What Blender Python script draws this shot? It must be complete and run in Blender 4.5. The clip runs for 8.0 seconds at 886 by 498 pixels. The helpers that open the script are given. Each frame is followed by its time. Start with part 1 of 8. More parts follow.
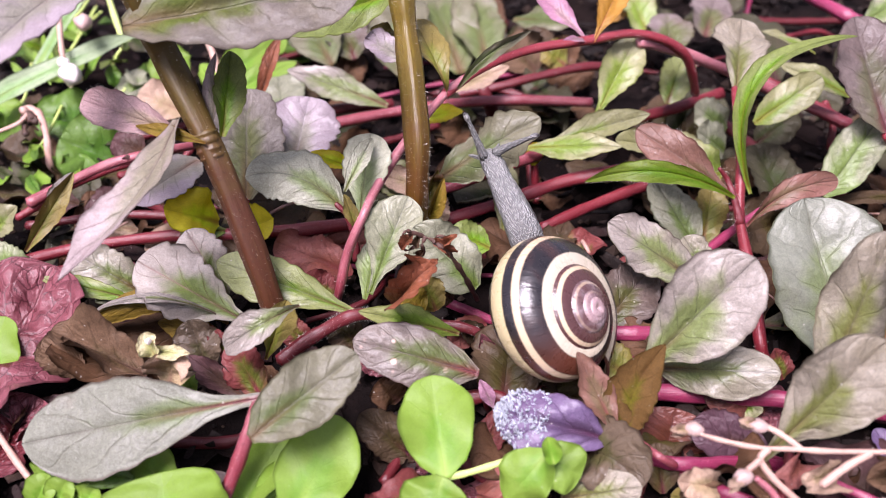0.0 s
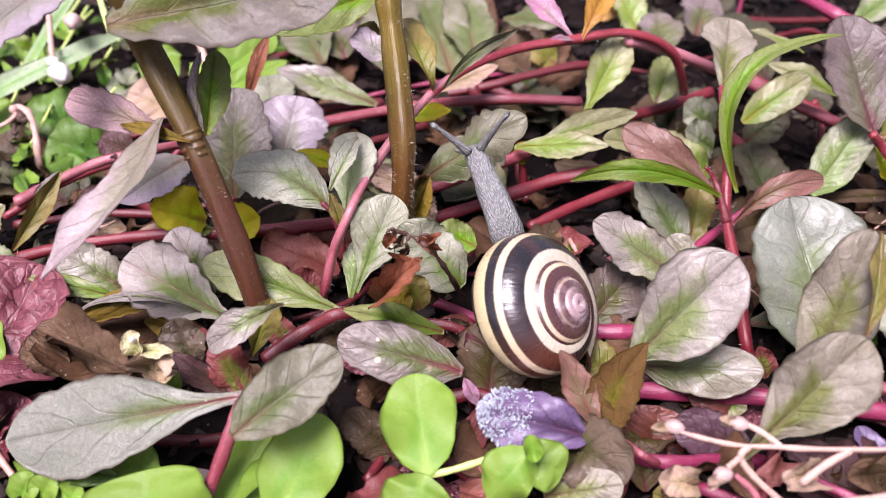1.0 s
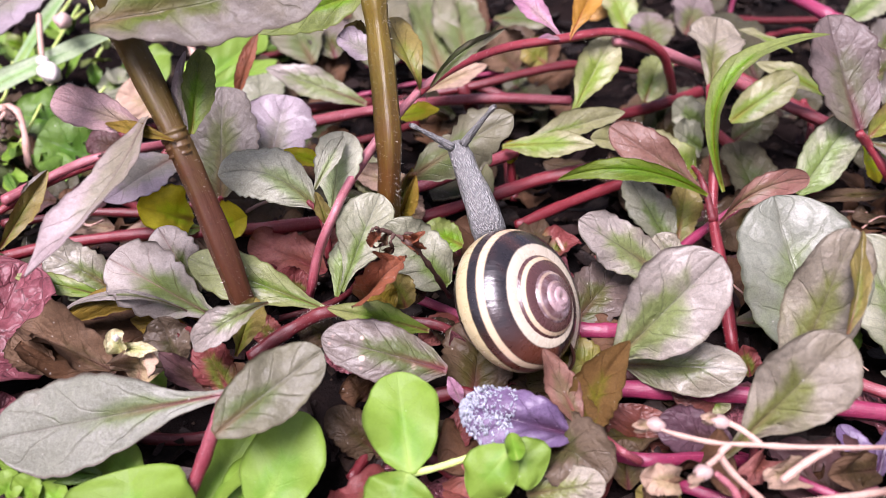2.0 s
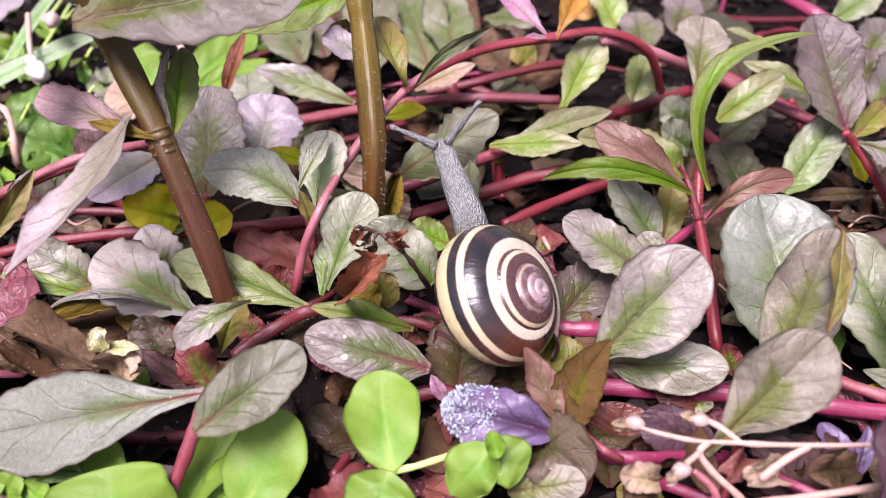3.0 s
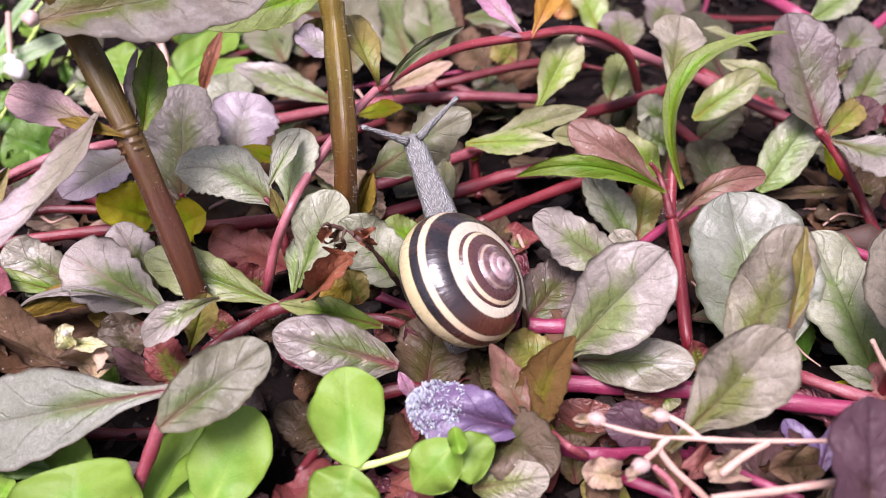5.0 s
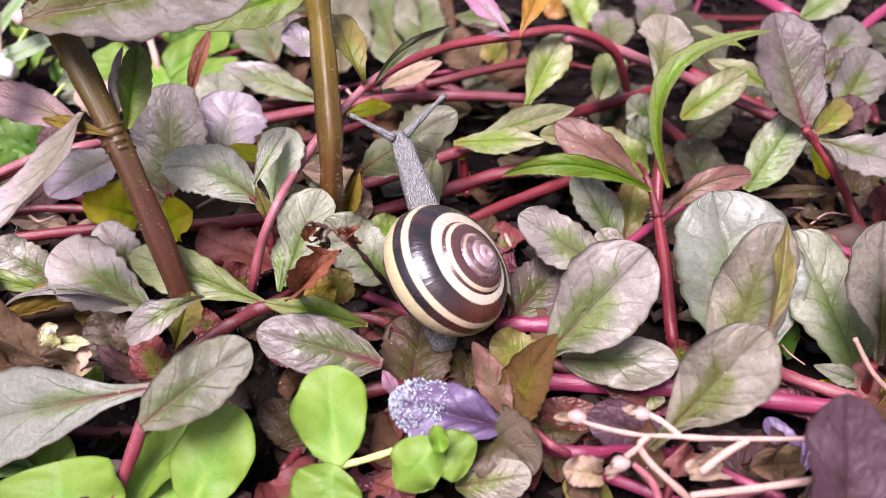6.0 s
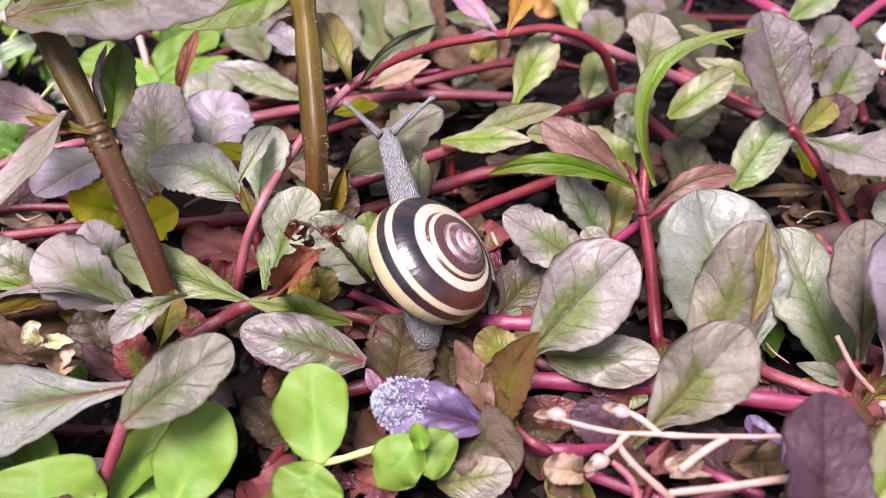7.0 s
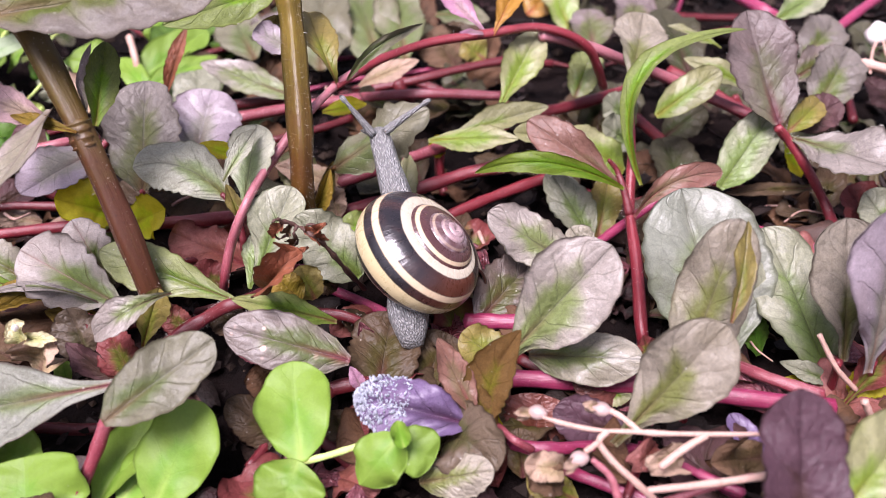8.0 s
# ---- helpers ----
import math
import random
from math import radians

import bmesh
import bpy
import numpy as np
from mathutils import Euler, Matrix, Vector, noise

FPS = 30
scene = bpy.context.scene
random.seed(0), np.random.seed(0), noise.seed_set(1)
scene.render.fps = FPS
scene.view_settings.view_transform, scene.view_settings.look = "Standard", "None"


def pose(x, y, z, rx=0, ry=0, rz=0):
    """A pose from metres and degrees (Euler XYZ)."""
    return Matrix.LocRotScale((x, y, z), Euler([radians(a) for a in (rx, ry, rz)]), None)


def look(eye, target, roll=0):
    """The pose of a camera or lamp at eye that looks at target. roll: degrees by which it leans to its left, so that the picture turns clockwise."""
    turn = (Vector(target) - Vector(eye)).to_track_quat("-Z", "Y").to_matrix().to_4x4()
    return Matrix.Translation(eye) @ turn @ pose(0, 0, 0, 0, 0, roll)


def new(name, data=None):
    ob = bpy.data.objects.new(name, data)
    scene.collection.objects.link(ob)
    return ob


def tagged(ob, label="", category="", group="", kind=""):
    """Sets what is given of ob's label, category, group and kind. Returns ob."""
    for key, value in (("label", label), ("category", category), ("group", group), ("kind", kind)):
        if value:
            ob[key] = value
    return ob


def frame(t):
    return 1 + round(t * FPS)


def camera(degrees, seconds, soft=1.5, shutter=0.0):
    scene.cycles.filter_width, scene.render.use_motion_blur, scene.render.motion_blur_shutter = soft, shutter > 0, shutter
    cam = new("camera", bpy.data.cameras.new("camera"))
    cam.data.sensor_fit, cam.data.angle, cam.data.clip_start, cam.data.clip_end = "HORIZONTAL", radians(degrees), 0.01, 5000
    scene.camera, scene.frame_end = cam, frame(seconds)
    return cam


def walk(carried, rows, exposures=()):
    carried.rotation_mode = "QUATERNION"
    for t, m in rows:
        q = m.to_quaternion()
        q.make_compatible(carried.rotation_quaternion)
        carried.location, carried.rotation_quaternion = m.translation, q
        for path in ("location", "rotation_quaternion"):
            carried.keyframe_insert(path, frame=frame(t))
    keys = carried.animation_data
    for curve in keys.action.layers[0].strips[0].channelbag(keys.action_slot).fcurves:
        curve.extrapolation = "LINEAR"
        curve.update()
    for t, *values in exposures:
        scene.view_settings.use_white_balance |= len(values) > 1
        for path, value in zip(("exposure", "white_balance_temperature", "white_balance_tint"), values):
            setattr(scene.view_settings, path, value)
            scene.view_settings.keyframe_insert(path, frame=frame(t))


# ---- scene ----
cam = camera(55.0, 8.0, 0.55)
cam.data.dof.use_dof, cam.data.dof.focus_distance, cam.data.dof.aperture_fstop = True, 0.136, 23.0
METRES, EYE, TILT, LEAN, TURN = 0.0187, 0.105, -38.0, 0.0, 0.0
ROWS = [
    (0.0, 0.0, 0.0, 0.0, 0.0, 0.0, -0.0),
    (0.5, 0.0611, -0.005, -0.0048, -0.0, -0.01, 0.01),
    (1.0, 0.1231, -0.0107, -0.0112, -0.02, -0.01, 0.01),
    (1.5, 0.1796, -0.0157, -0.0164, -0.04, -0.01, 0.01),
    (3.0, 0.3674, -0.031, -0.0356, -0.14, 0.01, -0.0),
    (3.5, 0.4286, -0.0365, -0.042, -0.13, 0.02, -0.0),
    (4.0, 0.4917, -0.0422, -0.0469, -0.14, 0.0, 0.0),
    (4.5, 0.5551, -0.0482, -0.0536, -0.15, 0.02, 0.0),
    (6.0, 0.7409, -0.0646, -0.0731, -0.2, 0.05, 0.0),
    (6.5, 0.8015, -0.0697, -0.0779, -0.22, 0.03, 0.01),
    (7.0, 0.8685, -0.076, -0.0838, -0.24, 0.03, 0.0),
    (7.5, 0.9267, -0.0814, -0.0895, -0.27, 0.02, 0.0),
    (8.0, 0.9915, -0.0874, -0.0948, -0.3, 0.02, -0.0),
]
walk(cam, [(t, pose(0, 0, EYE, TILT, LEAN, TURN) @ pose(METRES * x, METRES * y, METRES * z, 90 + pitch, roll, yaw)) for t, x, y, z, yaw, pitch, roll in ROWS], exposures=[(0.0, 1.06, 6120, 31), (8.0, 1.06, 6120, 31)])

# ---- world, sun, exposure ----
world = bpy.data.worlds.new("overcast_sky")
scene.world = world
world.use_nodes = True
wn = world.node_tree
sky = wn.nodes.new("ShaderNodeTexSky")
sky.sky_type = "NISHITA"
sky.sun_disc = False
sky.sun_elevation = radians(60)
sky.sun_rotation = radians(-148)
sky.dust_density = 4.0
soft_sky = wn.nodes.new("ShaderNodeHueSaturation")
soft_sky.inputs["Saturation"].default_value = 0.5
wn.links.new(sky.outputs["Color"], soft_sky.inputs["Color"])
wn.links.new(soft_sky.outputs["Color"], wn.nodes["Background"].inputs["Color"])
wn.nodes["Background"].inputs["Strength"].default_value = 0.078
sun = new("sun", bpy.data.lights.new("sun", "SUN"))
sun.data.energy, sun.data.angle, sun.data.color = 4.1, radians(26), (1.0, 0.97, 0.93)
sun.matrix_world = look((-0.2, -0.36, 0.9), (0, 0, 0))


# ---- materials ----
def shader(name):
    m = bpy.data.materials.new(name)
    m.use_nodes = True
    nt = m.node_tree
    return m, nt, nt.nodes["Principled BSDF"], nt.nodes["Material Output"]


def math_node(nt, op, a, b=None, c=None, clamp=False):
    n = nt.nodes.new("ShaderNodeMath")
    n.operation, n.use_clamp = op, clamp
    for i, v in enumerate((a, b, c)):
        if v is None:
            continue
        if hasattr(v, "node"):
            nt.links.new(v, n.inputs[i])
        else:
            n.inputs[i].default_value = v
    return n.outputs[0]


def ramp01(nt, v, lo, hi):
    n = nt.nodes.new("ShaderNodeMapRange")
    n.interpolation_type = "SMOOTHSTEP"
    nt.links.new(v, n.inputs[0])
    n.inputs[1].default_value, n.inputs[2].default_value = lo, hi
    return n.outputs[0]


def mix_col(nt, f, a, b, mode="MIX"):
    n = nt.nodes.new("ShaderNodeMix")
    n.data_type, n.blend_type = "RGBA", mode
    for sock, v in ((n.inputs["Factor"], f), (n.inputs[6], a), (n.inputs[7], b)):
        if hasattr(v, "node"):
            nt.links.new(v, sock)
        elif isinstance(v, (int, float)):
            sock.default_value = v
        else:
            sock.default_value = (*v, 1)
    return n.outputs[2]


def noise_node(nt, scale, detail=4, rough=0.6, vec=None):
    n = nt.nodes.new("ShaderNodeTexNoise")
    n.inputs["Scale"].default_value, n.inputs["Detail"].default_value, n.inputs["Roughness"].default_value = scale, detail, rough
    if vec is None:
        tc = nt.nodes.new("ShaderNodeTexCoord")
        vec = tc.outputs["Object"]
    nt.links.new(vec, n.inputs["Vector"])
    return n.outputs["Fac"]


def bump(nt, bs, height, strength, dist):
    b = nt.nodes.new("ShaderNodeBump")
    b.inputs["Strength"].default_value, b.inputs["Distance"].default_value = strength, dist
    nt.links.new(height, b.inputs["Height"])
    nt.links.new(b.outputs["Normal"], bs.inputs["Normal"])


def leaf_material(name, centre, edge, base, vein=None, rough=0.36, trans=0.25, veins=5.0, dots=0.0, gloss=0.5, drawn=0.2, grain=1.0, coat=0.0, net_depth=0.45):
    """A leaf: centre colour along the midrib, edge colour towards the margin, base colour at the stalk, pale or dark veins."""
    m, nt, bs, out = shader(name)
    tc = nt.nodes.new("ShaderNodeTexCoord")
    sep = nt.nodes.new("ShaderNodeSeparateXYZ")
    nt.links.new(tc.outputs["UV"], sep.inputs[0])
    u = sep.outputs[0]
    v = math_node(nt, "ABSOLUTE", math_node(nt, "MULTIPLY_ADD", sep.outputs[1], 2.0, -1.0))
    info = nt.nodes.new("ShaderNodeObjectInfo")
    rnd = info.outputs["Random"]
    big = noise_node(nt, 130.0, 3, 0.55)
    fine = noise_node(nt, 1400.0, 4, 0.65)
    mid_noise = noise_node(nt, 420.0, 4, 0.7)
    pore = noise_node(nt, 4200.0, 2, 0.6)
    worn = noise_node(nt, 75.0, 4, 0.65)
    edge = (edge[0] * 0.96, edge[1] * 0.96, edge[2] * 0.88)
    # side veins run forward from the midrib
    ph = math_node(nt, "SUBTRACT", math_node(nt, "MULTIPLY", u, math_node(nt, "MULTIPLY_ADD", rnd, 1.2, veins - 0.6)), math_node(nt, "MULTIPLY", math_node(nt, "POWER", v, 0.8), 1.35))
    ph = math_node(nt, "ADD", ph, math_node(nt, "MULTIPLY_ADD", big, 1.0, -0.05))
    saw = math_node(nt, "ABSOLUTE", math_node(nt, "SUBTRACT", math_node(nt, "FRACT", ph), 0.5))
    # the green heart of the leaf: a wedge along the midrib that feathers out along the side veins, in uneven blotches
    wedge = math_node(nt, "MULTIPLY", ramp01(nt, v, 0.72, 0.0), ramp01(nt, u, 1.0, 0.4))
    feather = math_node(nt, "MULTIPLY", ramp01(nt, saw, 0.26, 0.02), ramp01(nt, v, 0.95, 0.15))
    heart = math_node(nt, "ADD", math_node(nt, "MULTIPLY", wedge, 0.85), math_node(nt, "MULTIPLY", feather, math_node(nt, "MULTIPLY", worn, 0.4)))
    heart = math_node(nt, "ADD", heart, math_node(nt, "MULTIPLY_ADD", big, 1.7, -0.85))
    heart = math_node(nt, "ADD", heart, math_node(nt, "MULTIPLY_ADD", rnd, 0.6, -0.3))
    heart = math_node(nt, "ADD", heart, math_node(nt, "MULTIPLY_ADD", u, -0.9, 0.52))
    lush = mix_col(nt, 0.45, centre, (centre[0] * 0.62, centre[1] * 0.92, centre[2] * 0.35))
    col = mix_col(nt, ramp01(nt, heart, 0.12, 0.85), edge, lush)
    col = mix_col(nt, math_node(nt, "MULTIPLY", ramp01(nt, worn, 0.5, 0.7), 0.3), col, tuple((c * 0.55 + d * 0.35) for c, d in zip(base, centre)))
    foot = ramp01(nt, math_node(nt, "ADD", u, math_node(nt, "MULTIPLY", v, 0.25)), 0.30, 0.04)
    col = mix_col(nt, foot, col, base)
    streak = math_node(nt, "MULTIPLY", ramp01(nt, v, 0.24, 0.04), ramp01(nt, u, 0.56, 0.12))
    col = mix_col(nt, math_node(nt, "MULTIPLY", streak, 0.75), col, base)
    # veins: one midrib and curved side veins
    mid = math_node(nt, "MAXIMUM", math_node(nt, "MULTIPLY", ramp01(nt, v, 0.12, 0.0), 0.6), math_node(nt, "MULTIPLY", ramp01(nt, v, 0.04, 0.012), 1.7))
    side = math_node(nt, "MULTIPLY", ramp01(nt, saw, 0.05, 0.0), ramp01(nt, v, 1.0, 0.55))
    vn = math_node(nt, "MAXIMUM", mid, math_node(nt, "MULTIPLY", side, math_node(nt, "MULTIPLY", big, 1.5)))
    col = mix_col(nt, math_node(nt, "MINIMUM", math_node(nt, "MULTIPLY", vn, drawn * 0.7), 0.8), col, vein or tuple(c * 0.55 for c in centre))
    # the fine net between the side veins
    warp = nt.nodes.new("ShaderNodeVectorMath")
    warp.operation = "MULTIPLY_ADD"
    nt.links.new(tc.outputs["UV"], warp.inputs[0])
    warp.inputs[1].default_value = (veins * 1.9, veins * 1.15, 0.0)
    shift = nt.nodes.new("ShaderNodeCombineXYZ")
    nt.links.new(math_node(nt, "MULTIPLY_ADD", v, -1.6, math_node(nt, "MULTIPLY", mid_noise, 0.7)), shift.inputs[0])
    nt.links.new(math_node(nt, "MULTIPLY", rnd, 40.0), shift.inputs[2])
    nt.links.new(shift.outputs[0], warp.inputs[2])
    net = nt.nodes.new("ShaderNodeTexVoronoi")
    net.feature = "DISTANCE_TO_EDGE"
    net.inputs["Scale"].default_value = 1.0
    nt.links.new(warp.outputs[0], net.inputs["Vector"])
    mesh_line = ramp01(nt, net.outputs["Distance"], 0.045, 0.0)
    pillow = ramp01(nt, net.outputs["Distance"], 0.0, 0.3)
    col = mix_col(nt, math_node(nt, "MULTIPLY", mesh_line, 0.45 * net_depth * grain), col, vein or tuple(c * 0.55 for c in centre))
    rim = math_node(nt, "MULTIPLY", ramp01(nt, v, 0.93, 0.985), 0.4)
    col = mix_col(nt, rim, col, tuple(c * 0.4 for c in base))
    tone = math_node(nt, "ADD", math_node(nt, "ADD", math_node(nt, "MULTIPLY_ADD", fine, 0.6 * grain, 1.0 - 0.55 * grain), math_node(nt, "MULTIPLY", mid_noise, 0.42 * grain)), math_node(nt, "MULTIPLY_ADD", rnd, 0.3, -0.15))
    tone = math_node(nt, "ADD", tone, math_node(nt, "MULTIPLY_ADD", pore, 0.7 * grain, -0.35 * grain))
    grey = nt.nodes.new("ShaderNodeCombineColor")
    for i in range(3):
        nt.links.new(tone, grey.inputs[i])
    col = mix_col(nt, 1.0, col, grey.outputs[0], "MULTIPLY")
    # grit and dust on the upper side, and glints painted in as specks
    speck = nt.nodes.new("ShaderNodeTexVoronoi")
    speck.inputs["Scale"].default_value = 650.0
    nt.links.new(tc.outputs["Object"], speck.inputs["Vector"])
    some = math_node(nt, "MULTIPLY", ramp01(nt, speck.outputs["Distance"], 0.13, 0.07), ramp01(nt, mid_noise, 0.52, 0.6))
    col = mix_col(nt, math_node(nt, "MULTIPLY", some, 0.5 * grain), col, (0.6, 0.57, 0.52))
    if dots:
        vo = nt.nodes.new("ShaderNodeTexVoronoi")
        vo.inputs["Scale"].default_value = 420.0
        nt.links.new(tc.outputs["Object"], vo.inputs["Vector"])
        spot = math_node(nt, "MULTIPLY", ramp01(nt, vo.outputs["Distance"], 0.26, 0.14), ramp01(nt, big, 0.44, 0.56))
        col = mix_col(nt, math_node(nt, "MULTIPLY", spot, dots), col, (0.75, 0.5, 0.42))
    nt.links.new(col, bs.inputs["Base Color"])
    rg = math_node(nt, "MULTIPLY_ADD", mid_noise, 0.24, rough - 0.06)
    nt.links.new(rg, bs.inputs["Roughness"])
    bs.inputs["Specular IOR Level"].default_value = gloss
    bs.inputs["Coat Weight"].default_value, bs.inputs["Coat Roughness"].default_value = coat, 0.2
    cell = nt.nodes.new("ShaderNodeTexVoronoi")
    cell.inputs["Scale"].default_value = 900.0
    nt.links.new(tc.outputs["Object"], cell.inputs["Vector"])
    h = math_node(nt, "SUBTRACT", math_node(nt, "MULTIPLY", fine, 0.4), math_node(nt, "MULTIPLY", vn, 0.42 * grain))
    h = math_node(nt, "ADD", h, math_node(nt, "MULTIPLY", cell.outputs["Distance"], 0.16))
    h = math_node(nt, "ADD", h, math_node(nt, "MULTIPLY", big, 0.8))
    h = math_node(nt, "ADD", h, math_node(nt, "MULTIPLY", pore, 0.16 * grain))
    h = math_node(nt, "ADD", h, math_node(nt, "MULTIPLY", pillow, 0.55 * net_depth * grain))
    bump(nt, bs, h, 0.68 * (0.4 + 0.6 * grain), 0.0005)
    tr = nt.nodes.new("ShaderNodeBsdfTranslucent")
    nt.links.new(mix_col(nt, 1.0, col, (1.0, 0.95, 0.55), "MULTIPLY"), tr.inputs["Color"])
    mx = nt.nodes.new("ShaderNodeMixShader")
    mx.inputs[0].default_value = trans
    nt.links.new(bs.outputs[0], mx.inputs[1])
    nt.links.new(tr.outputs[0], mx.inputs[2])
    nt.links.new(mx.outputs[0], out.inputs[0])
    return m


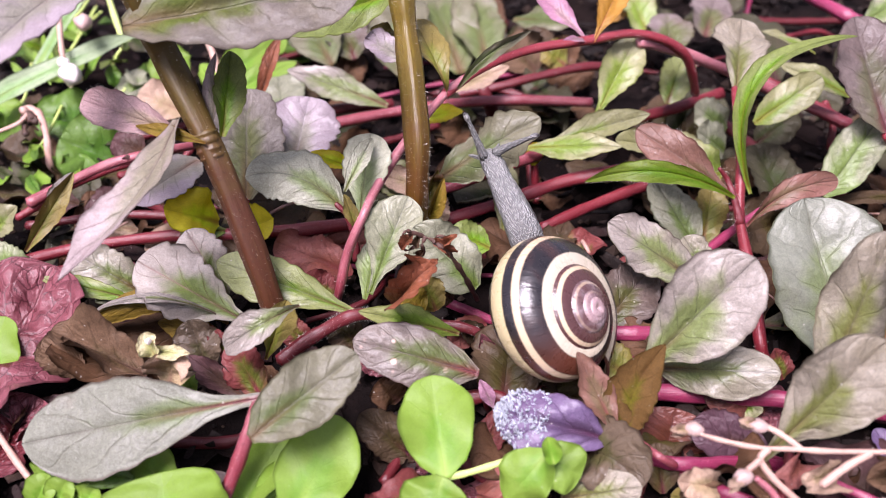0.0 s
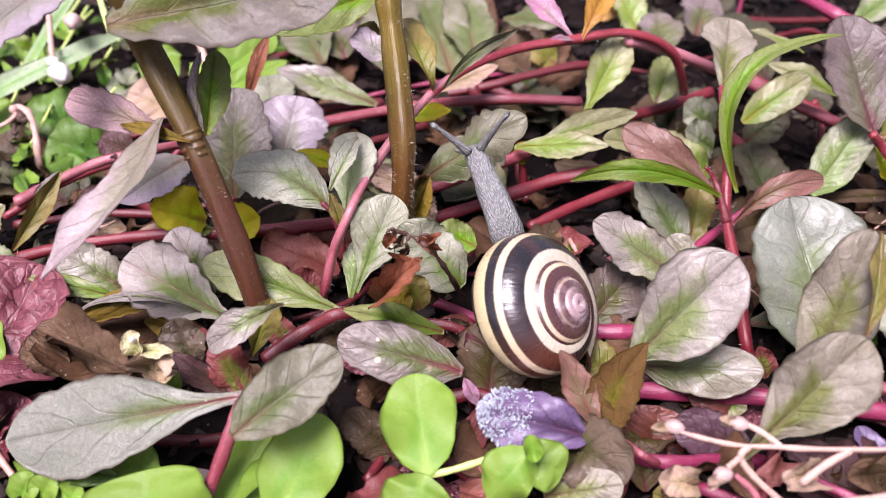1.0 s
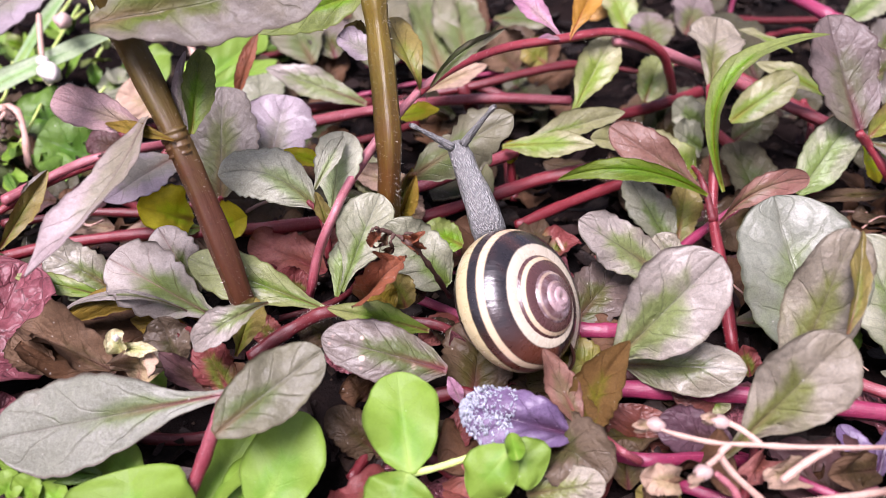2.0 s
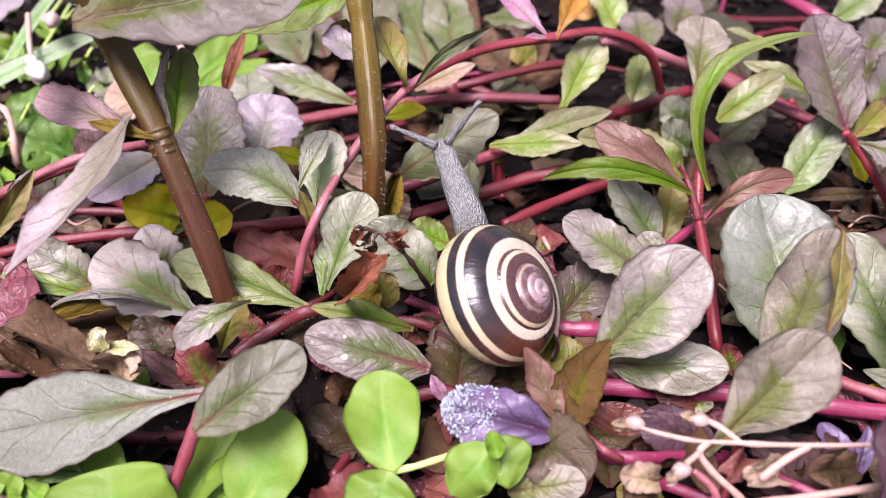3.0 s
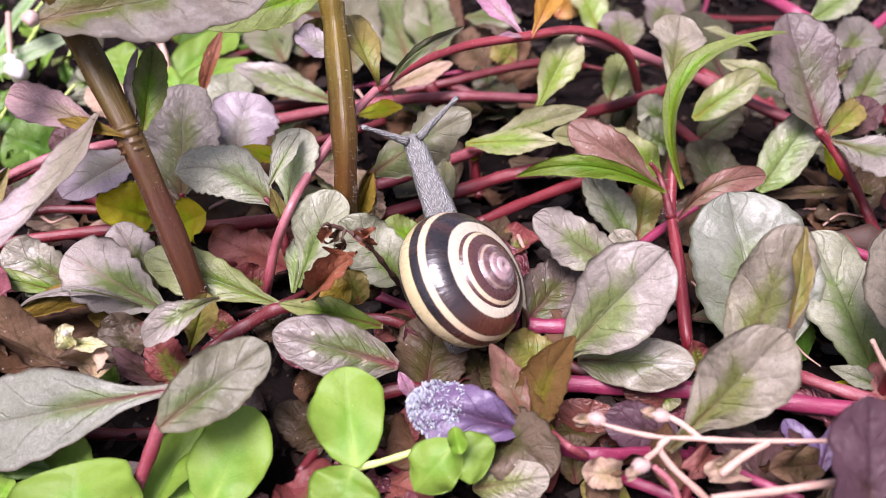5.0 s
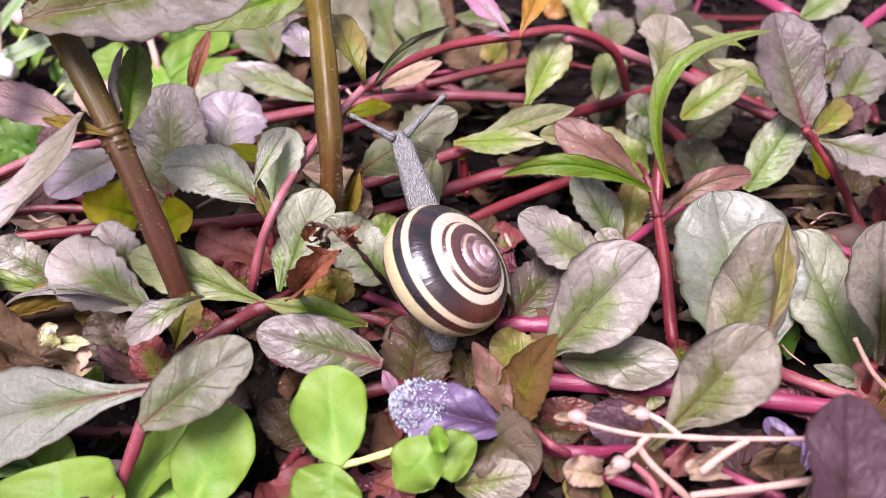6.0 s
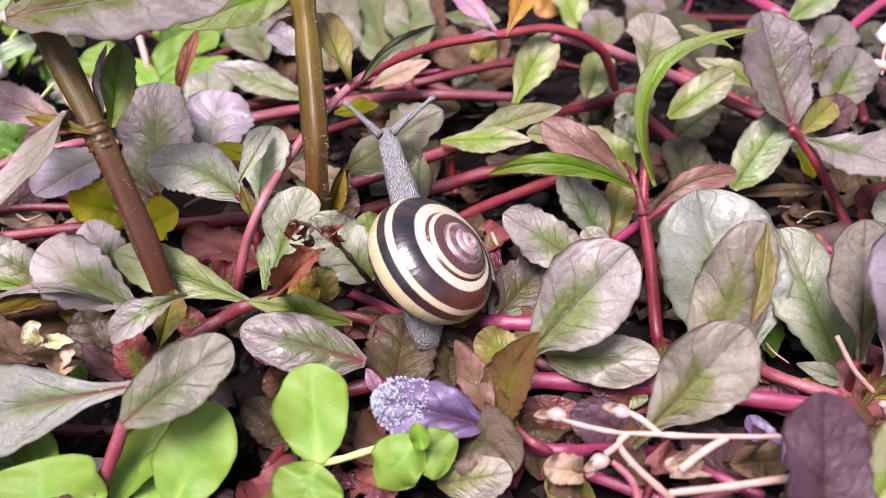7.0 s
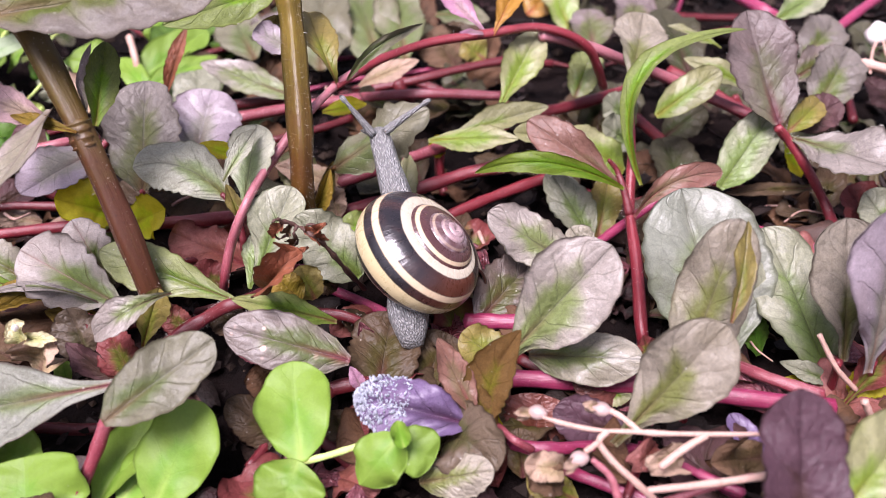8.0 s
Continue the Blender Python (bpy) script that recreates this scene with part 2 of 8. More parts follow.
# grey and pale edge colours include the sky's sheen on the upper sides
LEAF = {
    "bronze": leaf_material("leaf_bronze", (0.100, 0.100, 0.030), (0.150, 0.117, 0.110), (0.130, 0.035, 0.035), (0.075, 0.050, 0.040), net_depth=0.45),
    "mauve": leaf_material("leaf_mauve", (0.280, 0.225, 0.250), (0.330, 0.270, 0.325), (0.200, 0.130, 0.090), (0.170, 0.120, 0.140), coat=0.1, net_depth=0.1),
    "pale": leaf_material("leaf_pale", (0.190, 0.200, 0.095), (0.295, 0.258, 0.245), (0.150, 0.075, 0.040), (0.085, 0.075, 0.055), coat=0.15, drawn=0.34, rough=0.31),
    "greybronze": leaf_material("leaf_grey_bronze", (0.160, 0.180, 0.065), (0.290, 0.265, 0.220), (0.140, 0.085, 0.030), (0.075, 0.065, 0.045), coat=0.15, drawn=0.34, rough=0.31),
    "greygreen": leaf_material("leaf_grey_green", (0.185, 0.225, 0.085), (0.285, 0.290, 0.215), (0.110, 0.160, 0.020), (0.075, 0.085, 0.040), coat=0.05, drawn=0.34, rough=0.33),
    "green": leaf_material("leaf_green", (0.145, 0.215, 0.028), (0.225, 0.255, 0.095), (0.160, 0.090, 0.030), (0.080, 0.100, 0.025), coat=0.1, net_depth=0.1),
    "palegreen": leaf_material("leaf_pale_green", (0.190, 0.240, 0.040), (0.262, 0.256, 0.138), (0.210, 0.200, 0.020), (0.130, 0.140, 0.035), coat=0.1, net_depth=0.1),
    "lime": leaf_material("leaf_lime", (0.175, 0.315, 0.026), (0.200, 0.330, 0.040), (0.280, 0.420, 0.070), (0.280, 0.440, 0.080), rough=0.5, trans=0.35, veins=4.0, drawn=0.05, grain=0.35, coat=0, net_depth=0.1),
    "deepgreen": leaf_material("leaf_deep_green", (0.085, 0.190, 0.020), (0.110, 0.210, 0.030), (0.080, 0.150, 0.020), (0.065, 0.150, 0.030), trans=0.3, net_depth=0.1),
    # base colour raised to stand for light shining through the leaf
    "yellow": leaf_material("leaf_yellow_underside", (0.800, 0.820, 0.030), (0.760, 0.720, 0.050), (0.380, 0.260, 0.030), (0.340, 0.300, 0.030), rough=0.5, trans=0.75, grain=0.5, net_depth=0.1),
    "olive": leaf_material("leaf_olive", (0.221, 0.204, 0.034), (0.255, 0.204, 0.060), (0.255, 0.102, 0.051), (0.128, 0.102, 0.034), trans=0.35, net_depth=0.1),
    "mustard": leaf_material("leaf_mustard", (0.187, 0.119, 0.017), (0.221, 0.145, 0.025), (0.170, 0.076, 0.017), (0.102, 0.060, 0.017), trans=0.3, gloss=0.22),
    "pink": leaf_material("leaf_dusky_pink", (0.190, 0.110, 0.075), (0.225, 0.112, 0.088), (0.280, 0.060, 0.070), (0.320, 0.200, 0.170), net_depth=0.1),
    "rosy": leaf_material("leaf_rosy", (0.468, 0.255, 0.357), (0.442, 0.221, 0.340), (0.510, 0.340, 0.391), (0.357, 0.102, 0.204), net_depth=0.1),
    "orange": leaf_material("leaf_orange", (0.391, 0.170, 0.025), (0.425, 0.221, 0.043), (0.357, 0.102, 0.034), (0.306, 0.085, 0.025), net_depth=0.1),
    "crimson": leaf_material("leaf_crimson", (0.150, 0.018, 0.030), (0.260, 0.080, 0.105), (0.100, 0.006, 0.010), (0.060, 0.006, 0.010), veins=6.0, gloss=0.55, net_depth=2.0, rough=0.34),
    "redgreen": leaf_material("leaf_red_green", (0.140, 0.140, 0.025), (0.180, 0.045, 0.045), (0.200, 0.030, 0.045), (0.180, 0.030, 0.040), gloss=0.22, net_depth=0.45),
    "brown": leaf_material("leaf_dead_brown", (0.060, 0.025, 0.013), (0.110, 0.055, 0.030), (0.050, 0.020, 0.014), (0.040, 0.018, 0.010), rough=0.6, trans=0.15, gloss=0.22),
    "tan": leaf_material("leaf_dead_tan", (0.400, 0.260, 0.190), (0.460, 0.320, 0.250), (0.320, 0.190, 0.120), (0.260, 0.150, 0.100), rough=0.65, trans=0.2),
    "cream": leaf_material("petal_cream", (0.620, 0.550, 0.320), (0.680, 0.620, 0.420), (0.550, 0.480, 0.200), (0.500, 0.420, 0.200), rough=0.6, trans=0.3),
    "rust": leaf_material("leaf_rust", (0.220, 0.060, 0.028), (0.270, 0.085, 0.042), (0.080, 0.020, 0.010), (0.060, 0.015, 0.010), rough=0.5),
    "darkpurple": leaf_material("leaf_dark_purple", (0.075, 0.035, 0.035), (0.100, 0.050, 0.055), (0.085, 0.045, 0.025), (0.050, 0.022, 0.028), rough=0.4, gloss=0.22),
    "lilac": leaf_material("leaf_lilac", (0.105, 0.052, 0.140), (0.160, 0.105, 0.220), (0.150, 0.040, 0.085), (0.085, 0.030, 0.090), rough=0.32, coat=0.1, net_depth=0.1),
    "dun": leaf_material("leaf_dun", (0.075, 0.052, 0.020), (0.088, 0.058, 0.036), (0.090, 0.025, 0.025), (0.045, 0.028, 0.018), rough=0.35, gloss=0.22, net_depth=0.45),
    "speckled": leaf_material("leaf_speckled", (0.115, 0.125, 0.050), (0.205, 0.170, 0.160), (0.170, 0.040, 0.045), (0.110, 0.070, 0.065), dots=0.8, coat=0.1, drawn=0.34),
    "grass": leaf_material("leaf_grass_green", (0.190, 0.330, 0.012), (0.235, 0.290, 0.085), (0.22, 0.20, 0.02), (0.14, 0.2, 0.02), trans=0.4, drawn=0.12, net_depth=0.1),
    "bright": leaf_material("leaf_bright_grey", (0.215, 0.228, 0.145), (0.232, 0.246, 0.210), (0.120, 0.130, 0.025), (0.090, 0.090, 0.055), coat=0.15, drawn=0.34, rough=0.32),
    # dimness of the back rows is put into this leaf colour
    "shade": leaf_material("leaf_shaded_green", (0.05, 0.06, 0.022), (0.075, 0.07, 0.045), (0.08, 0.035, 0.03), (0.04, 0.04, 0.02), gloss=0.22),
    "grey": leaf_material("leaf_grey", (0.125, 0.138, 0.059), (0.174, 0.165, 0.113), (0.140, 0.090, 0.040), (0.085, 0.075, 0.050), net_depth=0.1),
    "redrib": leaf_material("leaf_red_ribbed", (0.165, 0.185, 0.095), (0.228, 0.235, 0.195), (0.220, 0.050, 0.060), (0.130, 0.095, 0.080), drawn=0.22, coat=0.05, net_depth=0.1),
    "lavender": leaf_material("leaf_lavender", (0.260, 0.200, 0.190), (0.330, 0.260, 0.280), (0.2, 0.16, 0.12), (0.2, 0.15, 0.17), net_depth=0.1),
    "amber": leaf_material("leaf_amber", (0.300, 0.245, 0.028), (0.290, 0.165, 0.060), (0.270, 0.250, 0.030), (0.200, 0.080, 0.030), trans=0.58, net_depth=0.1),
    "silver": leaf_material("leaf_silver_green", (0.335, 0.365, 0.215), (0.450, 0.455, 0.375), (0.16, 0.16, 0.035), (0.12, 0.12, 0.07), coat=0.03, drawn=0.34, net_depth=0.45),
    "slate": leaf_material("leaf_slate", (0.13, 0.125, 0.065), (0.19, 0.15, 0.155), (0.15, 0.06, 0.05), (0.09, 0.07, 0.06), gloss=0.22),
    "sage": leaf_material("leaf_sage", (0.120, 0.135, 0.035), (0.185, 0.160, 0.150), (0.170, 0.120, 0.060), (0.100, 0.100, 0.060), gloss=0.3, drawn=0.3),
    "plum": leaf_material("leaf_plum", (0.075, 0.030, 0.036), (0.100, 0.050, 0.070), (0.090, 0.050, 0.030), (0.060, 0.030, 0.035), rough=0.4, gloss=0.3),
    "wine": leaf_material("leaf_wine_bronze", (0.135, 0.110, 0.085), (0.168, 0.130, 0.128), (0.110, 0.022, 0.028), (0.075, 0.050, 0.048), drawn=0.4, net_depth=0.45),
    "mahogany": leaf_material("leaf_dead_mahogany", (0.120, 0.032, 0.024), (0.155, 0.050, 0.040), (0.090, 0.020, 0.018), (0.070, 0.018, 0.016), rough=0.3, trans=0.2, gloss=0.5, net_depth=0.45),
    "rosewood": leaf_material("leaf_faded_red", (0.280, 0.080, 0.075), (0.350, 0.130, 0.120), (0.200, 0.040, 0.040), (0.160, 0.030, 0.035), rough=0.42, trans=0.35, gloss=0.3),
    "smoky": leaf_material("leaf_smoky_purple", (0.125, 0.120, 0.065), (0.195, 0.172, 0.165), (0.140, 0.090, 0.040), (0.090, 0.075, 0.070), gloss=0.22, drawn=0.34, net_depth=0.8),
    "umber": leaf_material("leaf_dead_umber", (0.100, 0.055, 0.030), (0.150, 0.088, 0.055), (0.090, 0.045, 0.028), (0.070, 0.035, 0.022), rough=0.6, trans=0.15, gloss=0.22),
    "dusk": leaf_material("leaf_dusky_mauve", (0.500, 0.320, 0.320), (0.550, 0.360, 0.385), (0.250, 0.190, 0.030), (0.240, 0.130, 0.160)),
    "taupe": leaf_material("leaf_taupe", (0.170, 0.160, 0.060), (0.290, 0.255, 0.215), (0.150, 0.105, 0.040), (0.110, 0.085, 0.055), rough=0.4, drawn=0.3),
    "ribbed": leaf_material("leaf_ribbed", (0.160, 0.190, 0.060), (0.340, 0.300, 0.290), (0.170, 0.110, 0.070), (0.230, 0.115, 0.095), drawn=0.45, rough=0.4, net_depth=0.15),
    "sepia": leaf_material("leaf_sepia", (0.100, 0.085, 0.036), (0.140, 0.100, 0.070), (0.090, 0.045, 0.030), (0.060, 0.042, 0.026), rough=0.4),
    "sheath": leaf_material("leaf_backlit_green", (0.165, 0.285, 0.012), (0.200, 0.285, 0.030), (0.220, 0.250, 0.020), (0.160, 0.250, 0.020), trans=0.6, drawn=0.12, net_depth=0.1),
    "blade": leaf_material("grass_blade", (0.255, 0.375, 0.180), (0.345, 0.435, 0.285), (0.225, 0.330, 0.075), (0.210, 0.315, 0.120), veins=0.0, net_depth=0.1),
}
UNDER = {
    "bronze": "pale", "mauve": "mauve", "pale": "palegreen", "greybronze": "olive", "greygreen": "palegreen", "green": "palegreen", "palegreen": "palegreen",
    "speckled": "olive", "pink": "olive", "rosy": "rosy", "lilac": "darkpurple",
}


def stalk_material(name, low, high, streak, hi_z, lo_z, rough=0.38):
    """A stalk whose colour runs from low to high with the height above the soil, with fine lengthwise streaks."""
    m, nt, bs, out = shader(name)
    geo = nt.nodes.new("ShaderNodeNewGeometry")
    sep = nt.nodes.new("ShaderNodeSeparateXYZ")
    nt.links.new(geo.outputs["Position"], sep.inputs[0])
    tc = nt.nodes.new("ShaderNodeTexCoord")
    mp = nt.nodes.new("ShaderNodeMapping")
    mp.inputs["Scale"].default_value = (3.0, 26.0, 1.0)
    nt.links.new(tc.outputs["UV"], mp.inputs[0])
    lines = noise_node(nt, 1.0, 3, 0.6, mp.outputs[0])
    big = noise_node(nt, 160.0, 3)
    fine = noise_node(nt, 1800.0, 3)
    z = math_node(nt, "ADD", sep.outputs[2], math_node(nt, "MULTIPLY_ADD", big, 0.02, -0.01))
    col = mix_col(nt, ramp01(nt, z, lo_z, hi_z), low, high)
    col = mix_col(nt, math_node(nt, "MULTIPLY", ramp01(nt, lines, 0.5, 0.75), 0.5), col, streak)
    col = mix_col(nt, math_node(nt, "MULTIPLY", ramp01(nt, fine, 0.55, 0.7), 0.5), col, tuple(c * 0.5 for c in low))
    pale = noise_node(nt, 3600.0, 2)
    col = mix_col(nt, math_node(nt, "MULTIPLY", ramp01(nt, pale, 0.62, 0.74), 0.35), col, tuple(min(1.0, c * 1.6 + 0.04) for c in streak))
    nt.links.new(col, bs.inputs["Base Color"])
    bs.inputs["Roughness"].default_value = rough
    bs.inputs["Subsurface Weight"].default_value = 0.15
    bs.inputs["Subsurface Radius"].default_value = (0.002, 0.001, 0.0008)
    bump(nt, bs, math_node(nt, "ADD", lines, math_node(nt, "MULTIPLY", fine, 0.5)), 0.3, 0.0004)
    return m


STALK = {
    "flower": stalk_material("stalk_flowering", (0.066, 0.019, 0.006), (0.080, 0.052, 0.008), (0.085, 0.038, 0.009), 0.048, 0.030, 0.5),
    "olive": stalk_material("stalk_olive", (0.085, 0.033, 0.004), (0.125, 0.085, 0.006), (0.14, 0.10, 0.008), 0.050, 0.026, 0.45),
    "red": stalk_material("stalk_red", (0.14, 0.010, 0.016), (0.20, 0.021, 0.03), (0.32, 0.085, 0.09), 0.03, 0.005, 0.42),
    "crimson": stalk_material("stalk_crimson", (0.09, 0.008, 0.011), (0.125, 0.012, 0.017), (0.2, 0.042, 0.045), 0.03, 0.005, 0.42),
    "pink": stalk_material("stalk_pink", (0.17, 0.022, 0.032), (0.40, 0.15, 0.17), (0.48, 0.25, 0.27), 0.033, 0.010),
    "magenta": stalk_material("stalk_magenta", (0.19, 0.014, 0.05), (0.27, 0.036, 0.09), (0.38, 0.12, 0.17), 0.03, 0.004, 0.38),
    "straw": stalk_material("stalk_straw", (0.42, 0.25, 0.20), (0.48, 0.31, 0.25), (0.54, 0.40, 0.33), 0.03, 0.005, 0.55),
    "lime": stalk_material("stalk_lime", (0.44, 0.56, 0.14), (0.48, 0.58, 0.2), (0.55, 0.6, 0.3), 0.03, 0.005, 0.45),
    "dry": stalk_material("stalk_dry", (0.05, 0.024, 0.016), (0.07, 0.032, 0.022), (0.13, 0.065, 0.045), 0.03, 0.01, 0.65),
}


def hair_material():
    m, nt, bs, out = shader("plant_hair")
    bs.inputs["Base Color"].default_value = (0.60, 0.56, 0.50, 1)
    bs.inputs["Roughness"].default_value = 0.4
    return m


def soil_material():
    m, nt, bs, out = shader("shadowed_soil")
    a, b = noise_node(nt, 60.0, 6, 0.65), noise_node(nt, 700.0, 5, 0.7)
    # darker than real soil: the shadow between the plants is put in here
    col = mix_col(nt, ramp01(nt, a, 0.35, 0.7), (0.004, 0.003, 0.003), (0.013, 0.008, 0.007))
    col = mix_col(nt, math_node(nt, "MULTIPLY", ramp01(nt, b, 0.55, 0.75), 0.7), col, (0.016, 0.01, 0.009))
    nt.links.new(col, bs.inputs["Base Color"])
    bs.inputs["Roughness"].default_value = 0.75
    bs.inputs["Specular IOR Level"].default_value = 0.05
    bump(nt, bs, math_node(nt, "ADD", a, b), 1.0, 0.0012)
    return m


def grain_material():
    m, nt, bs, out = shader("soil_crumb")
    geo = nt.nodes.new("ShaderNodeNewGeometry")
    rr = nt.nodes.new("ShaderNodeValToRGB")
    cr = rr.color_ramp
    # crumb colours also hold the shadow of the gaps
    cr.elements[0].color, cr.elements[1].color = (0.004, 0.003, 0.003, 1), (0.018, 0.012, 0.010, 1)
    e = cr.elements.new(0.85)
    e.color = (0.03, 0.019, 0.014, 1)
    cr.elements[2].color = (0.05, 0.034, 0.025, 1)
    nt.links.new(geo.outputs["Random Per Island"], rr.inputs[0])
    nt.links.new(rr.outputs[0], bs.inputs["Base Color"])
    bs.inputs["Roughness"].default_value = 0.75
    bs.inputs["Specular IOR Level"].default_value = 0.12
    bump(nt, bs, noise_node(nt, 2500.0, 3), 0.6, 0.0004)
    return m


def chip_material():
    """Small litter: bits of dead leaf and stalk in browns, tans and faded purples, darkened for the shadow in the gaps.
    """
    m, nt, bs, out = shader("litter_bits")
    geo = nt.nodes.new("ShaderNodeNewGeometry")
    rr = nt.nodes.new("ShaderNodeValToRGB")
    cr = rr.color_ramp
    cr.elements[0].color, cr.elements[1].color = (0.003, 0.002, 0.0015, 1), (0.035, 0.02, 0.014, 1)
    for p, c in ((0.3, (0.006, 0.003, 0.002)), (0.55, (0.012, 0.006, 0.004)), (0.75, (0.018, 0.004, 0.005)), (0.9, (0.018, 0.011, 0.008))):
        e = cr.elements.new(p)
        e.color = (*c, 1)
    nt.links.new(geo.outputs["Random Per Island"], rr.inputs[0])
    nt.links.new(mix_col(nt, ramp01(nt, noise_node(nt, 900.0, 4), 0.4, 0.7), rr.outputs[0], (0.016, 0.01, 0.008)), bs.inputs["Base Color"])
    bs.inputs["Roughness"].default_value = 0.6
    bs.inputs["Specular IOR Level"].default_value = 0.2
    bump(nt, bs, noise_node(nt, 1500.0, 4), 0.7, 0.0005)
    return m


def shell_material():
    m, nt, bs, out = shader("shell_banded")
    tc = nt.nodes.new("ShaderNodeTexCoord")
    sep = nt.nodes.new("ShaderNodeSeparateXYZ")
    nt.links.new(tc.outputs["UV"], sep.inputs[0])
    u, v = sep.outputs[0], sep.outputs[1]
    wob = noise_node(nt, 260.0, 3)
    vv = math_node(nt, "ADD", v, math_node(nt, "MULTIPLY_ADD", wob, 0.016, -0.008))
    vv = math_node(nt, "SUBTRACT", vv, math_node(nt, "MINIMUM", math_node(nt, "MULTIPLY", math_node(nt, "MAXIMUM", math_node(nt, "SUBTRACT", 0.84, u), 0.0), 1.1), 0.13))
    rr = nt.nodes.new("ShaderNodeValToRGB")
    cr = rr.color_ramp
    cream, straw, tan, dark, brown = (0.48, 0.42, 0.32), (0.46, 0.38, 0.215), (0.50, 0.38, 0.25), (0.012, 0.010, 0.012), (0.035, 0.018, 0.015)
    stops = shell_bands(cream, straw, tan, dark, brown)
    cr.elements[0].position, cr.elements[0].color = stops[0][0], (*stops[0][1], 1)
    cr.elements[1].position, cr.elements[1].color = stops[-1][0], (*stops[-1][1], 1)
    for p, c in stops[1:-1]:
        e = cr.elements.new(p)
        e.color = (*c, 1)
    nt.links.new(vv, rr.inputs[0])
    # growth lines and the worn, lilac-brown spire
    mp = nt.nodes.new("ShaderNodeMapping")
    mp.inputs["Scale"].default_value = (620.0, 5.0, 1.0)
    nt.links.new(tc.outputs["UV"], mp.inputs[0])
    lines = noise_node(nt, 1.0, 3, 0.6, mp.outputs[0])
    wide = nt.nodes.new("ShaderNodeMapping")
    wide.inputs["Scale"].default_value = (140.0, 2.0, 1.0)
    nt.links.new(tc.outputs["UV"], wide.inputs[0])
    soft_lines = noise_node(nt, 1.0, 4, 0.65, wide.outputs[0])
    fine = noise_node(nt, 1300.0, 4)
    col = rr.outputs[0]
    lighter = math_node(nt, "MULTIPLY", ramp01(nt, wob, 0.45, 0.75), 0.14)
    col = mix_col(nt, lighter, col, (0.13, 0.045, 0.03), "LIGHTEN")
    # the dark bands pale to chestnut along one stretch just after they come out from under the lip, and here and there on the older whorls
    along = nt.nodes.new("ShaderNodeCombineXYZ")
    nt.links.new(math_node(nt, "MULTIPLY", u, 38.0), along.inputs[0])
    patch = ramp01(nt, noise_node(nt, 1.0, 1, 0.5, along.outputs[0]), 0.54, 0.68)
    col = mix_col(nt, math_node(nt, "MULTIPLY", patch, 0.2), col, (0.115, 0.042, 0.026), "LIGHTEN")
    chestnut = math_node(nt, "MULTIPLY", ramp01(nt, u, 0.818, 0.824), ramp01(nt, u, 0.872, 0.835))
    chestnut = math_node(nt, "MULTIPLY", chestnut, math_node(nt, "MULTIPLY_ADD", soft_lines, 0.5, 0.45))
    col = mix_col(nt, chestnut, col, (0.125, 0.036, 0.018), "LIGHTEN")
    col = mix_col(nt, math_node(nt, "MULTIPLY", ramp01(nt, u, 0.80, 0.75), 0.75), col, (0.085, 0.032, 0.030), "LIGHTEN")
    soft = noise_node(nt, 420.0, 3)
    col = mix_col(nt, math_node(nt, "MULTIPLY", ramp01(nt, soft, 0.4, 0.7), 0.35), col, (0.62, 0.45, 0.34), "DARKEN")
    old = ramp01(nt, u, 0.62, 0.46)
    spire = mix_col(nt, ramp01(nt, wob, 0.4, 0.65), (0.10, 0.048, 0.048), (0.30, 0.235, 0.25))
    col = mix_col(nt, math_node(nt, "MULTIPLY", old, 0.75), col, spire)
    col = mix_col(nt, math_node(nt, "MULTIPLY", ramp01(nt, u, 0.36, 0.24), 0.7), col, (0.38, 0.26, 0.27))
    col = mix_col(nt, math_node(nt, "MULTIPLY", ramp01(nt, lines, 0.6, 0.8), 0.22), col, (0.30, 0.2, 0.14))
    nt.links.new(col, bs.inputs["Base Color"])
    dull = math_node(nt, "ADD", math_node(nt, "MULTIPLY", fine, 0.16), math_node(nt, "MULTIPLY_ADD", soft_lines, 0.3, 0.06))
    nt.links.new(dull, bs.inputs["Roughness"])
    bs.inputs["Specular IOR Level"].default_value = 0.65
    bs.inputs["Coat Weight"].default_value = 0.2
    bs.inputs["Coat Roughness"].default_value = 0.24
    relief = math_node(nt, "ADD", math_node(nt, "MULTIPLY", lines, 0.7), math_node(nt, "MULTIPLY", wob, 0.9))
    relief = math_node(nt, "ADD", relief, math_node(nt, "MULTIPLY", soft_lines, 1.6))
    bump(nt, bs, relief, 0.3, 0.0003)
    return m


def shell_bands(cream, straw, tan, dark, brown):
    out = []
    # place round the whorl's section, from below the outer edge (0) over the outside to the suture (1), and the colour from there on
    bands = ((0.0, tan), (0.28, dark), (0.36, straw), (0.51, dark), (0.595, tan), (0.655, dark), (0.83, cream), (0.985, brown))
    for i, (p, c) in enumerate(bands):
        out.append((p + (0.006 if i else 0), c))
        if i + 1 < len(bands):
            out.append((bands[i + 1][0] - 0.006, c))
    return out


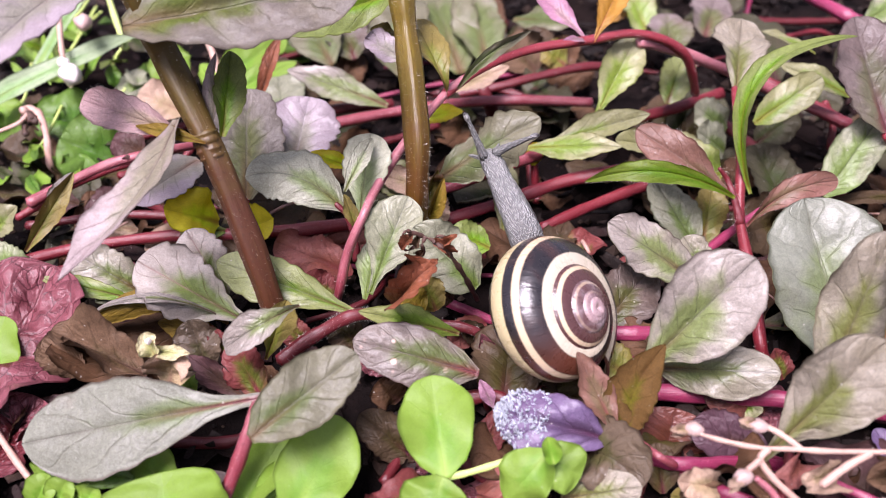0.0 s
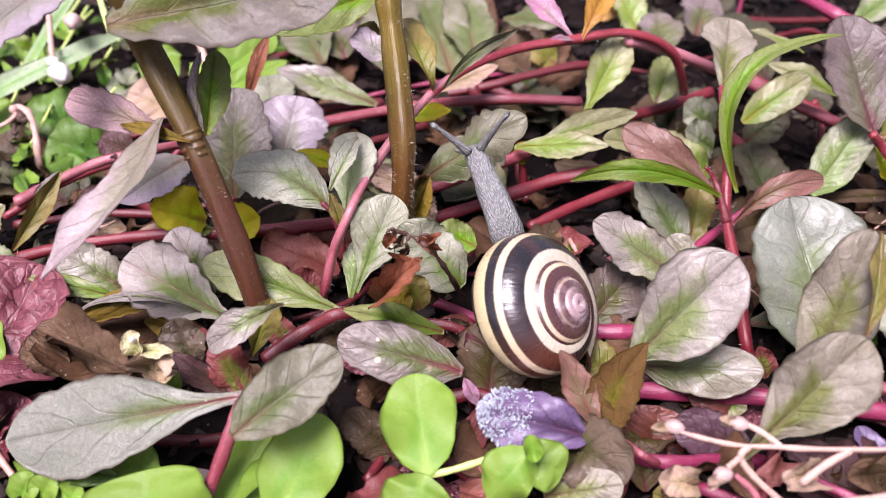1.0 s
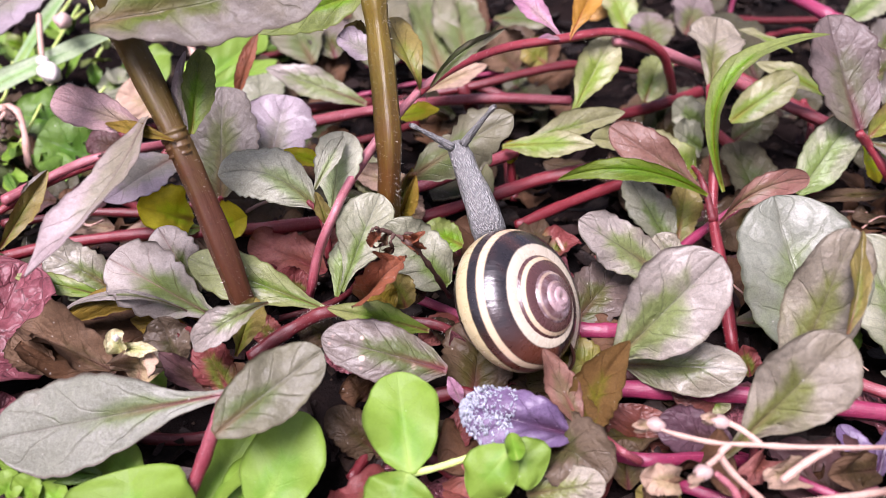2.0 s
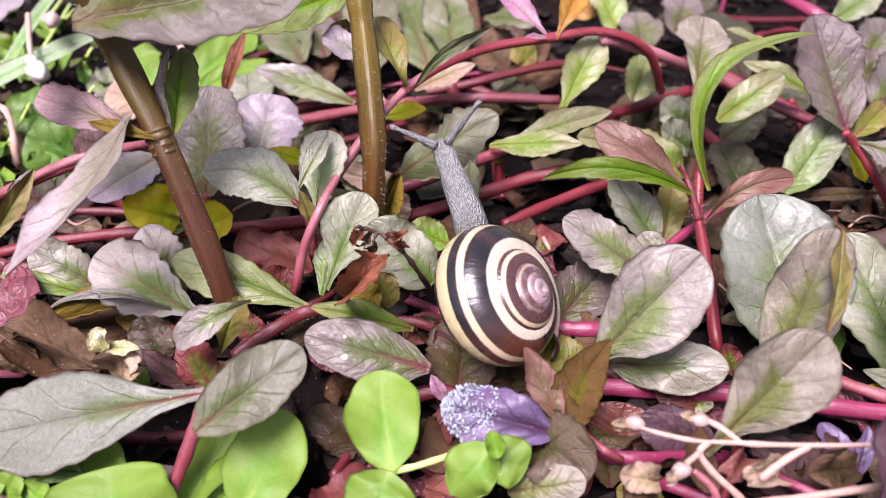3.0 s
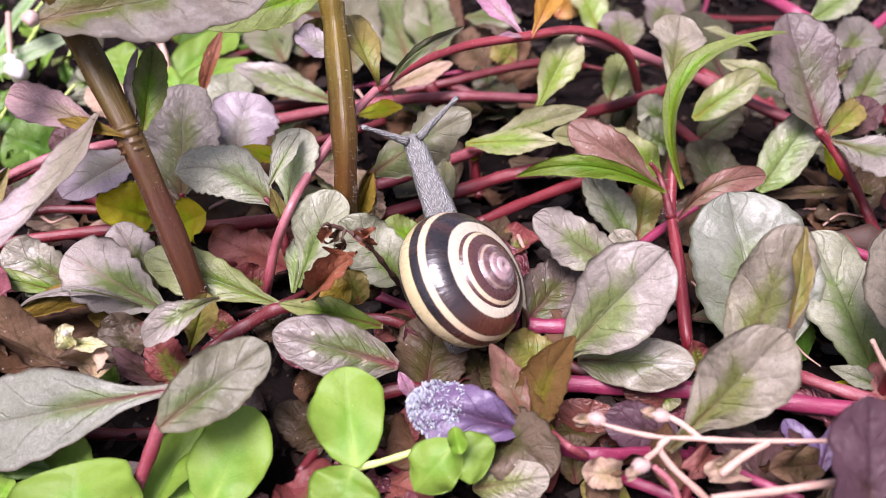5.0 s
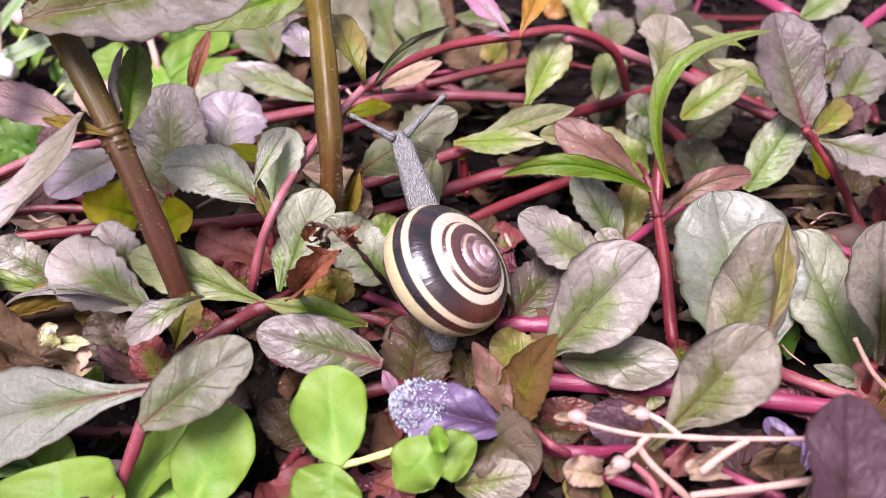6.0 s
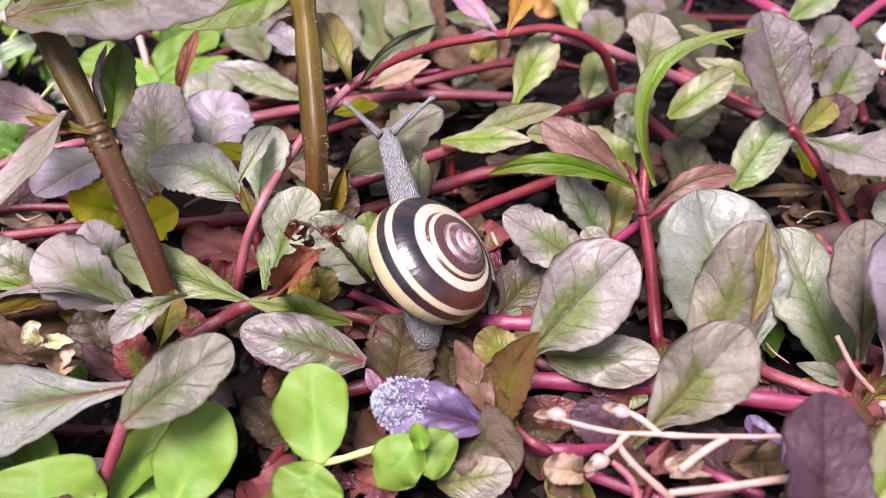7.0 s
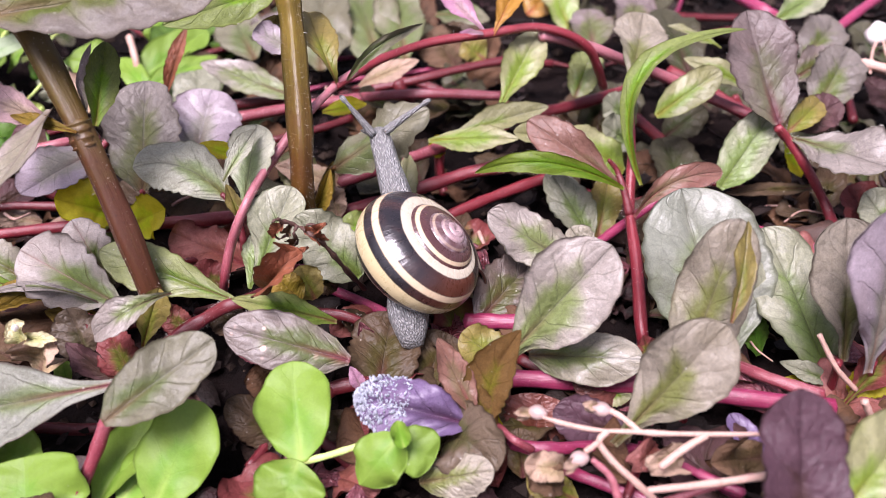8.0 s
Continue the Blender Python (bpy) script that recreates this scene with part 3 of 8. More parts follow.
def skin_material():
    m, nt, bs, out = shader("snail_skin")
    tc = nt.nodes.new("ShaderNodeTexCoord")
    mp = nt.nodes.new("ShaderNodeMapping")
    mp.inputs["Scale"].default_value = (1.0, 0.3, 1.0)
    nt.links.new(tc.outputs["Object"], mp.inputs[0])
    vo = nt.nodes.new("ShaderNodeTexVoronoi")
    vo.inputs["Scale"].default_value = 4600.0
    nt.links.new(mp.outputs[0], vo.inputs["Vector"])
    fine = noise_node(nt, 900.0, 4)
    col = mix_col(nt, ramp01(nt, vo.outputs["Distance"], 0.15, 0.6), (0.29, 0.287, 0.272), (0.115, 0.115, 0.113))
    col = mix_col(nt, math_node(nt, "MULTIPLY", ramp01(nt, fine, 0.45, 0.7), 0.4), col, (0.22, 0.217, 0.205))
    nt.links.new(col, bs.inputs["Base Color"])
    bs.inputs["Roughness"].default_value = 0.32
    bs.inputs["Subsurface Weight"].default_value = 0.2
    bs.inputs["Subsurface Radius"].default_value = (0.001, 0.0008, 0.0007)
    bump(nt, bs, math_node(nt, "SUBTRACT", 1.0, vo.outputs["Distance"]), 0.7, 0.0004)
    return m


def plain_material(name, c, rough, bumpy=0.0):
    m, nt, bs, out = shader(name)
    n = noise_node(nt, 900.0, 4)
    nt.links.new(mix_col(nt, n, tuple(k * 0.75 for k in c), tuple(min(1, k * 1.2) for k in c)), bs.inputs["Base Color"])
    bs.inputs["Roughness"].default_value = rough
    if bumpy:
        bump(nt, bs, n, bumpy, 0.0005)
    return m


def slime_material():
    m, nt, bs, out = shader("slime_froth")
    n = noise_node(nt, 700.0, 4)
    nt.links.new(mix_col(nt, n, (0.52, 0.57, 0.68), (0.82, 0.84, 0.88)), bs.inputs["Base Color"])
    bs.inputs["Roughness"].default_value = 0.08
    bs.inputs["IOR"].default_value = 1.34
    bs.inputs["Transmission Weight"].default_value = 0.66
    return m


HAIR, SOIL, GRAIN, CHIP, SHELL, SKIN, SLIME = hair_material(), soil_material(), grain_material(), chip_material(), shell_material(), skin_material(), slime_material()
BUD = plain_material("bud_white", (0.42, 0.29, 0.26), 0.45, 0.5)
PETAL = plain_material("petal_white", (0.66, 0.60, 0.56), 0.5, 0.4)
LIP = plain_material("shell_lip", (0.05, 0.02, 0.015), 0.3)
EYE_SPOT = plain_material("eye_spot", (0.03, 0.025, 0.025), 0.3)

# ---- builders ----
FACE = Vector((0, -0.6, 0.8))  # most leaves turn towards the light above and in front


def mesh_object(name, verts, faces, mats, parent=None, uvs=None, index=None, smooth=True, label=""):
    """One mesh object. Its vertices are given in world metres; under a parent they are kept in the parent's space."""
    origin = parent_origin(parent)
    me = bpy.data.meshes.new(name)
    me.from_pydata([tuple(Vector(v) - origin) for v in verts], [], faces)
    for m in mats:
        me.materials.append(m)
    if index is not None:
        me.polygons.foreach_set("material_index", index)
    if smooth:
        me.polygons.foreach_set("use_smooth", [True] * len(faces))
    if uvs is not None:
        layer = me.uv_layers.new(name="UVMap")
        loops = np.zeros(len(me.loops), dtype=np.int32)
        me.loops.foreach_get("vertex_index", loops)
        layer.data.foreach_set("uv", np.asarray(uvs, dtype=np.float32)[loops].ravel())
    me.update()
    ob = new(name, me)
    if parent is not None:
        ob.parent = parent
    if label:
        ob["label"] = label
    return ob


def parent_origin(p):
    o = Vector((0, 0, 0))
    while p is not None:
        o += p.location
        p = p.parent
    return o


def plant(name, at, label, category, group=""):
    root = new(name)
    root.location = at
    root.empty_display_size = 0.004
    return tagged(root, label, category, group)


OUTLINE = {
    "ajuga": ((0, 0.10, 0.22, 0.38, 0.55, 0.70, 0.84, 0.93, 0.975, 1), (0.11, 0.13, 0.26, 0.66, 0.93, 1.0, 0.88, 0.62, 0.36, 0.04)),
    "round": ((0, 0.05, 0.14, 0.30, 0.50, 0.68, 0.84, 0.93, 0.975, 1), (0.16, 0.30, 0.62, 0.90, 1.0, 0.97, 0.80, 0.56, 0.33, 0.04)),
    "spoon": ((0, 0.15, 0.30, 0.42, 0.55, 0.70, 0.84, 0.93, 0.975, 1), (0.09, 0.09, 0.13, 0.42, 0.82, 1.0, 0.92, 0.66, 0.40, 0.04)),
    "lance": ((0, 0.12, 0.28, 0.45, 0.60, 0.75, 0.87, 0.94, 0.98, 1), (0.16, 0.35, 0.75, 0.98, 1.0, 0.80, 0.50, 0.29, 0.15, 0.02)),
    "blade": ((0, 0.1, 0.3, 0.5, 0.7, 0.85, 0.93, 0.97, 0.99, 1), (0.7, 0.9, 1.0, 1.0, 0.9, 0.65, 0.4, 0.22, 0.12, 0.02)),
}


def leaf(parent, base, tip, width, kind, shape="ajuga", mid=None, roll=0.0, bend=0.10, cup=0.10, wave=0.10, quilt=1.4, crisp=0.07, twist=0.0, name="leaf", label="", under="", face=FACE, fringe=0):
    """A leaf from base to tip (metres): outline by shape, arched by bend or through mid, cupped, wavy, quilted between its veins, with a thin underside."""
    base, tip = Vector(base), Vector(tip)
    axis = tip - base
    length = axis.length
    a = axis.normalized()
    n = face - face.dot(a) * a
    n = n.normalized() if n.length > 0.05 else Vector((0, 0, 1))
    n = Matrix.Rotation(radians(roll), 3, a) @ n
    ctrl = (Vector(mid) * 2 - (base + tip) / 2) if mid else (base + tip) / 2 + n * bend * length
    us = np.concatenate((np.linspace(0, 0.88, 26), (0.91, 0.94, 0.965, 0.985, 1.0)))
    vs = np.array([-1, -0.88, -0.7, -0.5, -0.28, -0.10, 0, 0.10, 0.28, 0.5, 0.7, 0.88, 1.0])
    prof = np.interp(us, *OUTLINE[shape])
    r = random.Random(hash((round(base.x, 4), round(tip.y, 4), round(width, 5))) & 0xFFFF)
    p1, p2, p3, p4 = (r.uniform(0, 6.28) for _ in range(4))
    half = width / 2
    top, bot, uv = [], [], []
    thick = min(0.0004, width * 0.035)
    for i, u in enumerate(us):
        c = base * (1 - u) ** 2 + ctrl * 2 * u * (1 - u) + tip * u * u
        t = ((ctrl - base) * (1 - u) + (tip - ctrl) * u).normalized()
        nn = n - n.dot(t) * t
        nn = nn.normalized() if nn.length > 1e-6 else n
        nn = Matrix.Rotation(radians(twist * (u - 0.5)), 3, t) @ nn
        s = t.cross(nn)
        fade = min(1.0, u * 3.0) * min(1.0, (1 - u) * 5.0)
        for v in vs:
            av = abs(v)
            w = half * prof[i] * (1 + (crisp * (abs(math.sin(u * 26 + p1 + v)) * 1.6 - 1.0) + 0.05 * math.sin(u * 9 + p2 * (1 if v > 0 else 2))) * (av ** 3) * fade)
            vein = math.cos(6.283 * (u * 5.0 - 1.35 * av ** 0.8 - 0.0))
            rel = quilt * half * fade * (-0.08 * math.exp(-(v / 0.13) ** 2) - 0.035 * vein * min(1, av * 4) * (1.25 - av))
            rel += cup * half * prof[i] * av ** 1.7 * 1.6
            rel += wave * half * fade * (math.sin(u * 7 + p3) * av * 2 + math.sin(u * 13 + p4 + v * 2) * av ** 2 * 1.5)
            p = c + s * (w * v) + nn * rel
            top.append(p)
            bot.append(p - nn * thick * (0.35 + 0.65 * (1 - av)))
            uv.append((u, v * 0.5 + 0.5))
    m, k = len(us), len(vs)
    faces, idx = [], []
    off = m * k
    for i in range(m - 1):
        for j in range(k - 1):
            q = i * k + j
            faces.append((q, q + k, q + k + 1, q + 1)[::-1])
            idx.append(0)
            faces.append((off + q, off + q + 1, off + q + k + 1, off + q + k)[::-1])
            idx.append(1)
    rim = [i * k for i in range(m)] + [(m - 1) * k + j for j in range(1, k)] + [i * k + k - 1 for i in range(m - 2, -1, -1)] + [j for j in range(k - 2, 0, -1)]
    for x, y in zip(rim, rim[1:] + rim[:1]):
        faces.append((x, off + x, off + y, y))
        idx.append(1)
    un = under or UNDER.get(kind, kind)
    ob = mesh_object(name, top + bot, faces, [LEAF[kind], LEAF[un]], parent, uv + uv, idx, True, label)
    if fringe:
        hv, hf = [], []
        for _ in range(fringe):
            i = r.randrange(3, m - 1)
            j = r.choice((0, k - 1))
            f = r.random()
            a0 = top[i * k + j].lerp(top[min(i + 1, m - 1) * k + j], f)
            inner = top[i * k + k // 2]
            d = (a0 - inner).normalized() + a * r.uniform(0, 0.6) + n * r.uniform(-0.3, 0.4)
            e = a0 + d.normalized() * r.uniform(0.0002, 0.00055)
            w = a * 0.000014
            q = len(hv)
            hv += [a0 + w, a0 - w, a0 + n * 0.00004, e]
            hf += [(q, q + 1, q + 3), (q + 1, q + 2, q + 3), (q + 2, q, q + 3)]
        tagged(mesh_object("hairs", hv, hf, [HAIR], ob, None, None, False, "fine pale hairs"), kind="stuff")
    return ob


def smooth_path(points, per=8):
    pts = [Vector(p) for p in points]
    if len(pts) == 2:
        pts = [pts[0], pts[0].lerp(pts[1], 0.5), pts[1]]
    ext = [pts[0] * 2 - pts[1]] + pts + [pts[-1] * 2 - pts[-2]]
    out = []
    for i in range(1, len(ext) - 2):
        p0, p1, p2, p3 = ext[i - 1 : i + 3]
        for j in range(per):
            t = j / per
            out.append(0.5 * (p1 * 2 + (p2 - p0) * t + (p0 * 2 - p1 * 5 + p2 * 4 - p3) * t * t + (p1 * 3 - p0 - p2 * 3 + p3) * t ** 3))
    out.append(pts[-1])
    return out


def tube_data(points, r0, r1, sides=10, per=8, ridge=0.08, lumps=0.06, square=0.0, seed=1):
    path = smooth_path(points, per)
    r = random.Random(seed)
    ph = r.uniform(0, 6.28)
    t = (path[1] - path[0]).normalized()
    ref = Vector((0, 0, 1)) if abs(t.z) < 0.9 else Vector((0, 1, 0))
    s = t.cross(ref).normalized()
    verts, faces, uv = [], [], []
    run = 0.0
    for i, p in enumerate(path):
        t = (path[min(i + 1, len(path) - 1)] - path[max(i - 1, 0)]).normalized()
        s = (s - s.dot(t) * t).normalized()
        b = t.cross(s)
        f = i / (len(path) - 1)
        rad = (r0 + (r1 - r0) * f) * (1 + lumps * math.sin(f * 17 + ph) + lumps * 0.6 * math.sin(f * 41 + ph * 2))
        if i:
            run += (p - path[i - 1]).length
        for j in range(sides):
            an = 6.28318 * j / sides
            q = rad * (1 + ridge * math.cos(4 * an) * (1 if square == 0 else square) + 0.03 * math.sin(7 * an + ph))
            verts.append(p + s * (q * math.cos(an)) + b * (q * math.sin(an)))
            uv.append((run * 60, j / sides))
    for i in range(len(path) - 1):
        for j in range(sides):
            k = (j + 1) % sides
            faces.append((i * sides + j, i * sides + k, (i + 1) * sides + k, (i + 1) * sides + j))
    n = len(verts)
    verts += [path[0] - (path[1] - path[0]).normalized() * r0 * 0.5, path[-1] + (path[-1] - path[-2]).normalized() * r1 * 0.5]
    uv += [(0, 0), (run * 60, 0)]
    last = (len(path) - 1) * sides
    for j in range(sides):
        k = (j + 1) % sides
        faces.append((n, k, j))
        faces.append((n + 1, last + j, last + k))
    return verts, faces, uv


def stalk(parent, points, r0, r1, kind, name="stem", sides=10, ridge=0.08, lumps=0.06, hairs=0, label="", hair_len=0.0016):
    seed = int(abs(points[0][0] * 1e5) + abs(points[-1][1] * 1e4))
    v, f, uv = tube_data(points, r0, r1, sides, 8, ridge, lumps, 0, seed)
    ob = mesh_object(name, v, f, [STALK[kind]], parent, uv, None, True, label)
    if hairs:
        r = random.Random(seed)
        path = smooth_path(points, 8)
        hv, hf = [], []
        for _ in range(hairs):
            i = r.randrange(1, len(path) - 1)
            t = (path[i + 1] - path[i - 1]).normalized()
            p = path[i].lerp(path[i + 1], r.random())
            d = Vector((r.gauss(0, 1), r.gauss(0, 1), r.gauss(0, 1)))
            d = (d - d.dot(t) * t).normalized()
            rad = r0 + (r1 - r0) * i / len(path)
            le = hair_len * r.uniform(0.4, 1.2)
            a = p + d * rad * 0.9
            e = a + (d + t * r.uniform(-0.3, 0.5)).normalized() * le
            w1 = d.cross(t) * 0.000018
            w2 = t * 0.000018
            k = len(hv)
            hv += [a + w1, a - w1 * 0.5 + w2, a - w1 * 0.5 - w2, e]
            hf += [(k, k + 1, k + 3), (k + 1, k + 2, k + 3), (k + 2, k, k + 3)]
        tagged(mesh_object("hairs", hv, hf, [HAIR], ob, None, None, False, "fine pale hairs"), kind="stuff")
    return ob


def bud(parent, at, size, way, mat, name="bud", squash=0.7):
    """A closed bud: an egg of overlapping ridges, pointed at the end."""
    at, way = Vector(at), Vector(way).normalized()
    ref = Vector((0, 0, 1)) if abs(way.z) < 0.9 else Vector((1, 0, 0))
    s = way.cross(ref).normalized()
    b = way.cross(s)
    verts, faces = [], []
    rows, sides = 9, 12
    for i in range(rows):
        f = i / (rows - 1)
        rad = size * 0.5 * squash * math.sin(math.pi * min(0.98, 0.06 + f * 0.92)) ** 0.7
        for j in range(sides):
            an = 6.28318 * j / sides
            q = rad * (1 + 0.13 * math.cos(4 * an + f * 2.5) + 0.05 * math.sin(9 * an))
            verts.append(at + way * (f - 0.5) * size + s * q * math.cos(an) + b * q * math.sin(an))
    for i in range(rows - 1):
        for j in range(sides):
            k = (j + 1) % sides
            faces.append((i * sides + j, i * sides + k, (i + 1) * sides + k, (i + 1) * sides + j))
    faces.append(tuple(range(sides))[::-1])
    faces.append(tuple((rows - 1) * sides + j for j in range(sides)))
    return mesh_object(name, verts, faces, [mat], parent)


# ---- ground ----
def soil_height(x, y):
    p = Vector((x, y, 0.0))
    return 0.0015 + 0.004 * (noise.noise(p * 28) + 0.5 * noise.noise(p * 75) + 0.3 * noise.noise(p * 210))


def ground():
    def line(lo, hi, step, far):
        mid = list(np.arange(lo, hi + 1e-6, step))
        return [lo - d for d in far[::-1]] + mid + [hi + d for d in far]

    far = [0.02, 0.06, 0.15, 0.4, 1.0, 3.0, 10.0, 40.0, 200.0, 1000.0]
    xs, ys = line(-0.22, 0.26, 0.003, far), line(-0.02, 0.34, 0.003, far)
    verts = [(x, y, soil_height(x, y) if abs(x) < 3 and abs(y) < 3 else 0.0) for y in ys for x in xs]
    k = len(xs)
    faces = [(j * k + i, j * k + i + 1, (j + 1) * k + i + 1, (j + 1) * k + i) for j in range(len(ys) - 1) for i in range(k - 1)]
    tagged(mesh_object("ground", verts, faces, [SOIL]), "crumbly damp soil, coloured near black for the shadow under the plants", "soil", kind="structure")


def crumbs():
    r = random.Random(3)
    verts, faces = [], []
    for _ in range(5200):
        x, y = r.uniform(-0.12, 0.17), r.uniform(0.02, 0.26)
        s = 0.0004 + 0.0016 * r.random() ** 3
        z = soil_height(x, y) + s * 0.3
        k = len(verts)
        ax = [r.uniform(0.6, 1.3) * s for _ in range(6)]
        o = Vector((x, y, z))
        verts += [o + Vector((ax[0], 0, 0)), o + Vector((0, ax[1], 0)), o - Vector((ax[2], 0, 0)), o - Vector((0, ax[3], 0)), o + Vector((s * 0.2, 0, ax[4])), o - Vector((0, 0, ax[5]))]
        faces += [(k, k + 1, k + 4), (k + 1, k + 2, k + 4), (k + 2, k + 3, k + 4), (k + 3, k, k + 4), (k + 1, k, k + 5), (k + 2, k + 1, k + 5), (k + 3, k + 2, k + 5), (k, k + 3, k + 5)]
    tagged(mesh_object("soil_crumbs", verts, faces, [GRAIN], None, None, None, False), "loose crumbs and grit on the soil, darkened as in shadow", "soil", kind="stuff")


def litter():
    """Curled scraps of dead leaf and bits of stalk that lie between the plants."""
    r = random.Random(5)
    verts, faces = [], []
    for _ in range(1500):
        x, y = r.uniform(-0.12, 0.17), r.uniform(0.03, 0.27)
        le, wi = r.uniform(0.002, 0.008), r.uniform(0.0008, 0.004)
        a, tilt, curl = r.uniform(0, 6.28), r.gauss(0, 0.4), r.uniform(-0.5, 0.9)
        m = Matrix.Translation((x, y, soil_height(x, y) + r.uniform(0.001, 0.005))) @ Matrix.Rotation(a, 4, "Z") @ Matrix.Rotation(tilt, 4, "X")
        k = len(verts)
        for lay in (0, -0.00015):
            for i in range(4):
                for j in range(3):
                    u, v = i / 3 - 0.5, j / 2 - 0.5
                    w = wi * (1 - 1.6 * u * u) * r.uniform(0.8, 1.15)
                    verts.append(m @ Vector((u * le, v * w, curl * (v * v * 4) * wi * 0.6 + curl * u * u * le + lay)))
        for b, flip in ((0, 1), (12, -1)):
            for i in range(3):
                for j in range(2):
                    q = k + b + i * 3 + j
                    faces.append((q, q + 3, q + 4, q + 1)[::flip])
    tagged(mesh_object("leaf_litter", verts, faces, [CHIP]), "brown and tan scraps of dead leaf on the soil, darkened as in shadow", "litter", kind="stuff")


ground()
crumbs()
litter()


def ground_cover():
    """Low purple, red and brown leaves and thin runners that fill the gaps between the taller plants."""
    r = random.Random(21)
    kinds = ["dun", "redgreen", "crimson", "brown", "darkpurple", "slate", "dun", "mustard", "brown", "crimson", "rosewood"]
    # back rows take the darkest kinds: the shadow there is in their colours
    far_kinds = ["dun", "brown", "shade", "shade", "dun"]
    for i in range(80):
        x, y = r.uniform(-0.105, 0.15), 0.045 + 0.14 * r.random() ** 1.2
        z = soil_height(x, y)
        p = plant("ground_leaves", (x, y, z), "low dull purple and brown leaves flat on the soil", "plant", "low leaves on the soil")
        turn = r.uniform(0, 6.28)
        for k in range(r.choice((2, 3, 3, 4))):
            a = turn + k * 2.1 + r.uniform(-0.5, 0.5)
            le = r.uniform(0.009, 0.017)
            d = Vector((math.cos(a), math.sin(a), 0))
            tip = Vector((x, y, z + r.uniform(0.002, 0.007))) + d * le
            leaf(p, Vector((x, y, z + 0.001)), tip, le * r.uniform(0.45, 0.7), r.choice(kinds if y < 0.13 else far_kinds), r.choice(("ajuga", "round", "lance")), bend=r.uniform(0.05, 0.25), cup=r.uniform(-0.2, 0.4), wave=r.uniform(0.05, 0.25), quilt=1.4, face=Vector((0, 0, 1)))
    for i in range(20):
        x, y = r.uniform(-0.11, 0.15), r.uniform(0.14, 0.25)
        z = soil_height(x, y)
        p = plant("ground_leaves", (x, y, z), "dull green and purple leaves in the shade", "plant", "low leaves on the soil")
        for k in range(3):
            a = r.uniform(0, 6.28)
            le = r.uniform(0.012, 0.02)
            tip = Vector((x + math.cos(a) * le, y + math.sin(a) * le, z + r.uniform(0.003, 0.012)))
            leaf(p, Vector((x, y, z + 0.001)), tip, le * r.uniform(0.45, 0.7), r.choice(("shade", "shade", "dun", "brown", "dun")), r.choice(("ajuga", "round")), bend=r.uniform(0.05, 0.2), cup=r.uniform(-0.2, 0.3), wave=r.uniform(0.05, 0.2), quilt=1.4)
    for i in range(34):
        x, y = r.uniform(-0.10, 0.13), r.uniform(0.05, 0.24)
        a = r.gauss(0.15, 0.45)
        pts = []
        for k in range(4):
            pts.append((x, y, soil_height(x, y) + r.uniform(0.0015, 0.006)))
            x += math.cos(a) * 0.013
            y += math.sin(a) * 0.013
            a += r.gauss(0, 0.25)
        p = plant("runner_stem", pts[0], "thin dark red creeping stem low on the soil", "plant stem", "creeping stems")
        w = r.uniform(0.0005, 0.0011)
        stalk(p, pts, w, w * 0.9, r.choice(("crimson", "red", "crimson", "magenta")), sides=8)


ground_cover()

# ---- the plants, from the flowering stem to the ground cover ----
p = plant("flowering_stem", (-0.0274, 0.1012, 0.0140), "thick hairy red-brown flowering stem with drooping mauve leaves", "plant stem", "")
stalk(p, [(-0.0437, 0.1141, 0.0660), (-0.0421, 0.1144, 0.0580), (-0.0402, 0.1150, 0.0500), (-0.0344, 0.1081, 0.0400), (-0.0298, 0.1028, 0.0280), (-0.0265, 0.0989, 0.0160), (-0.0269, 0.1016, 0.0090)], 0.00213, 0.00177, "flower", hairs=900, ridge=0.14, sides=14, hair_len=0.0007)
stalk(p, [(-0.0350, 0.1088, 0.0416), (-0.0344, 0.1081, 0.0400), (-0.0338, 0.1073, 0.0384)], 0.00204, 0.00197, "flower", sides=14)
leaf(p, (-0.0441, 0.1112, 0.0570), (-0.0109, 0.1156, 0.0620), 0.0160, "sage", "round", crisp=0.05, cup=0.1, bend=0.1, wave=0.10, quilt=3.6)
leaf(p, (-0.0495, 0.1211, 0.0620), (-0.0587, 0.0948, 0.0580), 0.0113, "mauve", "round", wave=0.06)
leaf(p, (-0.0391, 0.1103, 0.0430), (-0.0505, 0.0855, 0.0330), 0.0070, "lavender", "lance", bend=0.06, cup=0.25, wave=0.08, roll=22, mid=(-0.0411, 0.0941, 0.0410))
leaf(p, (-0.0346, 0.1070, 0.0410), (-0.0560, 0.1182, 0.0420), 0.0061, "dusk", "ajuga", fringe=160, cup=0.2, bend=0.1, wave=0.1, roll=-10)
leaf(p, (-0.0325, 0.1088, 0.0410), (-0.0318, 0.1185, 0.0500), 0.0051, "grass", "lance", roll=30, cup=0.5)
leaf(p, (-0.0338, 0.1095, 0.0410), (-0.0338, 0.1179, 0.0500), 0.0025, "lavender", "lance", roll=-30, cup=0.3)
leaf(p, (-0.0342, 0.1060, 0.0415), (-0.0454, 0.1102, 0.0420), 0.0022, "mustard", "lance", cup=0.2)

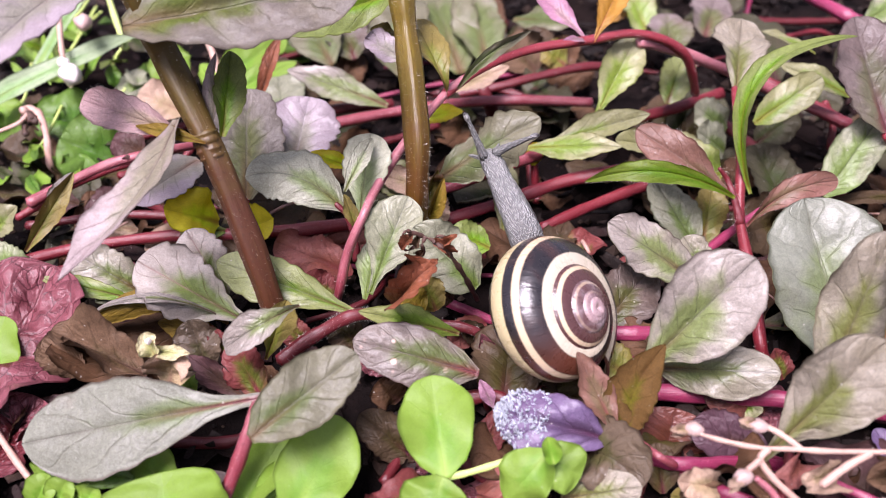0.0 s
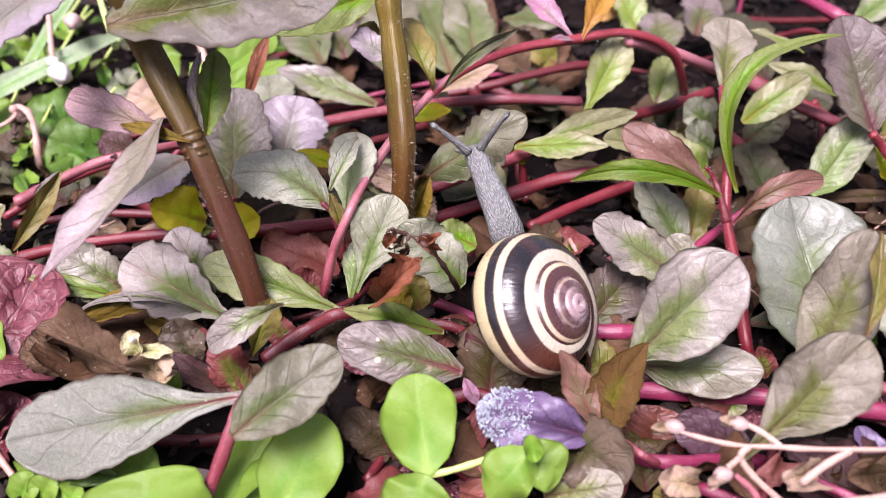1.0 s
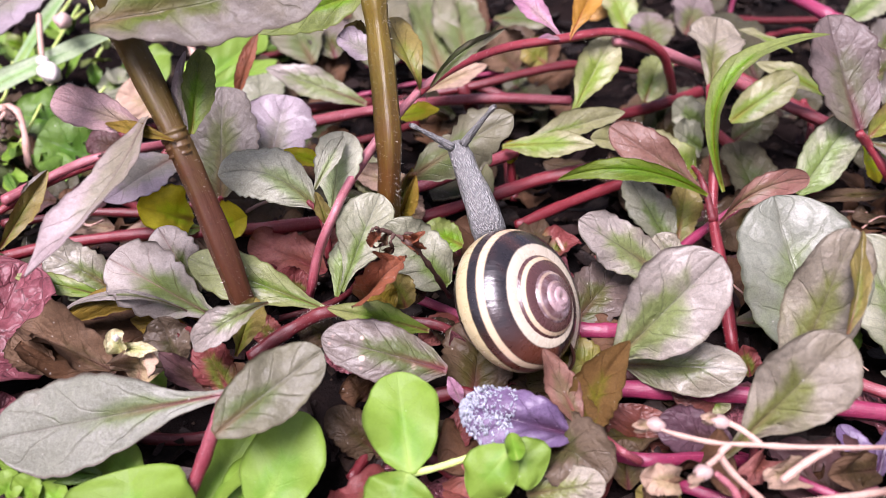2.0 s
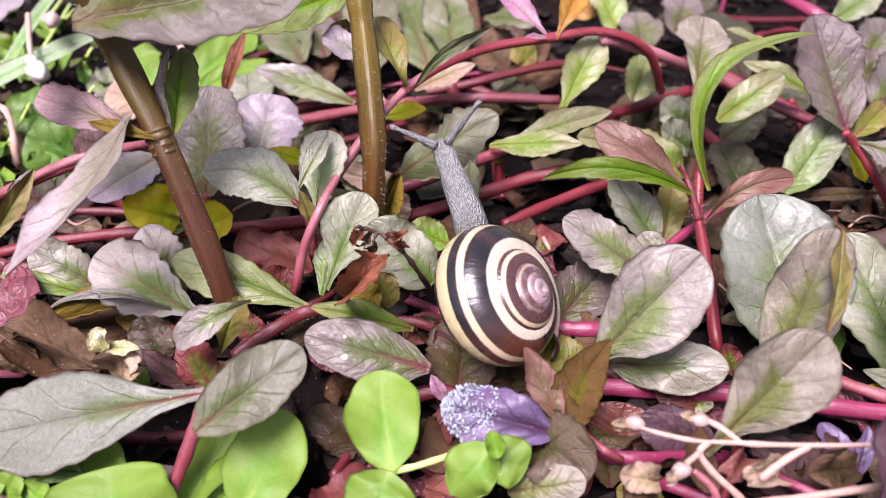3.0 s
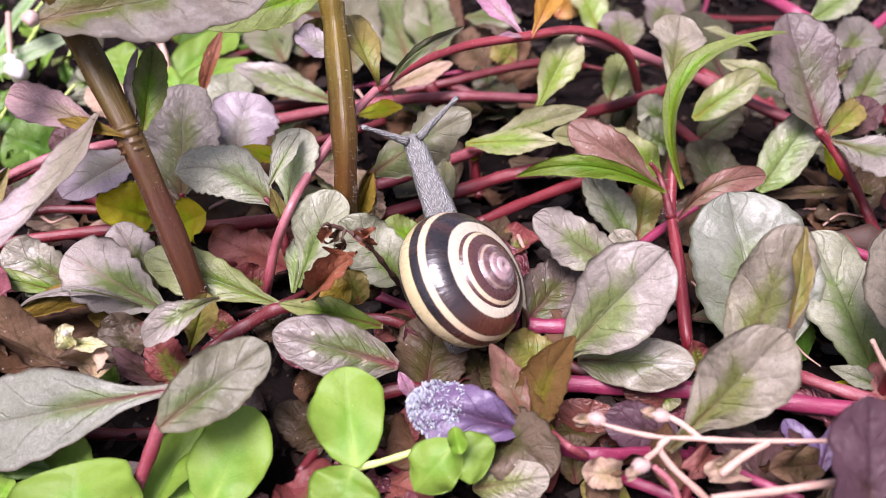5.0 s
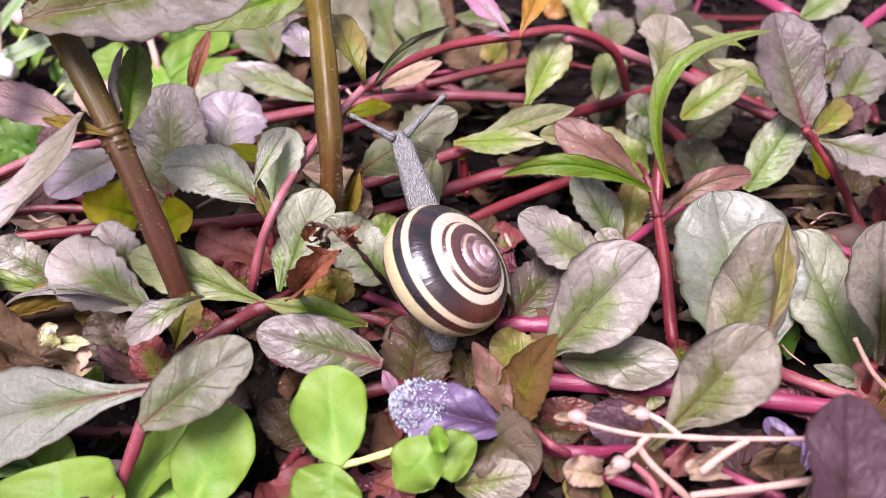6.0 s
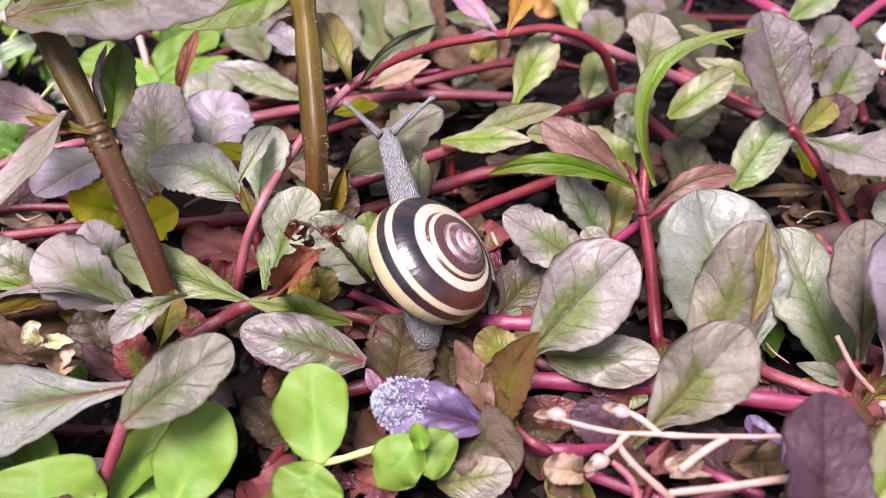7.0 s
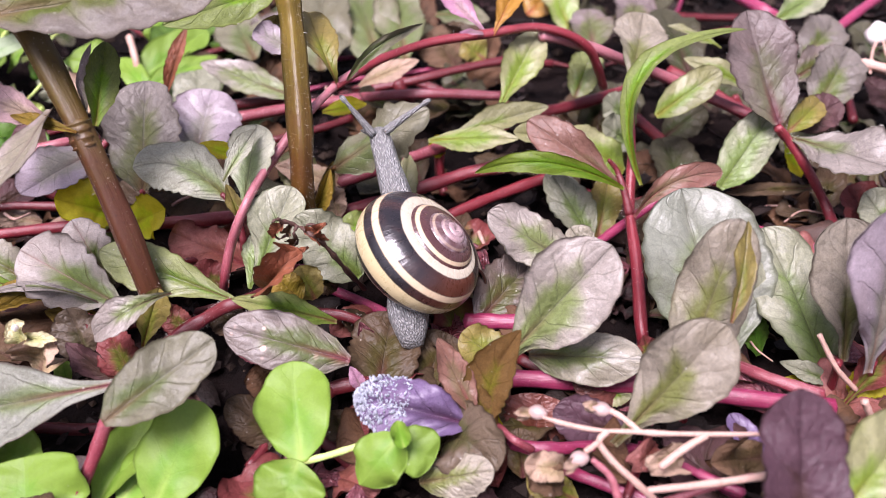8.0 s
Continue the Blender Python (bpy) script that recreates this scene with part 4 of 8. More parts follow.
p = plant("upright_stem", (-0.0043, 0.1177, 0.0200), "slim upright olive-brown stem covered in fine hairs", "plant stem", "")
stalk(p, [(-0.0074, 0.1411, 0.0560), (-0.0067, 0.1366, 0.0500), (-0.0060, 0.1332, 0.0455), (-0.0049, 0.1256, 0.0400), (-0.0041, 0.1194, 0.0330), (-0.0042, 0.1170, 0.0260), (-0.0044, 0.1172, 0.0200), (-0.0045, 0.1182, 0.0150), (-0.0046, 0.1200, 0.0080), (-0.0047, 0.1210, 0.0030)], 0.00192, 0.00160, "olive", hairs=1300, ridge=0.16, sides=14, hair_len=0.0009)
leaf(p, (-0.0070, 0.1430, 0.0500), (-0.0263, 0.1292, 0.0480), 0.0080, "grass", "lance", cup=0.1, bend=0.05, roll=-15, under='grass')
leaf(p, (-0.0061, 0.1443, 0.0500), (0.0111, 0.1471, 0.0520), 0.0099, "mauve", "round")

p = plant("ajuga_plant", (-0.0402, 0.1409, 0.0090), "bronze and lilac rounded leaves behind a thick stem", "plant", "bugle plants in the bed")
leaf(p, (-0.0357, 0.1272, 0.0170), (-0.0365, 0.1432, 0.0310), 0.0141, "smoky", "round", wave=0.1, cup=0.1, quilt=1.6)
leaf(p, (-0.0289, 0.1373, 0.0160), (-0.0261, 0.1494, 0.0260), 0.0143, "mauve", "round", wave=0.08)
leaf(p, (-0.0446, 0.1328, 0.0220), (-0.0523, 0.1173, 0.0230), 0.0095, "mauve", "round", wave=0.06)
leaf(p, (-0.0406, 0.1243, 0.0140), (-0.0477, 0.1188, 0.0210), 0.0088, "yellow", "round", cup=0.2)
leaf(p, (-0.0378, 0.1236, 0.0120), (-0.0296, 0.1200, 0.0180), 0.0079, "yellow", "round", roll=20)
leaf(p, (-0.0395, 0.1245, 0.0120), (-0.0462, 0.1196, 0.0150), 0.0041, "green", "lance")
leaf(p, (-0.0414, 0.1246, 0.0080), (-0.0464, 0.1216, 0.0100), 0.0062, "green", "round")
leaf(p, (-0.0567, 0.1391, 0.0200), (-0.0627, 0.1399, 0.0220), 0.0065, "darkpurple", "round")
stalk(p, [(-0.0357, 0.1272, 0.0170), (-0.0377, 0.1317, 0.0080), (-0.0391, 0.1348, 0.0030)], 0.00052, 0.00051, "red")

p = plant("ajuga_runner", (-0.0179, 0.1078, 0.0100), "long pink and red creeping stem that forks and arches", "plant", "bugle plants in the bed")
stalk(p, [(-0.0182, 0.1068, 0.0090), (-0.0169, 0.1061, 0.0140), (-0.0156, 0.1088, 0.0190), (-0.0129, 0.1107, 0.0250), (-0.0112, 0.1151, 0.0270), (-0.0079, 0.1211, 0.0300), (-0.0043, 0.1259, 0.0330), (0.0003, 0.1333, 0.0350), (0.0036, 0.1381, 0.0355)], 0.00074, 0.00070, "pink", hairs=120, sides=12, hair_len=0.0008)
stalk(p, [(0.0003, 0.1333, 0.0350), (0.0071, 0.1433, 0.0350), (0.0167, 0.1513, 0.0350), (0.0279, 0.1554, 0.0350), (0.0372, 0.1587, 0.0350), (0.0444, 0.1600, 0.0330), (0.0496, 0.1617, 0.0290), (0.0523, 0.1634, 0.0240), (0.0547, 0.1661, 0.0180)], 0.00084, 0.00098, "red", hairs=60)
stalk(p, [(0.0392, 0.1594, 0.0330), (0.0464, 0.1628, 0.0300), (0.0562, 0.1667, 0.0250), (0.0671, 0.1680, 0.0200), (0.0773, 0.1660, 0.0160), (0.0877, 0.1613, 0.0130)], 0.00113, 0.00123, "pink")
leaf(p, (0.0007, 0.1331, 0.0355), (-0.0052, 0.1467, 0.0430), 0.0062, "olive", "ajuga", cup=0.3, roll=20, mid=(-0.0014, 0.1352, 0.0410))
leaf(p, (-0.0044, 0.1340, 0.0400), (-0.0133, 0.1366, 0.0440), 0.0052, "mauve", "ajuga", cup=0.2)
leaf(p, (-0.0078, 0.1419, 0.0405), (-0.0128, 0.1413, 0.0435), 0.0040, "olive", "lance", cup=0.3)
leaf(p, (0.0025, 0.1334, 0.0360), (0.0158, 0.1441, 0.0420), 0.0026, "grey", "lance", roll=50, cup=0.2, mid=(0.0077, 0.1359, 0.0410))
leaf(p, (0.0281, 0.1549, 0.0350), (0.0176, 0.1641, 0.0420), 0.0051, "rosy", "ajuga", cup=0.3)
leaf(p, (0.0292, 0.1549, 0.0350), (0.0352, 0.1633, 0.0440), 0.0058, "orange", "ajuga", cup=0.3)
leaf(p, (0.0279, 0.1554, 0.0350), (0.0224, 0.1490, 0.0380), 0.0015, "rosy", "lance")
leaf(p, (-0.0051, 0.1512, 0.0200), (0.0040, 0.1510, 0.0220), 0.0040, "yellow", "lance")

p = plant("ajuga_plant", (-0.0177, 0.1101, 0.0080), "small upright bugle rosette with pale grey-green leaves", "plant", "bugle plants in the bed")
leaf(p, (-0.0166, 0.1156, 0.0232), (-0.0330, 0.1193, 0.0270), 0.0094, "silver", "round", cup=-0.12, quilt=1.5, crisp=0.06, mid=(-0.0246, 0.1180, 0.0283))
stalk(p, [(-0.0178, 0.1159, 0.0240), (-0.0160, 0.1150, 0.0222), (-0.0148, 0.1135, 0.0185), (-0.0146, 0.1120, 0.0150)], 0.00045, 0.00070, "crimson")
leaf(p, (-0.0137, 0.1119, 0.0230), (-0.0120, 0.1234, 0.0330), 0.0080, "silver", "ajuga", cup=0.1)
leaf(p, (-0.0153, 0.1098, 0.0305), (-0.0115, 0.1202, 0.0340), 0.0031, "silver", "lance", cup=0.3)
leaf(p, (-0.0152, 0.1235, 0.0260), (-0.0229, 0.1255, 0.0280), 0.0033, "yellow", "lance")
leaf(p, (-0.0141, 0.1109, 0.0220), (-0.0159, 0.1128, 0.0280), 0.0026, "olive", "lance", roll=30)
leaf(p, (-0.0119, 0.1046, 0.0140), (-0.0057, 0.1152, 0.0260), 0.0093, "greygreen", "ajuga", quilt=1.4, wave=0.08)
leaf(p, (-0.0129, 0.1055, 0.0120), (-0.0107, 0.1136, 0.0200), 0.0047, "greygreen", "lance", roll=-20)
leaf(p, (0.0056, 0.1061, 0.0140), (-0.0047, 0.1094, 0.0240), 0.0097, "greygreen", "round", quilt=1.3)
leaf(p, (0.0082, 0.1181, 0.0130), (0.0012, 0.1191, 0.0160), 0.0060, "grass", "round")
leaf(p, (0.0025, 0.0963, 0.0130), (-0.0126, 0.0938, 0.0200), 0.0045, "green", "lance", bend=0.15, cup=0.2)
leaf(p, (-0.0031, 0.0976, 0.0160), (-0.0065, 0.0990, 0.0200), 0.0053, "mustard", "round")
leaf(p, (-0.0011, 0.0994, 0.0150), (-0.0031, 0.1005, 0.0210), 0.0051, "olive", "round")
leaf(p, (0.0017, 0.1055, 0.0120), (-0.0018, 0.1044, 0.0160), 0.0046, "dun", "round")

p = plant("dead_leaf", (-0.0077, 0.1043, 0.0100), "curled rust-red dead leaf caught on a dry twig", "dead leaf", "")
leaf(p, (-0.0075, 0.0967, 0.0180), (-0.0007, 0.0974, 0.0270), 0.0036, "rust", "lance", cup=0.9, wave=0.35, twist=60, crisp=0.25, quilt=2.5, mid=(-0.0044, 0.0920, 0.0270))
leaf(p, (-0.0053, 0.0982, 0.0240), (-0.0011, 0.0952, 0.0280), 0.0025, "rust", "lance", cup=0.8, wave=0.4)

p = plant("dry_twig", (0.0048, 0.1100, 0.0100), "thin dark curled dry twig", "twig", "")
stalk(p, [(0.0058, 0.1090, 0.0090), (0.0040, 0.1027, 0.0180), (0.0024, 0.1005, 0.0230), (0.0010, 0.0998, 0.0260)], 0.00048, 0.00034, "dry", lumps=0.25)
stalk(p, [(0.0010, 0.0998, 0.0260), (-0.0000, 0.0986, 0.0280), (-0.0012, 0.0992, 0.0290), (-0.0005, 0.0991, 0.0300), (0.0009, 0.0995, 0.0290), (0.0019, 0.0993, 0.0300)], 0.00043, 0.00017, "dry", lumps=0.4)
stalk(p, [(-0.0012, 0.0992, 0.0290), (-0.0029, 0.1003, 0.0290), (-0.0044, 0.0998, 0.0300), (-0.0057, 0.1000, 0.0290), (-0.0061, 0.0994, 0.0280), (-0.0054, 0.0995, 0.0270), (-0.0043, 0.0990, 0.0280)], 0.00033, 0.00017, "dry", lumps=0.4)
stalk(p, [(-0.0026, 0.1002, 0.0290), (-0.0031, 0.0994, 0.0280), (-0.0028, 0.1003, 0.0260), (-0.0038, 0.1000, 0.0250)], 0.00029, 0.00017, "dry", lumps=0.35)
stalk(p, [(-0.0044, 0.0998, 0.0300), (-0.0052, 0.0990, 0.0310), (-0.0059, 0.0982, 0.0310)], 0.00029, 0.00016, "dry", lumps=0.35)
leaf(p, (0.0008, 0.0998, 0.0260), (-0.0013, 0.0986, 0.0300), 0.0018, "rust", "lance", cup=0.9, wave=0.5, crisp=0.2)
leaf(p, (0.0001, 0.0993, 0.0280), (0.0021, 0.0982, 0.0310), 0.0012, "rust", "lance", cup=0.6, wave=0.4)
leaf(p, (-0.0044, 0.1000, 0.0300), (-0.0061, 0.0983, 0.0280), 0.0017, "rust", "lance", cup=0.9, wave=0.5, crisp=0.2)
leaf(p, (-0.0036, 0.1007, 0.0290), (-0.0042, 0.0999, 0.0270), 0.0014, "umber", "lance", cup=0.8, wave=0.5, crisp=0.2)
leaf(p, (-0.0027, 0.0999, 0.0270), (-0.0040, 0.0994, 0.0250), 0.0015, "brown", "lance", cup=0.8, wave=0.5, crisp=0.2)

p = plant("ajuga_plant", (0.0061, 0.0914, 0.0080), "speckled grey-purple leaf on a short red stalk", "plant", "bugle plants in the bed")
leaf(p, (0.0053, 0.0878, 0.0130), (-0.0131, 0.0893, 0.0185), 0.0088, "speckled", "round", cup=-0.12, bend=0.1, crisp=0.03, wave=0.04)
stalk(p, [(0.0060, 0.0866, 0.0120), (0.0066, 0.0876, 0.0070), (0.0074, 0.0889, 0.0030)], 0.00059, 0.00053, "crimson")

p = plant("ajuga_plant", (-0.0317, 0.1041, 0.0070), "crinkled grey-green bugle leaves with toothed edges", "plant", "bugle plants in the bed")
leaf(p, (-0.0298, 0.0998, 0.0110), (-0.0488, 0.1057, 0.0200), 0.0109, "ribbed", "ajuga", quilt=1.8, wave=0.12, crisp=0.12)
leaf(p, (-0.0355, 0.1051, 0.0130), (-0.0419, 0.1112, 0.0220), 0.0079, "ribbed", "round", quilt=1.8, wave=0.15, crisp=0.1)
leaf(p, (-0.0118, 0.1000, 0.0130), (-0.0361, 0.1057, 0.0200), 0.0080, "green", "ajuga", quilt=1.2, cup=-0.1)
leaf(p, (-0.0512, 0.1089, 0.0110), (-0.0618, 0.1116, 0.0170), 0.0081, "greybronze", "round", quilt=1.2)
leaf(p, (-0.0514, 0.1067, 0.0110), (-0.0665, 0.1075, 0.0150), 0.0034, "green", "lance")
leaf(p, (-0.0545, 0.1093, 0.0100), (-0.0571, 0.1048, 0.0120), 0.0042, "greygreen", "lance")
leaf(p, (-0.0353, 0.1030, 0.0090), (-0.0604, 0.0998, 0.0085), 0.0043, "mustard", "lance", cup=-0.5, wave=0.12, mid=(-0.0469, 0.1001, 0.0165))
# dark leaves added under the curl for the shade in its hollow
leaf(p, (-0.0368, 0.1041, 0.0050), (-0.0622, 0.0990, 0.0060), 0.0090, "brown", "round", cup=-0.4, wave=0.2, mid=(-0.0498, 0.1023, 0.0080))
leaf(p, (-0.0357, 0.1005, 0.0130), (-0.0573, 0.1006, 0.0120), 0.0020, "pale", "lance", roll=30, mid=(-0.0462, 0.0992, 0.0180))
leaf(p, (-0.0414, 0.1034, 0.0050), (-0.0559, 0.1027, 0.0070), 0.0076, "darkpurple", "round")
leaf(p, (-0.0357, 0.1013, 0.0070), (-0.0471, 0.1033, 0.0090), 0.0047, "mustard", "lance")

p = plant("crimson_leaf", (-0.0704, 0.0821, 0.0060), "large crinkled crimson leaf with puckered veins", "plant", "")
leaf(p, (-0.0748, 0.0790, 0.0060), (-0.0645, 0.1095, 0.0160), 0.0237, "crimson", "round", quilt=4.5, wave=0.16, crisp=0.06, bend=0.12)
leaf(p, (-0.0659, 0.0748, 0.0050), (-0.0614, 0.0872, 0.0090), 0.0124, "crimson", "round", quilt=4, wave=0.14)

p = plant("brown_dead_leaf", (-0.0540, 0.0935, 0.0060), "curled brown dead leaf lying among the plants", "dead leaf", "")
leaf(p, (-0.0414, 0.0883, 0.0090), (-0.0585, 0.0931, 0.0150), 0.0081, "brown", "round", cup=0.5, wave=0.3, twist=30)
leaf(p, (-0.0437, 0.0874, 0.0130), (-0.0580, 0.0918, 0.0180), 0.0062, "umber", "round", cup=0.7, wave=0.35, roll=25, crisp=0.08, quilt=1.5)
leaf(p, (-0.0534, 0.0884, 0.0120), (-0.0599, 0.0921, 0.0160), 0.0051, "umber", "round", crisp=0.12, cup=0.5, wave=0.3)

p = plant("tan_dead_leaf", (-0.0433, 0.0916, 0.0080), "crumpled pale tan dead leaf scrap", "dead leaf", "")
leaf(p, (-0.0394, 0.0846, 0.0140), (-0.0388, 0.0869, 0.0190), 0.0068, "tan", "round", cup=0.4, wave=0.4, quilt=2, twist=40)

p = plant("fallen_flower", (-0.0450, 0.0931, 0.0120), "small withered cream flower", "flower", "")
leaf(p, (-0.0406, 0.0853, 0.0190), (-0.0420, 0.0872, 0.0220), 0.0027, "cream", "round", cup=0.6, wave=0.3)
leaf(p, (-0.0411, 0.0862, 0.0190), (-0.0355, 0.0850, 0.0200), 0.0022, "cream", "lance", cup=0.5, wave=0.3)
leaf(p, (-0.0418, 0.0864, 0.0190), (-0.0429, 0.0867, 0.0210), 0.0021, "cream", "round", cup=0.5)
bud(p, (-0.0410, 0.0854, 0.0220), 0.0014, (0.0006, -0.0012, 0.0020), PETAL, "petal", 0.70)

p = plant("ajuga_plant", (-0.0291, 0.0888, 0.0070), "small red and green crinkled leaves near the soil", "plant", "bugle plants in the bed")
leaf(p, (-0.0364, 0.0923, 0.0090), (-0.0391, 0.0962, 0.0160), 0.0070, "sepia", "round", quilt=2.2, wave=0.15)
leaf(p, (-0.0312, 0.0919, 0.0100), (-0.0367, 0.0972, 0.0140), 0.0030, "redgreen", "lance", quilt=2, wave=0.15)
leaf(p, (-0.0273, 0.0869, 0.0090), (-0.0319, 0.0922, 0.0150), 0.0061, "redgreen", "round", quilt=2, wave=0.12)
leaf(p, (-0.0295, 0.0864, 0.0090), (-0.0385, 0.0916, 0.0130), 0.0038, "darkpurple", "lance", cup=0.4, wave=0.2)
leaf(p, (-0.0377, 0.0869, 0.0090), (-0.0379, 0.0884, 0.0130), 0.0029, "lime", "lance")
leaf(p, (-0.0209, 0.0928, 0.0220), (-0.0312, 0.0870, 0.0190), 0.0051, "pale", "ajuga", cup=0.2, mid=(-0.0252, 0.0869, 0.0240))
leaf(p, (-0.0270, 0.0917, 0.0120), (-0.0230, 0.0940, 0.0220), 0.0048, "olive", "ajuga", roll=25, cup=0.2)
leaf(p, (-0.0218, 0.0979, 0.0090), (-0.0256, 0.0996, 0.0130), 0.0045, "redgreen", "round", quilt=2)
stalk(p, [(-0.0258, 0.0953, 0.0080), (-0.0224, 0.0971, 0.0100), (-0.0183, 0.0987, 0.0120), (-0.0142, 0.0994, 0.0140), (-0.0099, 0.1009, 0.0130)], 0.00126, 0.00100, "crimson", hairs=420, hair_len=0.0006)
leaf(p, (-0.0131, 0.1000, 0.0070), (-0.0187, 0.1022, 0.0100), 0.0056, "dun", "round")
leaf(p, (-0.0188, 0.0948, 0.0070), (-0.0251, 0.0966, 0.0090), 0.0054, "darkpurple", "round")

p = plant("ajuga_plant", (-0.0317, 0.0702, 0.0030), "broad pale grey-mauve leaves on a pink stalk", "plant", "bugle plants in the bed")
leaf(p, (-0.0233, 0.0770, 0.0200), (-0.0572, 0.0748, 0.0130), 0.0131, "redrib", "ajuga", crisp=0.04, cup=-0.05, bend=0.06, wave=0.05, quilt=1.0, under='mauve')
leaf(p, (-0.0244, 0.0699, 0.0200), (-0.0112, 0.0790, 0.0260), 0.0088, "grey", "round", crisp=0.03, cup=0.05, bend=0.08, under='mauve')
stalk(p, [(-0.0246, 0.0767, 0.0190), (-0.0256, 0.0740, 0.0170), (-0.0273, 0.0711, 0.0130), (-0.0299, 0.0676, 0.0080), (-0.0324, 0.0666, 0.0030)], 0.00091, 0.00108, "pink")

p = plant("moneywort_plant", (-0.0195, 0.0709, 0.0020), "creeping plant with round bright lime-green leaves", "plant", "round bright green leaves")
leaf(p, (-0.0200, 0.0672, 0.0060), (-0.0139, 0.0770, 0.0160), 0.0106, "lime", "round", quilt=0.5, cup=0.1, crisp=0)
leaf(p, (-0.0285, 0.0679, 0.0050), (-0.0218, 0.0795, 0.0110), 0.0067, "lime", "lance", quilt=0.5, cup=0.4, crisp=0)
leaf(p, (-0.0255, 0.0684, 0.0050), (-0.0181, 0.0773, 0.0090), 0.0063, "lime", "round", quilt=0.5, crisp=0)

p = plant("wet_dead_leaf", (-0.0234, 0.0712, 0.0030), "dark slate-grey wet dead leaf in a gap", "dead leaf", "")
leaf(p, (-0.0235, 0.0702, 0.0030), (-0.0222, 0.0760, 0.0075), 0.0035, "darkpurple", "lance", cup=0.4, wave=0.4, quilt=2)

p = plant("moneywort_plant", (-0.0434, 0.0710, 0.0020), "spreading round lime-green leaves low over the soil", "plant", "round bright green leaves")
leaf(p, (-0.0355, 0.0630, 0.0060), (-0.0378, 0.0716, 0.0110), 0.0180, "lime", "round", quilt=0.5, crisp=0, wave=0.05)
leaf(p, (-0.0424, 0.0727, 0.0080), (-0.0557, 0.0753, 0.0090), 0.0047, "deepgreen", "round", crisp=0)
leaf(p, (-0.0374, 0.0728, 0.0060), (-0.0442, 0.0763, 0.0090), 0.0079, "lime", "round", crisp=0)
leaf(p, (-0.0496, 0.0689, 0.0050), (-0.0475, 0.0717, 0.0080), 0.0047, "lime", "round", crisp=0)
leaf(p, (-0.0531, 0.0698, 0.0050), (-0.0513, 0.0724, 0.0090), 0.0047, "lime", "round", crisp=0)
leaf(p, (-0.0554, 0.0730, 0.0070), (-0.0540, 0.0761, 0.0080), 0.0056, "lime", "round", crisp=0)
stalk(p, [(-0.0362, 0.0695, 0.0040), (-0.0288, 0.0707, 0.0030), (-0.0191, 0.0693, 0.0030)], 0.00047, 0.00047, "lime")
leaf(p, (-0.0703, 0.0892, 0.0080), (-0.0682, 0.0981, 0.0150), 0.0079, "lime", "round", crisp=0, quilt=0.5)
stalk(p, [(-0.0647, 0.0807, 0.0090), (-0.0591, 0.0752, 0.0070), (-0.0553, 0.0720, 0.0050)], 0.00049, 0.00047, "straw")
leaf(p, (-0.0562, 0.0701, 0.0050), (-0.0540, 0.0728, 0.0090), 0.0046, "lime", "round", crisp=0)
leaf(p, (-0.0523, 0.0718, 0.0040), (-0.0485, 0.0736, 0.0060), 0.0039, "greygreen", "lance")

p = plant("moneywort_plant", (-0.0007, 0.0727, 0.0060), "young shoot with paired bright lime-green leaves", "plant", "round bright green leaves")
leaf(p, (0.0003, 0.0691, 0.0130), (-0.0017, 0.0808, 0.0200), 0.0100, "lime", "round", quilt=0.6, cup=0.12, crisp=0, bend=0.05)
leaf(p, (-0.0001, 0.0691, 0.0135), (-0.0020, 0.0647, 0.0090), 0.0096, "lime", "round", quilt=0.5, cup=0.1, crisp=0)
stalk(p, [(-0.0002, 0.0695, 0.0125), (0.0032, 0.0700, 0.0130), (0.0066, 0.0705, 0.0140), (0.0107, 0.0714, 0.0150)], 0.00052, 0.00045, "lime")
stalk(p, [(-0.0002, 0.0695, 0.0125), (-0.0034, 0.0706, 0.0050), (-0.0051, 0.0700, 0.0020)], 0.00052, 0.00048, "lime")
leaf(p, (0.0137, 0.0705, 0.0170), (0.0081, 0.0670, 0.0110), 0.0074, "lime", "round", quilt=0.3, cup=-0.25, bend=0.22, crisp=0)
leaf(p, (0.0125, 0.0710, 0.0155), (0.0181, 0.0695, 0.0130), 0.0068, "lime", "round", quilt=0.5, cup=0.1, crisp=0)
leaf(p, (0.0141, 0.0683, 0.0170), (0.0132, 0.0702, 0.0200), 0.0025, "lime", "round", quilt=0.3, cup=0.5, crisp=0)

p = plant("ajuga_plant", (0.0264, 0.0810, 0.0050), "lilac wet leaf smeared with pale slime", "plant", "bugle plants in the bed")
SLIMY_LEAF = leaf(p, (0.0265, 0.0761, 0.0110), (0.0070, 0.0773, 0.0170), 0.0088, "lilac", "ajuga", cup=-0.15, bend=0.1, quilt=3.2, wave=0.15)
leaf(p, (0.0253, 0.0761, 0.0110), (0.0297, 0.0817, 0.0250), 0.0071, "amber", "lance", roll=-15, cup=0.35, wave=0.04, mid=(0.0257, 0.0793, 0.0170))
leaf(p, (0.0269, 0.0761, 0.0110), (0.0218, 0.0806, 0.0170), 0.0036, "amber", "lance", cup=0.3)
leaf(p, (0.0237, 0.0769, 0.0130), (0.0184, 0.0833, 0.0220), 0.0045, "pink", "lance", cup=0.3, wave=0.15)
leaf(p, (0.0276, 0.0779, 0.0100), (0.0222, 0.0791, 0.0140), 0.0029, "yellow", "lance")

